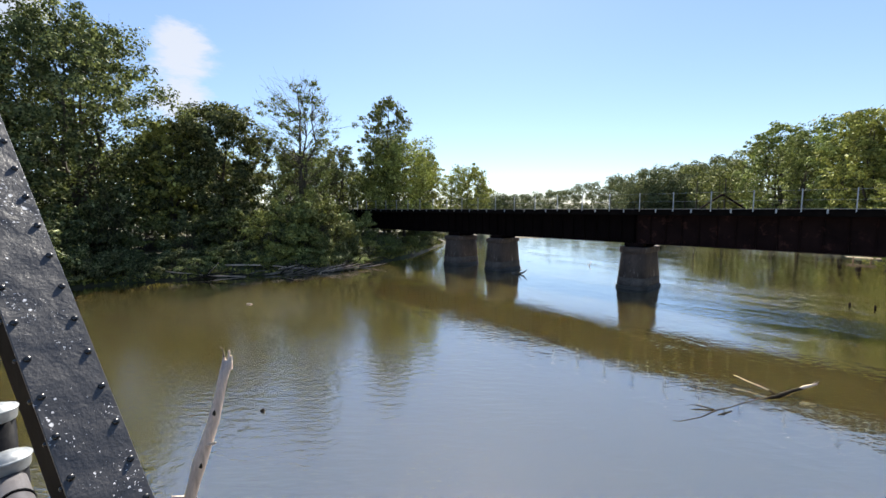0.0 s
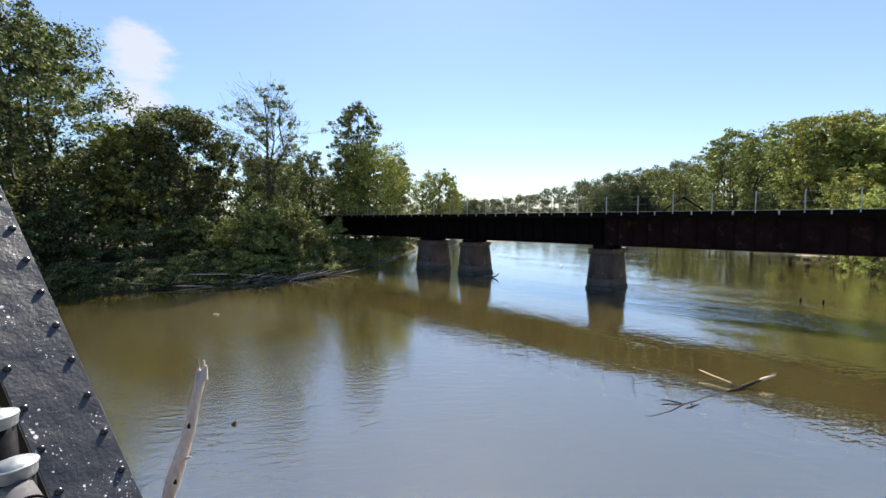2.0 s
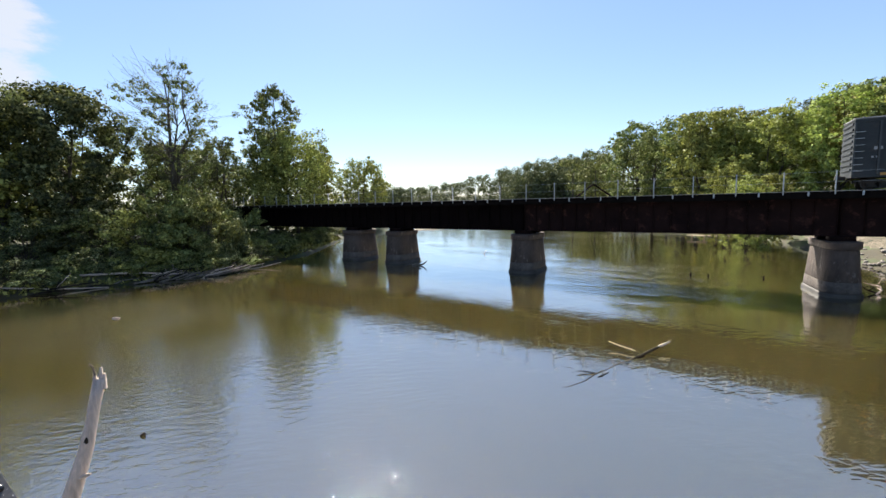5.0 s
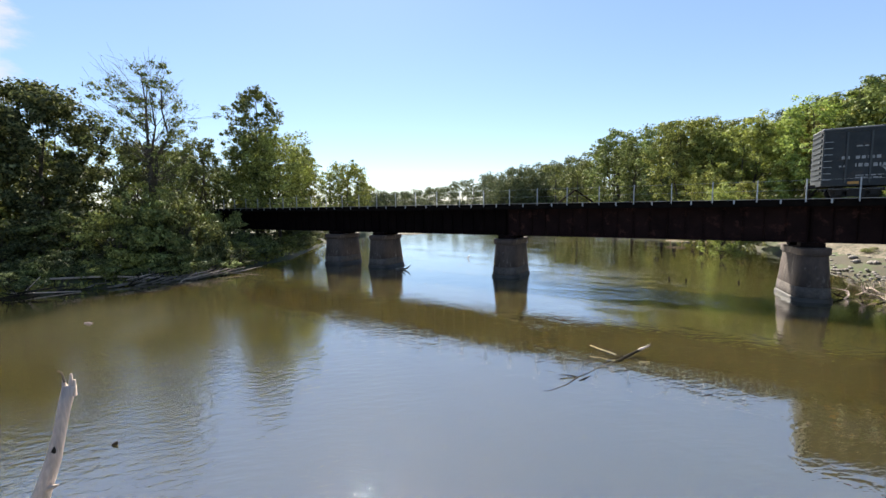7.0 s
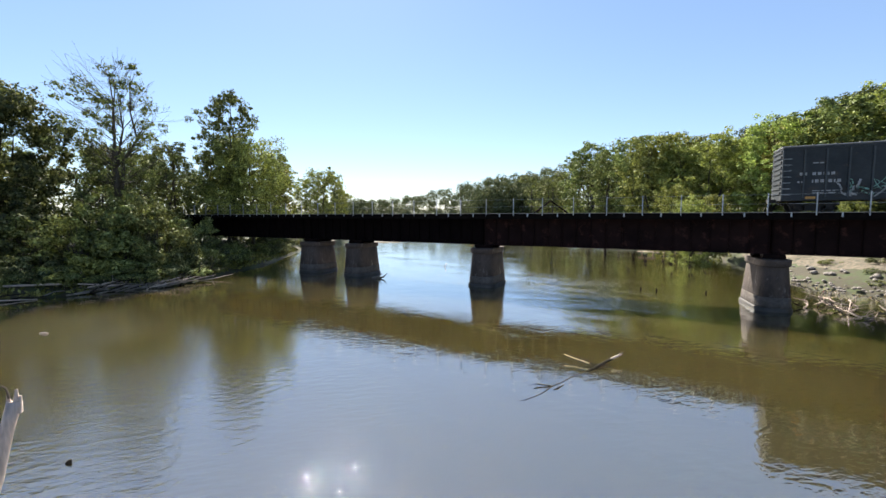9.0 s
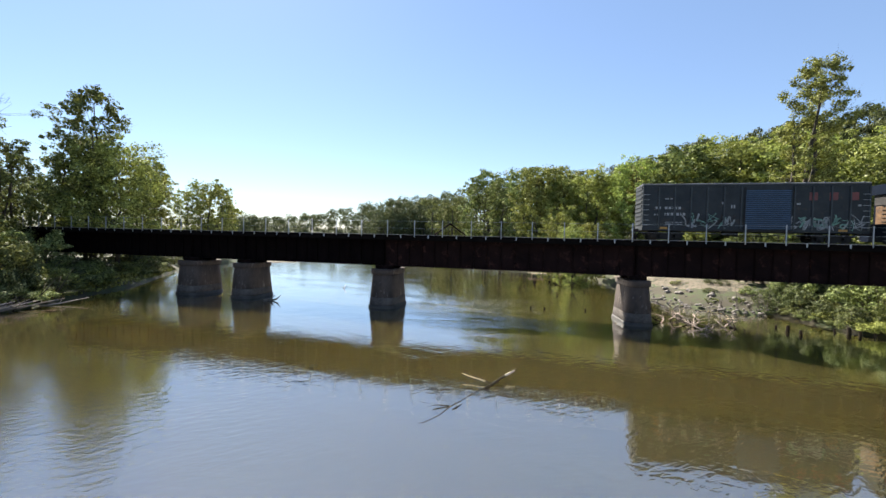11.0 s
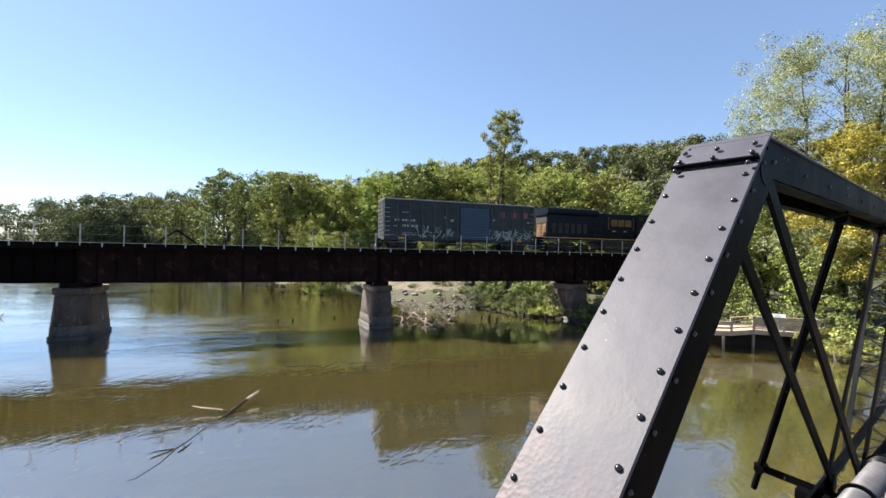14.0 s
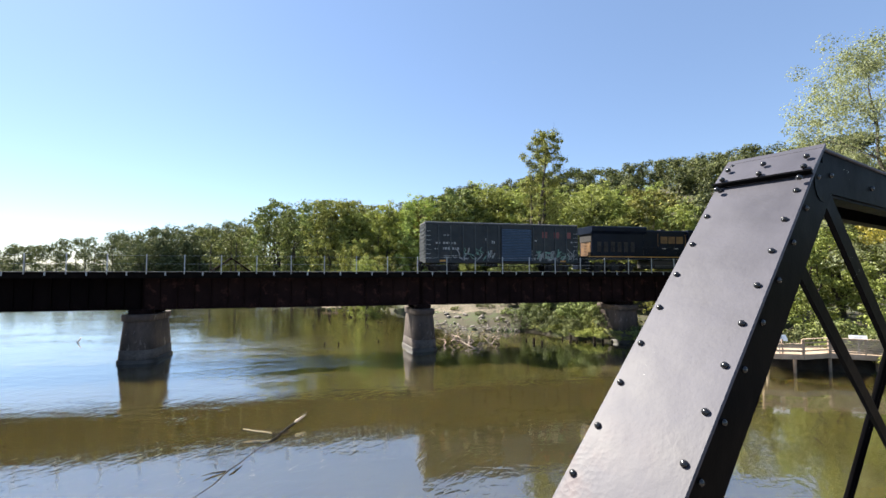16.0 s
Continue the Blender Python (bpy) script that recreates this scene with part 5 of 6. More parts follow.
# right bank shrubs
for x, y, w, h, kd in ((47.3, 6.6, 0.7, 0.5, 2), (47.4, 8.0, 0.7, 0.5, 2), (47.3, 9.6, 0.65, 0.45, 2), (47.8, 11.2, 0.6, 0.45, 1), (47.2, 5.0, 0.75, 0.55, 1), (47.6, 3.4, 0.8, 0.6, 0), (48.9, 8.6, 0.7, 1.0, 1), (49.6, 6.6, 0.8, 0.9, 0), (52.2, 17.2, 0.6, 0.8, 0), (51.6, 15.4, 0.6, 0.8, 0), (50.6, 18.6, 0.4, 0.45, 0), (49.3, 14.7, 0.38, 0.3, 0), (50.0, 15.6, 0.42, 0.34, 1), (48.7, 13.9, 0.36, 0.28, 1), (50.4, 16.9, 0.4, 0.3, 0), (49.4, 17.7, 0.3, 0.22, 0), (52, 14.5, 0.6, 0.6, 2), (51, 10, 1.2, 1.2, 1), (41.6, -13.6, 0.9, 0.7, 2), (40.6, -15.5, 0.8, 0.7, 2), (47, -11, 1.0, 0.9, 1), (48.5, 1.0, 1.1, 1.0, 0), (48.5, -3.0, 1.2, 1.1, 0), (48.0, -6.5, 0.9, 0.9, 1), (54, 16, 1.0, 1.0, 1)):
    bush(kd, x, y, w, h)


# grass and weeds on the banks
def weeds(name, shore, y0, y1, side, seed, count, label):
    rng = np.random.default_rng(seed)
    y = rng.uniform(y0, y1, count)
    x = shore_x(shore, y) + side * (0.4 + np.abs(rng.normal(0, 2.2, count)))
    z = ground_z(x, y) + 0.12
    keep = z > 0.2
    pts = np.stack([x, y, z], -1)[keep]
    t = thing(name, Matrix.Identity(4), label, "grass", kind="stuff")
    c = new("blades", leaf_mesh("blades", pts, np.full(len(pts), 0.3), 5, 0.13, rng, LEAF_YELLOW, droop=-0.8))
    c.parent = t


weeds("bank_grass", LEFT_SHORE, 36, 86, -1, 91, 2200, "low weeds and grass along the muddy bank")
weeds("beach_grass", RIGHT_SHORE, 3, 11, 1, 92, 400, "tufts of grass and weeds on the gravel beach")

# ================= drift wood and things in the water =================
def dead_log(name, points, radii, label, material=None, twigs=(), group=""):
    t = thing(name, Matrix.Identity(4), label, "log", group)
    part("stem", tubed(points, radii, 9), material or M_DRIFT, t, smooth=True)
    for pts, r in twigs:
        part("branch", tubed(pts, [r, r * 0.7, r * 0.3][:len(pts)], 6), material or M_DRIFT, t, smooth=True)
    return t


rl = np.random.default_rng(77)
# broken trunk leaning out of the water
a, b = Vector((-4.14, 4.51, -0.3)), Vector((-3.0, 5.88, 5.2))
fs = np.linspace(0, 1, 22)
pts = [a.lerp(b, f) + Vector((0.025 * math.sin(f * 9) + 0.012 * math.sin(f * 31), 0.02 * math.sin(f * 7 + 1), 0)) for f in fs]
t = thing("broken_trunk", Matrix.Identity(4), "bleached broken tree trunk leaning upright out of the river", "log")
part("stem", tubed(pts, [(0.142 - 0.072 * f) * (0.92 + 0.10 * math.sin(f * 43) * math.sin(f * 11) + 0.08 * math.sin(f * 23 + 2)) for f in fs], 14), M_DRIFT, t, smooth=True)
for d, h in ((0.03, 0.26), (-0.05, 0.16), (0.06, 0.12)):
    part("splinter", tubed([b + Vector((d * 0.6, 0, -0.12)), b + Vector((d, 0.02, h * 0.55))], [0.045, 0.012], 5), M_DRIFT, t)
part("twig", tubed([b + Vector((-0.03, 0, 0.05)), b + Vector((-0.05, 0, 0.17)), b + Vector((-0.09, 0, 0.20))], [0.014, 0.010, 0.012], 6), M_GREYLOG, t)
for f, s in ((0.5, 1), (0.68, -1), (0.8, 1)):
    p = a.lerp(b, f)
    part("knot", tubed([p, p + Vector((0.2 * s, -0.06, 0.08))], [0.05, 0.012], 6), M_DRIFT, t)

for f, s in ((0.42, 0.11), (0.62, -0.09), (0.76, 0.085), (0.88, 0.07)):
    p = a.lerp(b, f) + Vector((s * 0.72, -0.075, 0))
    part("knot_hole", tubed([p + Vector((0, 0.02, -0.03)), p, p + Vector((0, 0.02, 0.04))], [0.012, 0.024, 0.008], 6), M_WETWOOD, t, "dark knot hole")

# forked snag in mid river with its sunken stem
dead_log("river_snag", [(13.1, 15.82, 0.05), (12.95, 15.78, 0.03), (12.2, 15.62, -0.03), (11.46, 15.36, -0.022), (10.6, 14.96, -0.020), (9.94, 14.73, -0.012), (9.1, 14.24, -0.018), (8.17, 13.95, -0.022), (7.5, 14.3, -0.05)], [0.06, 0.065, 0.045, 0.038, 0.036, 0.036, 0.034, 0.033, 0.03], "dark water-logged snag lying in the middle of the river", M_WETWOOD,
         twigs=(([(9.9, 14.75, 0.02), (9.5, 14.95, 0.07), (9.16, 15.0, 0.1)], 0.03),))
t = dead_log("driftwood_branch", [(12.95, 15.78, 0.02), (13.4, 15.9, 0.1), (13.82, 15.97, 0.2), (14.1, 15.97, 0.27)], [0.065, 0.07, 0.062, 0.05], "wet dark branch with bleached tips sticking out of the river", M_WETWOOD, twigs=(([(12.98, 15.8, 0.05), (12.93, 15.97, 0.13), (12.85, 16.2, 0.16)], 0.06),))
part("bare_tip", tubed([(13.98, 15.97, 0.25), (14.15, 15.97, 0.31), (14.4, 15.98, 0.36), (14.74, 16.03, 0.42)], [0.035, 0.062, 0.058, 0.03], 9), M_DRIFT, t, "bleached barkless tip", smooth=True)
for p, r in (([(14.5, 16.0, 0.38), (14.62, 16.0, 0.52)], 0.025), ([(14.6, 16.0, 0.4), (14.82, 16.05, 0.5)], 0.02)):
    part("twig", tubed(p, [r, r * 0.6], 6), M_GREYLOG, t, smooth=True)
part("side_branch", tubed([(12.9, 16.08, 0.15), (12.78, 16.34, 0.18), (12.55, 16.8, 0.22), (12.31, 17.25, 0.3)], [0.034, 0.03, 0.024, 0.016], 8), M_DRIFT, t, "bleached side branch", smooth=True)
dead_log("floating_branch", [(9.8, 14.4, 0.0), (10.1, 14.5, 0.01), (10.5, 14.68, 0.0)], [0.02, 0.03, 0.015], "small dark branch floating in the river", M_WETWOOD, twigs=(([(10.1, 14.5, 0.05), (10.15, 14.7, 0.16)], 0.02),))

dead_log("floating_branch", [(-6.56, 14.8, -0.04), (-6.52, 14.8, 0.02), (-6.47, 14.79, 0.07), (-6.46, 14.79, 0.11)], [0.06, 0.075, 0.05, 0.02], "small dark chunk of wood floating in the river", M_WETWOOD)
dead_log("floating_branch", [(-15.1, 32.1, 0.03), (-14.8, 32.0, 0.06), (-14.6, 31.95, 0.02)], [0.04, 0.06, 0.03], "small pale scrap of wood floating in the river", M_DRIFT)

# drift logs along the left shore
for i in range(34):
    f = rl.uniform(0, 1)
    x = -31 + 22 * f ** 0.5
    y = float(np.interp(x, [-34, -27, -21, -12, -9], [39.0, 43.0, 46.0, 48.7, 53])) + rl.uniform(-0.6, 0.9)
    L, ang = rl.uniform(1.2, 4.6), radians(28 + rl.normal(0, 36))
    dx, dy = math.cos(ang) * L / 2, math.sin(ang) * L / 2
    z = rl.uniform(0.1, 0.55)
    r = rl.uniform(0.03, 0.09)
    p = wobble([(x - dx, y - dy, max(0.02, z - 0.15)), (x - dx * 0.3, y - dy * 0.3, z), (x + dx * 0.4, y + dy * 0.4, z + 0.05), (x + dx, y + dy, z + rl.uniform(-0.2, 0.3))], rl, 0.06)
    dead_log("drift_log", p, [r, r * 0.95, r * 0.8, r * 0.35], "weathered drift log stranded on the muddy shore", (M_GREYLOG, M_WETWOOD, M_GREYLOG)[i % 3 if x > -22 else 1], twigs=(([p[2], p[2] + Vector((rl.uniform(-0.6, 0.6), -0.2, rl.uniform(0.3, 1.1)))], r * 0.4),), group="drift logs along the shore")
for x, y, h in ((-10.2, 51.2, 2.6), (-9.4, 52.6, 3.2), (-11.4, 50.6, 1.6)):
    dead_log("dead_branch", wobble([(x - 2, y - 1.2, 0.15), (x, y, 0.9), (x + 1.2, y + 0.6, h)], rl, 0.1), [0.09, 0.06, 0.015], "bare dead branch leaning over the shore", M_WETWOOD, twigs=(([(x, y, 0.9), (x + 0.3, y + 0.8, h * 0.8)], 0.04),), group="dead branches at the shore")

# a long stranded trunk and a tangle of driftwood at the corner of the bank
LOGS = []
for (xa, ya), (xb, yb), r in (((-24.5, 46.6), (-15.6, 48.0), 0.10), ((-28.7, 43.6), (-21.3, 45.2), 0.07)):
    xm, ym = (xa + xb) / 2, (ya + yb) / 2
    LOGS.append(((xa, ya, max(gz(xa, ya), 0.0) + r * 1.7), (xm, ym, max(gz(xm, ym), 0.0) + r * 2.2), (xb, yb, max(gz(xb, yb), 0.0) + r * 1.7), r))
for a, b, c, r in LOGS:
    dead_log("stranded_trunk", wobble([a, b, c], rl, 0.1), [r, r * 0.9, r * 0.5], "long pale stranded tree trunk lying along the shore", M_DRIFT, twigs=(([Vector(b), Vector(b) + Vector((0.5, 0.1, 0.5)), Vector(b) + Vector((1.2, 0.2, 1.3))], 0.05),), group="stranded trunks on the shore")
for i in range(26):
    x, y = rl.uniform(-17.5, -8.5), 0
    y = float(np.interp(x, [-21, -12, -9], [46.0, 48.9, 52.6])) + rl.uniform(-0.5, 0.9)
    ang, L = radians(24 + rl.normal(0, 34)), rl.uniform(1.4, 4.2)
    dx, dy = math.cos(ang) * L / 2, math.sin(ang) * L / 2
    z = rl.uniform(0.15, 0.9)
    q = wobble([(x - dx, y - dy, max(0.05, z - 0.3)), (x, y, z), (x + dx, y + dy, z + rl.uniform(-0.2, 0.5))], rl, 0.12)
    dead_log("driftwood_stick", q, [0.05, 0.045, 0.015], "thin grey driftwood stick in a tangle on the shore", (M_DRIFT, M_GREYLOG, M_WETWOOD)[i % 3], twigs=(([q[1], q[1] + Vector((rl.uniform(-0.6, 0.6), rl.uniform(-0.4, 0.4), rl.uniform(0.2, 0.8)))], 0.02),), group="driftwood tangle on the shore")

# debris caught by the pier and on the right shore
for i in range(22):
    x, y = 36.0 + rl.uniform(-0.5, 4.2), 18.4 + rl.uniform(-2.4, 2.2)
    ang, L = rl.uniform(0, 3.1), rl.uniform(0.8, 2.8)
    q = wobble([(x, y, 0.02), (x + math.cos(ang) * L / 2, y + math.sin(ang) * L / 2, rl.uniform(0.1, 0.4)), (x + math.cos(ang) * L, y + math.sin(ang) * L, rl.uniform(0.1, 0.9))], rl, 0.08)
    dead_log("caught_branch", q, [0.06, 0.045, 0.015], "tangled bleached branch caught beside the bridge pier", (M_DRIFT, M_WETWOOD, M_GREYLOG)[i % 3], twigs=tuple(([q[1], q[1] + Vector((rl.uniform(-0.4, 0.4), rl.uniform(-0.4, 0.4), rl.uniform(0.1, 0.4))), q[1] + Vector((rl.uniform(-0.9, 0.9), rl.uniform(-0.9, 0.9), rl.uniform(0.2, 0.8)))], 0.025) for _ in range(3)), group="branches caught at the pier")
for x, y in ((7.9, 47.1), (8.4, 46.8)):
    dead_log("caught_branch", [(x, y, 0.0), (x + 0.6, y - 0.5, 0.18), (x + 1.0, y - 0.7, 0.6)], [0.12, 0.09, 0.03], "tangled bleached branch caught beside the bridge pier", M_GREYLOG, group="branches caught at the pier")
dead_log("caught_branch", [(18.6, 53, 0), (19, 53.2, 0.5)], [0.06, 0.03], "lone stick standing out of the shallow river", M_DRIFT)

pile_bm = tubed([(0, 0, -1), (0, 0, 0.25), (0.02, 0, 0.55)], [0.17, 0.17, 0.14], 9)
pile_ob = mesh_object("wooden_stump", pile_bm, M_WETWOOD)
tagged(pile_ob, "rotten wooden pile stump standing in the shallows", "pile", "old piles at the shore")
PILES = [(43.0, 14.7), (42.4, 13.7), (41.6, 12.6), (45.6, 11.6), (45.9, 10.8), (45.7, 10.1), (46.0, 9.3), (45.8, 8.4), (46.0, 7.6), (45.8, 6.7), (34.5, 27.5), (30.5, 31), (31.4, 30)]
for i, (x, y) in enumerate(PILES):
    o = pile_ob if i == 0 else pile_ob.copy()
    if i:
        scene.collection.objects.link(o)
    s = 0.45 + 0.55 * ((i * 37) % 10) / 10 if i < 10 else 0.4
    o.matrix_basis = pose(x, y, 0, 4, (i * 7) % 9 - 4, i * 40) @ Matrix.Diagonal((s, s, s, 1))


# gravel beach, boulders and the pale parking ground on the right bank
def patch(name, ring, material, label, category, lift=0.05, kind="structure"):
    """A sheet laid over the ground inside a ring of corners."""
    bm = bmesh.new()
    cx, cy = sum(p[0] for p in ring) / len(ring), sum(p[1] for p in ring) / len(ring)
    rows = []
    for f in np.linspace(1, 0.04, 9):
        row = []
        for i in range(len(ring)):
            (ax, ay), (bx, by) = ring[i], ring[(i + 1) % len(ring)]
            for g in (0, 0.25, 0.5, 0.75):
                x, y = cx + (ax + (bx - ax) * g - cx) * f, cy + (ay + (by - ay) * g - cy) * f
                row.append(bm.verts.new((x, y, max(gz(x, y), -0.1) + (lift if f < 0.99 else -0.06))))
        rows.append(row)
    for r, q in zip(rows, rows[1:]):
        for k in range(len(r)):
            bm.faces.new((r[k], r[(k + 1) % len(r)], q[(k + 1) % len(r)], q[k]))
    bm.faces.new(rows[-1])
    return tagged(mesh_object(name, bm, material, smooth=True), label, category, kind=kind)


patch("gravel_beach", [(53.6, 20.5), (52.0, 22.5), (51.8, 27.5), (56.0, 35.0), (61.4, 43.6), (64.5, 47), (63.5, 39), (60, 30), (57.5, 24), (55.5, 20.5)], M_SAND, "pale sandy gravel beach with scattered stones", "beach")
patch("parking_ground", [(56, 22), (60, 28), (70, 40), (82, 36), (78, 22), (68, 14)], M_SAND, "pale worn gravel parking ground behind the beach", "parking", 0.09)
patch("mud_bar", [(-6.5, 60), (-3.4, 67.5), (-0.9, 77), (-2.6, 77.5), (-5.2, 68)], M_GROUND, "narrow muddy bar at the foot of the bank", "mud bar")
patch("sand_bar", [(17, 104), (24, 103), (28, 106), (22, 109), (16, 108)], M_SAND, "low pale sand bar in the river bend", "sand bar", 0.22)


def stone_mesh(seed):
    r = np.random.default_rng(seed)
    bm = bmesh.new()
    bmesh.ops.create_icosphere(bm, subdivisions=2, radius=1.0)
    k = r.normal(0, 1, (5, 3))
    for v in bm.verts:
        n = Vector(v.co)
        v.co = n * (1 + 0.13 * sum(math.sin(2.1 * n.dot(Vector(q)) + i) for i, q in enumerate(k)) / 2)
        v.co.z *= 0.62
    data = bpy.data.meshes.new("boulder")
    bm.to_mesh(data)
    bm.free()
    data.materials.append(M_STONE)
    return data


STONES = [stone_mesh(i) for i in range(4)]
rs = random.Random(3)
for i in range(170):
    f = rs.uniform(0, 1)
    y = 17.5 + 16 * f ** 1.2
    x = float(shore_x(RIGHT_SHORE, y)) + (abs(rs.gauss(0, 0.75)) - 0.15 if i % 6 else rs.uniform(2, 5))
    o = new("boulder", STONES[i % 4])
    s = rs.uniform(0.07, 0.21) if i % 12 else rs.uniform(0.24, 0.38)
    o.matrix_basis = pose(x, y, max(gz(x, y), 0.0) + s * 0.25, 0, 0, rs.uniform(0, 360)) @ Matrix.Diagonal((s, s * rs.uniform(0.7, 1.2), s, 1))
    tagged(o, "rough grey-brown boulder on the river beach", "boulder", "boulders on the beach")

# bare thin shoots growing out of the beach edge
for k, (x, y) in enumerate(((48.9, 17.6), (48.3, 18.6), (47.8, 19.6), (47.6, 21.0), (49.4, 18.4))):
    t = thing("bare_shrub", pose(x, y, max(gz(x, y), 0.0)), "bare thin twigs of a dead shrub on the beach", "bush", "bare shrubs on the beach")
    for j in range(6):
        a, h = rl.uniform(0, 6.28), rl.uniform(1.2, 2.6)
        d = Vector((math.cos(a), math.sin(a), 0)) * rl.uniform(0.3, 1.2)
        part("twig", tubed([(0, 0, -0.1), d * 0.3 + Vector((0, 0, h * 0.5)), d + Vector((0, 0, h))], [0.022, 0.015, 0.005], 5), M_GREYLOG, t)

# low dock at the end of the beach
dock = thing("low_dock", pose(61.5, 50, 0.55, 0, 0, 128), "low pale timber dock along the water's edge", "dock")
for k in range(16):
    part("board", boxed(k * 0.6, k * 0.6 + 0.57, -0.6, 0.6, -0.05, 0.0), M_DECKWOOD, dock)
for k in range(6):
    part("pile", tubed([(0.4 + k * 1.7, -0.5, -1.6), (0.4 + k * 1.7, -0.5, 0.25)], 0.09, 8), M_DECKWOOD, dock)
part("kerb_rail", boxed(0, 9.6, -0.62, -0.5, 0.12, 0.24), M_DECKWOOD, dock)

# timber viewing platform on the right bank: a bay over the water, an angled corner and a slatted run
PF = pose(39.7, -4.4, 0, 0, 0, -80)    # x runs along the water's edge
FZ = 1.45
FRONT = [Vector((37.9, -4.5, FZ)), Vector((38.9, -7.0, FZ)), Vector((40.6, -8.75, FZ)), Vector((41.2, -13.05, FZ))]
plat = thing("viewing_platform", Matrix.Identity(4), "weathered timber viewing platform with slatted railings over the water", "platform")
for k in range(57):
    y = -12.98 + 0.15 * k
    x = float(np.interp(y, [p.y for p in FRONT[::-1]], [p.x for p in FRONT[::-1]]))
    part("deck_board", boxed(x + 0.02, 43.6, y - 0.068, y + 0.068, FZ - 0.04, FZ), M_DECKWOOD, plat)


def railing_run(a, b, slats, posts, cap):
    """One straight stretch: rim joist, posts, horizontal slats and a cap board."""
    L = (b - a).length
    m = Matrix.Translation(a) @ Matrix.Rotation(math.atan2(b.y - a.y, b.x - a.x), 4, "Z")

    def put(name, bm):
        part(name, bm, M_DECKWOOD, plat).matrix_basis = m
    put("rim_joist", boxed(0.012, L - 0.012, -0.03, 0.03, -0.34, -0.045))
    put("edge_board", boxed(0.012, L - 0.012, -0.06, -0.032, -0.2, 0.02))
    for f in posts:
        x = 0.06 + (L - 0.12) * f
        put("rail_post", boxed(x - 0.05, x + 0.05, -0.02, 0.08, 0.0, 1.06, bevel=0.006))
    for z, h in slats:
        put("rail_slat", boxed(0.02, L - 0.02, -0.052, -0.022, z, z + h))
    put("cap_board", boxed(0.0, L, -0.08, 0.12, cap, cap + 0.04, bevel=0.004))


railing_run(FRONT[0], FRONT[1], ((0.18, 0.14), (0.46, 0.20)), (0.0, 0.5, 1.0), 0.72)
railing_run(FRONT[1], FRONT[2], ((0.22, 0.09), (0.5, 0.09), (0.78, 0.09)), (0.0, 1.0), 1.06)
railing_run(FRONT[2], FRONT[3], tuple((0.08 + 0.14 * k, 0.10) for k in range(7)), (0.0, 0.46, 1.0), 1.06)
for x, y in ((39.6, -6.6), (39.4, -5.0), (41.3, -8.9), (42.0, -11.6), (42.6, -6.0), (43.0, -9.5)):
    part("pile", tubed([(x, y, -1.2), (x, y, FZ - 0.045)], 0.1, 10), M_DECKWOOD, plat)
kerb = thing("path_edge_timber", Matrix.Translation((41.3, -13.3, 0)), "low weathered timber edging beside the bank path", "edging")
part("timber", beamed((0, 0, 1.32), (0.9, -3.6, 1.38), 0.2, 0.24), M_DECKWOOD, kerb)
for k in (0.1, 0.5, 0.9):
    part("stake", boxed(0.9 * k - 0.06, 0.9 * k + 0.06, -3.6 * k - 0.06, -3.6 * k + 0.06, 0.3, 1.3), M_DECKWOOD, kerb)
for x, y, w, h, kd in ((40.2, -13.7, 0.55, 0.42, 2), (39.4, -14.6, 0.6, 0.42, 2), (40.6, -14.9, 0.7, 0.6, 1), (38.8, -15.6, 0.6, 0.45, 1), (42.8, -14.6, 0.8, 0.9, 1), (43.6, -12.4, 0.8, 0.8, 0), (44.6, -8.0, 0.9, 0.9, 0), (45.0, -10.5, 0.9, 1.0, 1), (44.9, -5.5, 0.9, 0.8, 0)):
    bush(kd, x, y, w, h)
for k in range(9):
    x, y = 38.6 + 0.14 * k, -13.0 - 0.32 * k
    q = wobble([(x + 0.6, y, 0.6), (x + 0.1, y - 0.1, 0.25), (x - 0.4, y + 0.15, -0.05)], rl, 0.12)
    dead_log("bare_root", q, [0.04, 0.03, 0.012], "bleached bare root hanging from the eroded bank", M_GREYLOG, group="bare roots at the bank")

# low picnic shelter under the end of the railway bridge
M_TEAL_ROOF = surface("pale_teal_metal_roof", (0.26, 0.40, 0.39), (0.36, 0.50, 0.48), 0.45, coarse=0.8, fine=10.0, relief=0.1)
hut = thing("picnic_shelter", pose(59.5, -1.4, 0, 0, 0, -90), "open picnic shelter with a pale teal metal roof behind the bridge", "shelter")
bm = bmesh.new()
for y, z0, z1 in ((-1, 3.05, 4.15), (1, 3.05, 4.15)):
    vs = [bm.verts.new(q) for q in ((-3.6, y * 2.4, z0), (3.6, y * 2.4, z0), (3.0, 0, z1), (-3.0, 0, z1), (-3.6, y * 2.4, z0 + 0.07), (3.6, y * 2.4, z0 + 0.07), (3.0, 0, z1 + 0.07), (-3.0, 0, z1 + 0.07))]
    for q in ((0, 1, 2, 3), (4, 5, 6, 7), (0, 1, 5, 4), (1, 2, 6, 5), (2, 3, 7, 6), (3, 0, 4, 7)):
        bm.faces.new([vs[i] for i in q])
bmesh.ops.recalc_face_normals(bm, faces=bm.faces[:])
part("roof", bm, M_TEAL_ROOF, hut, "pale teal standing seam roof")
for x in (-3.2, 0, 3.2):
    for y in (-2.0, 2.0):
        part("post", boxed(x - 0.07, x + 0.07, y - 0.07, y + 0.07, 1.2, 3.1), M_TIE, hut)
# soil kept dark to take in the shade under the platform too
M_SOIL = surface("dark_eroded_soil", (0.016, 0.012, 0.008), (0.045, 0.034, 0.022), 0.95, coarse=1.5, fine=12.0, relief=0.9, depth=0.05)
ledge = []
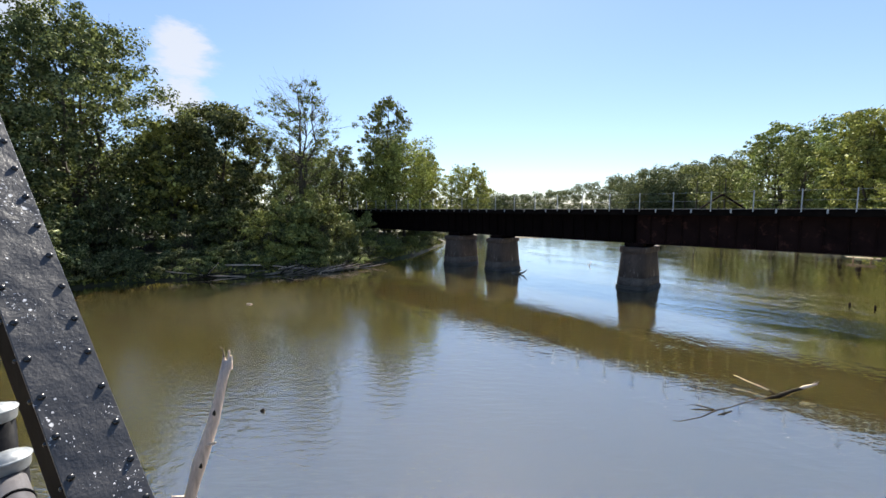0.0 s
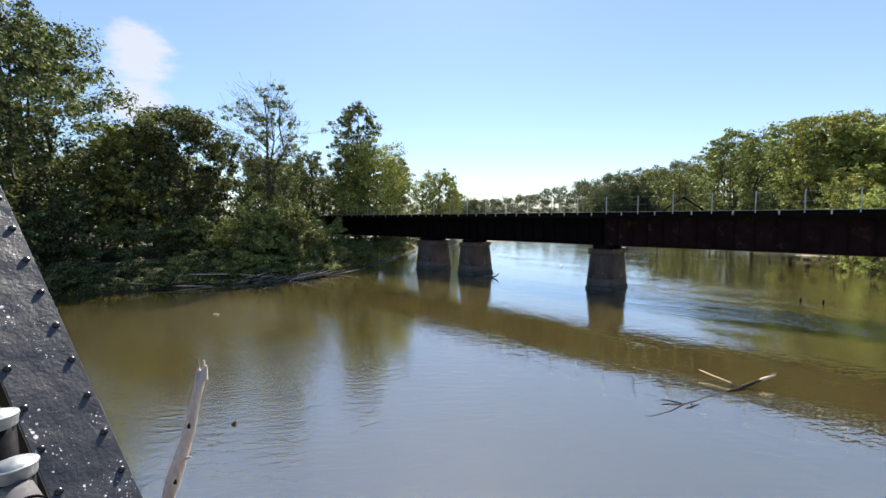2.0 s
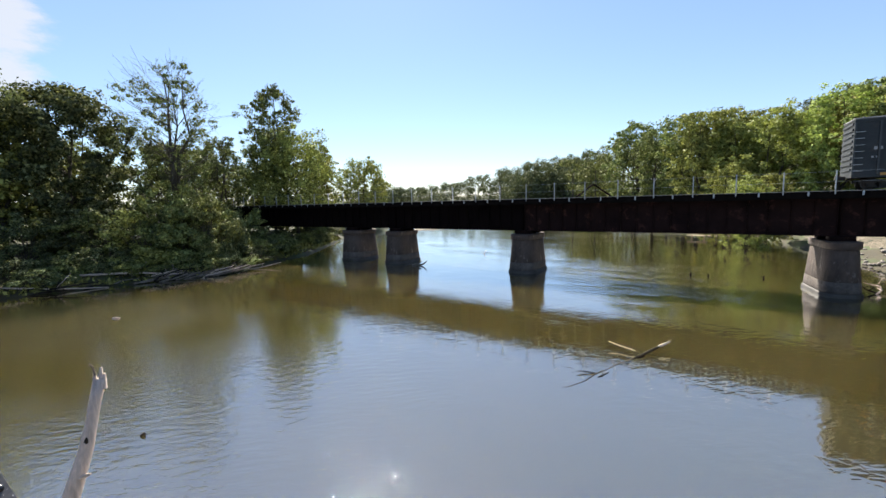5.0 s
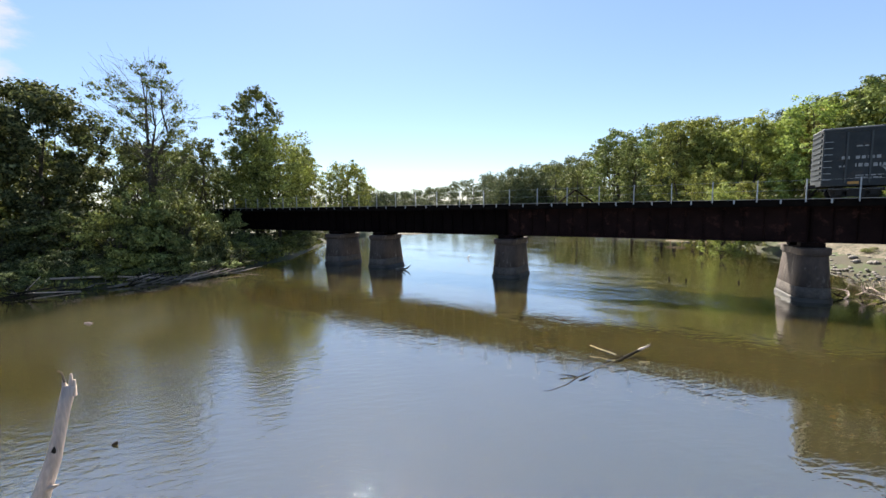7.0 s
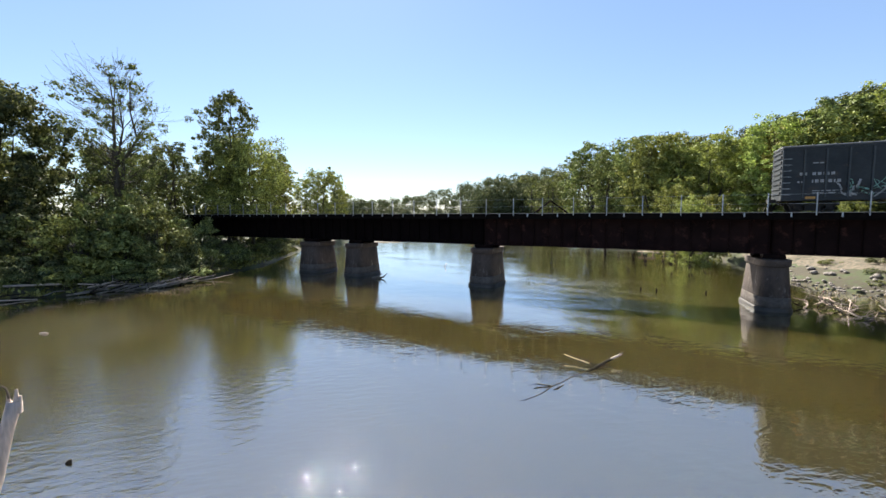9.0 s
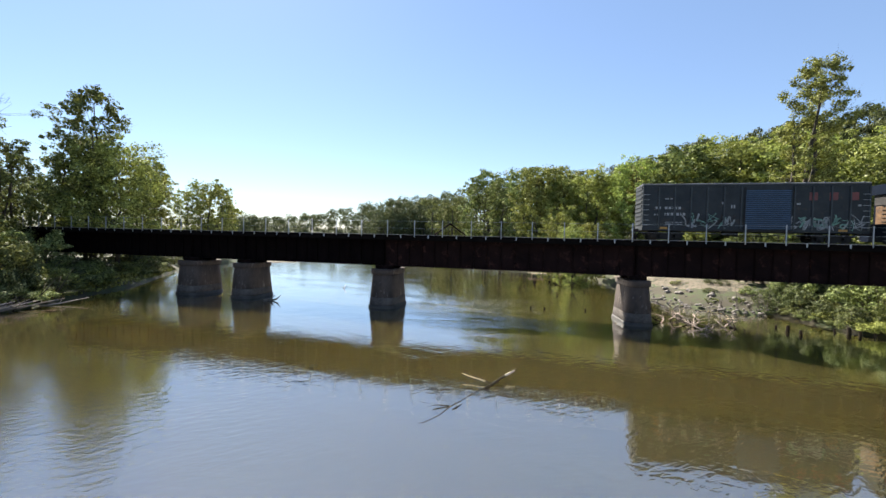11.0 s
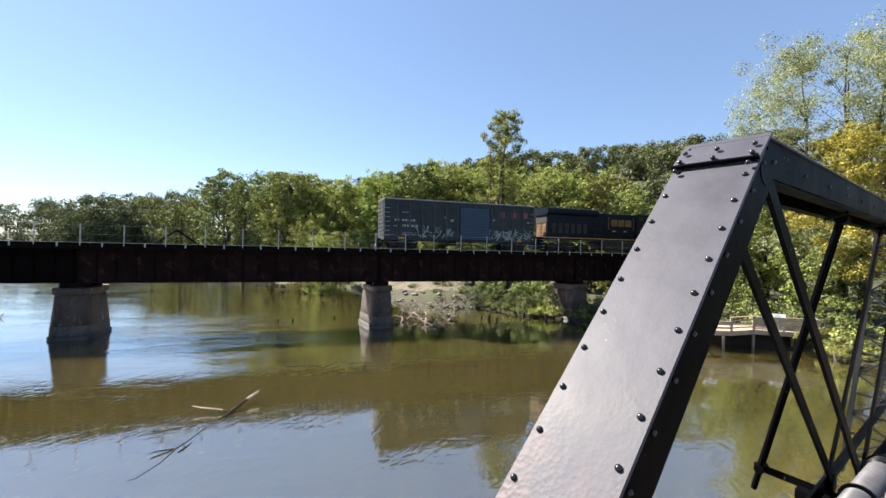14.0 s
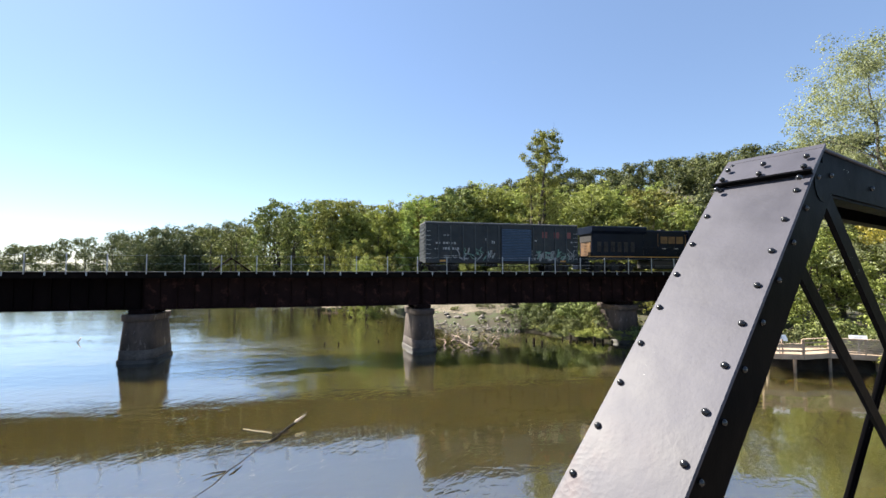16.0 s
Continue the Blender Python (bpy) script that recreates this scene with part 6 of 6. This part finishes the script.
for y0, z0 in ((0.9, -0.4), (1.0, 0.25), (1.5, 0.7), (1.75, 1.02), (3.6, 1.06)):
    ledge.append([Vector((x, y0 + 0.25 * math.sin(x * 1.7 + z0 * 3) + 0.12 * math.sin(x * 4.1), z0 + 0.07 * math.sin(x * 2.9 + y0))) for x in np.linspace(-1.5, 15, 60)])
bm = bmesh.new()
rows = [[bm.verts.new(p) for p in row] for row in ledge]
for r, q in zip(rows, rows[1:]):
    for k in range(len(r) - 1):
        bm.faces.new((r[k], r[k + 1], q[k + 1], q[k]))
o = mesh_object("bank_ledge", bm, M_SOIL, smooth=True)
o.matrix_basis = PF
tagged(o, "dark undercut soil bank beneath the viewing platform", "bank", kind="structure")
M_SIGN = surface("pale_sign_board", (0.72, 0.73, 0.75), (0.82, 0.83, 0.85), 0.5)
for x, y, a in ((38.55, -5.6, -68), (40.98, -10.4, -82)):
    sg = thing("information_sign", pose(x, y, FZ, 0, 0, a), "small pale information panel standing on the platform", "sign", "signs on the platform")
    part("leg", boxed(-0.03, 0.03, -0.03, 0.03, 0, 1.0), M_GALV, sg)
    bm = boxed(-0.5, 0.5, -0.24, 0.24, -0.012, 0.012)
    p = part("panel", bm, M_SIGN, sg)
    p.matrix_basis = pose(0, 0, 1.12, 62, 0, 0)
    for k in range(4):
        q = part("text_bar", boxed(-0.25, 0.25 - 0.07 * (k % 2), 0.1 - k * 0.07, 0.115 - k * 0.07, 0.013, 0.016), M_CAP, sg)
        q.matrix_basis = pose(0, 0, 1.12, 62, 0, 0)

# ================= train =================
RAIL_Z = DECK_Z - 0.02
M_BLUE = surface("dark_blue_engine_paint", (0.0032, 0.0055, 0.013), (0.007, 0.011, 0.022), 0.4, coarse=0.6, fine=10.0, depth=0.004, stain=(0.012, 0.011, 0.011), stain_at=0.7, shine=0.12)
M_YELLOW = surface("engine_yellow_paint", (0.30, 0.15, 0.03), (0.45, 0.24, 0.05), 0.45, coarse=0.8, fine=12.0, depth=0.003)
M_RUSTYEL = surface("sooty_yellow_paint", (0.085, 0.042, 0.016), (0.19, 0.10, 0.035), 0.6, coarse=1.6, fine=12.0, depth=0.003, stain=(0.04, 0.025, 0.015), stain_at=0.58)
M_ROOF = surface("dusty_roof_paint", (0.10, 0.105, 0.11), (0.20, 0.205, 0.21), 0.6)
M_GRIME = surface("grimy_running_gear", (0.010, 0.009, 0.008), (0.030, 0.025, 0.022), 0.8, coarse=2.0, fine=14.0)
M_BOXCAR = surface("faded_blue_boxcar_paint", (0.013, 0.018, 0.022), (0.032, 0.038, 0.043), 0.65, coarse=0.7, fine=9.0, depth=0.004, stain=(0.045, 0.038, 0.036), stain_at=0.6, shine=0.3)
M_BOXPOST = surface("worn_boxcar_rib_paint", (0.018, 0.024, 0.029), (0.040, 0.049, 0.055), 0.6, coarse=0.7, fine=9.0, depth=0.004)
M_DOORBLUE = surface("blue_boxcar_door_paint", (0.016, 0.045, 0.10), (0.035, 0.085, 0.17), 0.5, coarse=0.8, fine=9.0, depth=0.004)
M_WHITEPAINT = surface("sprayed_white_paint", (0.11, 0.125, 0.13), (0.36, 0.39, 0.39), 0.6)
M_STENCIL = surface("worn_stencil_paint", (0.16, 0.17, 0.18), (0.34, 0.35, 0.36), 0.7, coarse=3.0)
M_TEAL = surface("sprayed_green_paint", (0.10, 0.22, 0.18), (0.18, 0.34, 0.28), 0.6)
M_RED = surface("faded_red_paint", (0.10, 0.025, 0.025), (0.18, 0.05, 0.05), 0.6)
M_GLASS = surface("dark_cab_glass", (0.01, 0.012, 0.014), (0.03, 0.034, 0.038), 0.08, relief=0.0)
M_SILVER = surface("pale_cab_roof", (0.30, 0.33, 0.28), (0.48, 0.50, 0.44), 0.5)


def bogie(parent, x, axles, wheel_r, gap, frame_name="truck_frame"):
    """Wheels, axles and side frames under a vehicle."""
    span = gap * (axles - 1) / 2
    for k in range(axles):
        ax = x - span + k * gap
        for y in (-0.74, 0.74):
            w = part("wheel", tubed([(ax, y - 0.06, wheel_r), (ax, y + 0.06, wheel_r)], wheel_r, 22), M_GRIME, parent)
            part("hub", tubed([(ax, y - 0.1, wheel_r), (ax, y + 0.1, wheel_r)], 0.13, 10), M_RAILS, w)
        part("axle", tubed([(ax, -0.74, wheel_r), (ax, 0.74, wheel_r)], 0.08, 8), M_GRIME, parent)
    for y in (-0.98, 0.98):
        bm = bmesh.new()
        box(bm, x - span - 0.55, x + span + 0.55, y - 0.07, y + 0.07, wheel_r + 0.08, wheel_r + 0.30)
        box(bm, x - 0.45, x + 0.45, y - 0.09, y + 0.09, wheel_r - 0.30, wheel_r + 0.1)
        for k in range(axles):
            ax = x - span + k * gap
            box(bm, ax - 0.18, ax + 0.18, y - 0.1, y + 0.1, wheel_r - 0.16, wheel_r + 0.16)
        for d in (-0.55, 0.55):
            beam(bm, (x + d, y, wheel_r - 0.25), (x + d * 2.0, y, wheel_r + 0.12), 0.12, 0.1)
        part(frame_name, bm, M_GRIME, parent)


def coupler(parent, x, way):
    part("coupler", boxed(min(x, x + 0.55 * way), max(x, x + 0.55 * way), -0.13, 0.13, 0.72, 1.0, bevel=0.03), M_GRIME, parent)


def boxcar(s0, s1):
    L = s1 - s0
    c = thing("boxcar", BR @ pose(s0, TRACK_N, RAIL_Z), "faded dark blue railway boxcar with ribbed sides and sprayed graffiti", "railway car")
    H0, H1, W = 1.02, 4.72, 1.5
    part("body", boxed(0.25, L - 0.25, -W, W, H0, H1 - 0.12, bevel=0.03), M_BOXCAR, c)
    part("roof", boxed(0.2, L - 0.2, -W - 0.04, W + 0.04, H1 - 0.12, H1, bevel=0.05), M_ROOF, c, "grey dusty metal roof")
    part("side_sill", boxed(0.25, L - 0.25, -W - 0.05, W + 0.05, H0 - 0.16, H0 + 0.03, bevel=0.01), M_BOXCAR, c)
    part("top_chord", boxed(0.25, L - 0.25, -W - 0.05, W + 0.05, H1 - 0.30, H1 - 0.13, bevel=0.01), M_BOXCAR, c)
    d0, d1 = L * 0.475, L * 0.675
    n = 13
    for k in range(n + 1):
        x = 0.30 + k * (L - 0.6) / n
        if d0 - 0.05 < x < d1 + 0.05:
            continue
        for y in (-W, W):
            o = -1 if y < 0 else 1
            a, b = sorted((y, y + 0.09 * o))
            part("side_post", boxed(x - 0.05, x + 0.05, a, b, H0 + 0.03, H1 - 0.30), M_BOXPOST, c)
    for k in range(13):
        x = 0.7 + k * (L - 1.4) / 12
        part("roof_rib", boxed(x - 0.05, x + 0.05, -W - 0.02, W + 0.02, H1, H1 + 0.035), M_ROOF, c)
    for y in (-W, W):
        o = -1 if y < 0 else 1
        a, b = sorted((y, y + 0.05 * o))
        # door sheet darker than its corrugations: groove shade put into the colour
        door = part("sliding_door", boxed(d0, d1, a, b, H0 - 0.05, H1 - 0.26, bevel=0.01), M_BOXCAR, c, "brighter blue corrugated sliding door")
        for k in range(20):
            z = H0 + 0.08 + k * 0.155
            a, b = sorted((y + 0.05 * o, y + 0.12 * o))
            part("corrugation", boxed(d0 + 0.08, d1 - 0.08, a, b, z, z + 0.085), M_DOORBLUE, door)
        part("door_bar", boxed(d0 + 0.06, d0 + 0.1, min(y + 0.05 * o, y + 0.12 * o), max(y + 0.05 * o, y + 0.12 * o), H0, H1 - 0.35), M_GRIME, door)
        part("door_track", boxed(d0 - 2.2, d1 + 0.1, min(y, y + 0.1 * o), max(y, y + 0.1 * o), H0 - 0.13, H0 - 0.05), M_GRIME, c)
    for x in (0.26, L - 0.26):
        for k in range(7):
            part("ladder_rung", boxed(x + (0.05 if x < 1 else -0.5), x + (0.5 if x < 1 else -0.05), -W - 0.12, -W - 0.09, H0 + 0.25 + 0.42 * k, H0 + 0.28 + 0.42 * k), M_GALV, c)
        w = 1 if x < 1 else -1
        for k in range(9):
            part("end_rib", boxed(min(x, x - 0.08 * w), max(x, x - 0.08 * w), -W + 0.15, W - 0.15, H0 + 0.3 + k * 0.37, H0 + 0.45 + k * 0.37), M_BOXCAR, c)
    # underframe
    bm = bmesh.new()
    box(bm, 0.3, L - 0.3, -0.2, 0.2, 0.8, H0)
    beam(bm, (L * 0.30, -1.3, 0.85), (L * 0.42, -1.3, 0.5), 0.05, 0.05)
    beam(bm, (L * 0.70, -1.3, 0.85), (L * 0.58, -1.3, 0.5), 0.05, 0.05)
    beam(bm, (L * 0.42, -1.3, 0.5), (L * 0.58, -1.3, 0.5), 0.05, 0.05)
    part("underframe", bm, M_GRIME, c)
    part("brake_tank", tubed([(L * 0.40, -0.7, 0.72), (L * 0.47, -0.7, 0.72)], 0.2, 12), M_GRIME, c)
    bogie(c, 2.2, 2, 0.42, 1.75)
    bogie(c, L - 2.2, 2, 0.42, 1.75)
    coupler(c, 0.25, -1), coupler(c, L - 0.25, 1)
    # lettering as bars, graffiti as sprayed strokes
    y = -W - 0.004
    for x0, z, h, widths in ((1.25, 2.62, 0.20, (0.16, 0.16)), (1.95, 2.62, 0.20, (0.2, 0.2, 0.05, 0.2, 0.2)), (1.95, 2.10, 0.22, (0.07, 0.2, 0.2, 0.05, 0.2, 0.08, 0.2)), (1.15, 2.10, 0.12, (0.12, 0.12)), (1.95, 3.42, 0.08, (0.3, 0.2)), (6.1, 3.02, 0.20, (0.2,)), (6.75, 2.72, 0.26, (0.1, 0.1)), (11.2, 3.0, 0.14, (0.25,)), (15.1, 2.9, 0.14, (0.2,)), (2.0, 1.5, 0.07, (0.4, 0.5, 0.3)), (2.0, 1.35, 0.07, (0.3, 0.4, 0.4))):
        x = x0
        for w in widths:
            part("lettering_bar", boxed(x, x + w, y - 0.002, y, z, z + h), M_STENCIL, c, "pale stencilled lettering")
            x += w + 0.09
    for x in (L * 0.745, L * 0.825, L * 0.905):
        part("lettering_bar", boxed(x, x + 0.55, y - 0.002, y, 3.35, 3.95), M_RED, c, "faded red block letter")
    rg = np.random.default_rng(8)

    def stroke(points, wide, material):
        """A sprayed line as one bent ribbon of paint."""
        pts = [points[0]] + [q for p, q in zip(points, points[1:]) if math.hypot(q[0] - p[0], q[1] - p[1]) > 0.01]
        if len(pts) < 2:
            return
        bm = bmesh.new()
        rails = []
        for i, (px, pz) in enumerate(pts):
            ax, az = pts[max(i - 1, 0)]
            bx, bz = pts[min(i + 1, len(pts) - 1)]
            d = max(math.hypot(bx - ax, bz - az), 1e-4)
            ox, oz = -(bz - az) / d * wide / 2, (bx - ax) / d * wide / 2
            rails.append([bm.verts.new((px + ox, y - 0.004, pz + oz)), bm.verts.new((px - ox, y - 0.004, pz - oz))])
        for u, v in zip(rails, rails[1:]):
            bm.faces.new((u[0], u[1], v[1], v[0]))
        part("graffiti_stroke", bm, material, c, "sprayed graffiti stroke")
    for x0, x1, count in ((3.3, 7.0, 6), (L * 0.66, L * 0.955, 8)):
        step = (x1 - x0) / count
        for k in range(count):
            cx, cz = x0 + (k + 0.5) * step, 1.62 + rg.uniform(-0.1, 0.12)
            for layer in range(3):
                n = int(rg.integers(4, 7))
                line = [(cx + rg.uniform(-0.75, 0.75) * step, min(max(cz + rg.normal(0, 0.34), 1.02), 2.35)) for _ in range(n)]
                soft = [line[0]]
                for u, w in zip(line, line[1:]):
                    bend = rg.normal(0, 0.12)
                    soft += [(u[0] + (w[0] - u[0]) * q + bend * math.sin(math.pi * q), u[1] + (w[1] - u[1]) * q + 0.6 * bend * math.sin(math.pi * q)) for q in (0.33, 0.66, 1.0)]
                stroke(soft, rg.uniform(0.035, 0.15), (M_WHITEPAINT, M_STENCIL, M_TEAL, M_GRIME)[int(rg.integers(0, 4))])
    for x in (1.9, L - 1.9):
        part("reflector", boxed(x - 0.28, x + 0.28, y - 0.06, y - 0.05, H0 - 0.05, H0 + 0.12), M_YELLOW, c, "yellow reflective plate")
    return c


def locomotive(s0, s1):
    L = s1 - s0
    c = thing("locomotive", BR @ pose(s0, TRACK_N, RAIL_Z), "dark blue and yellow diesel freight locomotive on the bridge", "locomotive")
    F = 1.62            # walkway height
    part("walkway_frame", boxed(0.5, L - 0.6, -1.48, 1.48, F - 0.32, F, bevel=0.02), M_BLUE, c)
    part("stripe", boxed(0.5, L - 0.6, -1.49, -1.482, F - 0.10, F - 0.01), M_YELLOW, c, "yellow side stripe")
    part("radiator_hood", boxed(1.2, L * 0.335, -1.25, 1.25, F, 4.15, bevel=0.05), M_BLUE, c)
    bm = bmesh.new()
    prof = [(-1.25, 3.95), (-1.52, 4.22), (-1.52, 4.62), (-1.40, 4.72), (1.40, 4.72), (1.52, 4.62), (1.52, 4.22), (1.25, 3.95)]
    ends = [[bm.verts.new((x, y, z)) for y, z in prof] for x in (1.0, L * 0.345)]
    for k in range(8):
        bm.faces.new((ends[0][k], ends[0][(k + 1) % 8], ends[1][(k + 1) % 8], ends[1][k]))
    bm.faces.new(ends[0][::-1]), bm.faces.new(ends[1])
    part("radiator_wing", bm, M_BLUE, c, "overhanging radiator roof")
    part("roof_panel", boxed(L * 0.20, L * 0.335, -1.2, 1.2, 4.72, 4.76), M_SILVER, c, "pale metal roof panel")
    part("engine_hood", boxed(L * 0.335, L * 0.60, -0.95, 0.95, F, 4.45, bevel=0.08), M_BLUE, c)
    part("blower_hood", boxed(L * 0.60, L * 0.815, -1.15, 1.15, F, 4.55, bevel=0.06), M_BLUE, c)
    part("rear_end", boxed(1.16, 1.2, -0.95, 0.95, F, 3.05, bevel=0.012), M_RUSTYEL, c, "sooty yellow rear end panel")
    part("rear_grille", boxed(1.15, 1.2, -1.1, 1.1, 3.12, 3.9, bevel=0.012), M_GRIME, c)
    for k in range(5):
        part("rear_rung", boxed(1.10, 1.14, -0.25, 0.25, F + 0.2 + 0.3 * k, F + 0.23 + 0.3 * k), M_GRIME, c)
    for k in range(6):
        x = 1.75 + k * 0.78
        part("louvre_door", boxed(x, x + 0.46, -1.28, -1.25, F + 0.45, F + 1.5, bevel=0.008), M_GRIME, c)
    for k in range(9):
        x = L * 0.345 + k * 0.6
        part("hood_door", boxed(x, x + 0.55, -0.975, -0.95, F + 0.12, F + 1.75, bevel=0.008), M_BLUE, c)
    for x in (L * 0.615, L * 0.675, L * 0.72, L * 0.765):
        part("grille", boxed(x, x + 0.65, -1.18, -1.15, 3.75, 4.25, bevel=0.01), M_GRIME, c)
    part("stack", boxed(L * 0.47, L * 0.50, -0.3, 0.3, 4.45, 4.65), M_GRIME, c)
    for x in (L * 0.385, L * 0.545):
        part("roof_hatch", boxed(x, x + 0.9, -0.5, 0.5, 4.45, 4.53, bevel=0.02), M_BLUE, c)
    # crest: plain blocks in yellow
    y = -0.98
    for a, b, z0, z1 in ((0.424, 0.428, 2.75, 4.05), (0.424, 0.432, 2.75, 2.83), (0.424, 0.432, 3.97, 4.05), (0.586, 0.59, 2.75, 4.05), (0.582, 0.59, 2.75, 2.83), (0.582, 0.59, 3.97, 4.05), (0.442, 0.481, 3.05, 3.8), (0.487, 0.526, 3.05, 3.8), (0.533, 0.572, 3.05, 3.8)):
        part("emblem_block", boxed(L * a, L * b, y - 0.012, y - 0.004, z0, z1), M_RUSTYEL, c, "sooty yellow emblem block")
    part("equipment_box", boxed(L * 0.715, L * 0.76, -1.32, -1.15, F + 0.05, F + 0.62, bevel=0.02), M_ROOF, c)
    # cab and nose
    cab = part("cab", boxed(L * 0.815, L * 0.905, -1.45, 1.45, F - 0.1, 4.4, bevel=0.06), M_BLUE, c)
    part("cab_roof", boxed(L * 0.81, L * 0.912, -1.4, 1.4, 4.4, 4.6, bevel=0.09), M_SILVER, cab, "pale weathered cab roof")
    for a, b in ((0.829, 0.853), (0.859, 0.883)):
        part("side_window", boxed(L * a, L * b, -1.475, -1.45, 3.55, 4.18, bevel=0.006), M_GLASS, cab)
        part("window_frame", boxed(L * a - 0.04, L * b + 0.04, -1.462, -1.448, 3.50, 4.23), M_GALV, cab)
    part("front_window", boxed(L * 0.905, L * 0.908, -1.1, 1.1, 3.6, 4.25), M_GLASS, cab)
    part("sun_visor", boxed(L * 0.828, L * 0.885, -1.62, -1.44, 4.24, 4.28), M_SILVER, cab)
    bm = bmesh.new()
    vs = []
    for x, hz in ((L * 0.905, 3.5), (L * 0.955, 3.15)):
        vs.append([bm.verts.new(q) for q in ((x, -1.1, F), (x, 1.1, F), (x, 1.1, hz - 0.3), (x, 0.7, hz), (x, -0.7, hz), (x, -1.1, hz - 0.3))])
    for k in range(6):
        bm.faces.new((vs[0][k], vs[0][(k + 1) % 6], vs[1][(k + 1) % 6], vs[1][k]))
    bm.faces.new(vs[0][::-1]), bm.faces.new(vs[1])
    part("nose", bm, M_BLUE, c)
    part("nose_front", boxed(L * 0.955, L * 0.958, -1.08, 1.08, F, 2.85), M_YELLOW, c, "yellow nose panel")
    for yy in (-0.35, 0.35):
        part("headlight", tubed([(L * 0.957, yy, 2.6), (L * 0.962, yy, 2.6)], 0.11, 12), M_SILVER, c)
    # lettering on the cab side and hood, as plain bars
    for k in range(4):
        part("lettering_bar", boxed(L * 0.838 + k * 0.26, L * 0.838 + k * 0.26 + 0.19, -1.458, -1.452, 3.0, 3.32), M_STENCIL, c, "pale cab lettering")
    for k in range(2):
        part("lettering_bar", boxed(L * (0.45 + 0.07 * k), L * (0.45 + 0.07 * k) + 0.5, -0.992, -0.984, 2.45, 2.55), M_STENCIL, c, "small pale lettering")
    # running gear
    bogie(c, 3.9, 3, 0.53, 1.85)
    bogie(c, L - 4.2, 3, 0.53, 1.85)
    part("fuel_tank", boxed(L * 0.385, L * 0.60, -1.35, 1.35, 0.3, F - 0.36, bevel=0.12), M_GRIME, c)
    part("air_tank", tubed([(L * 0.385, -1.2, 1.05), (L * 0.56, -1.2, 1.05)], 0.2, 12), M_GRIME, c)
    for x, w in ((0.45, 1), (L - 0.55, -1)):
        part("pilot", boxed(min(x, x + 0.12 * w), max(x, x + 0.12 * w), -1.4, 1.4, 0.25, F, bevel=0.02), M_BLUE, c)
        for yy in (-1.35, 1.35):
            for k in range(4):
                part("step", boxed(x + 0.1 * w - 0.2, x + 0.1 * w + 0.2, yy - 0.13, yy + 0.13, 0.35 + 0.32 * k, 0.38 + 0.32 * k), M_GALV, c)
        coupler(c, x, -w)
    for k in range(16):
        x = 0.7 + k * (L - 1.5) / 15
        part("stanchion", tubed([(x, -1.46, F), (x, -1.46, F + 1.0)], 0.018, 6), M_BLUE if k % 15 else M_YELLOW, c)
    part("handrail", tubed([(0.7, -1.46, F + 1.0), (L * 0.81, -1.46, F + 1.0)], 0.018, 6), M_BLUE, c)
    return c


boxcar(6.9, 23.0)
locomotive(23.4, 45.0)
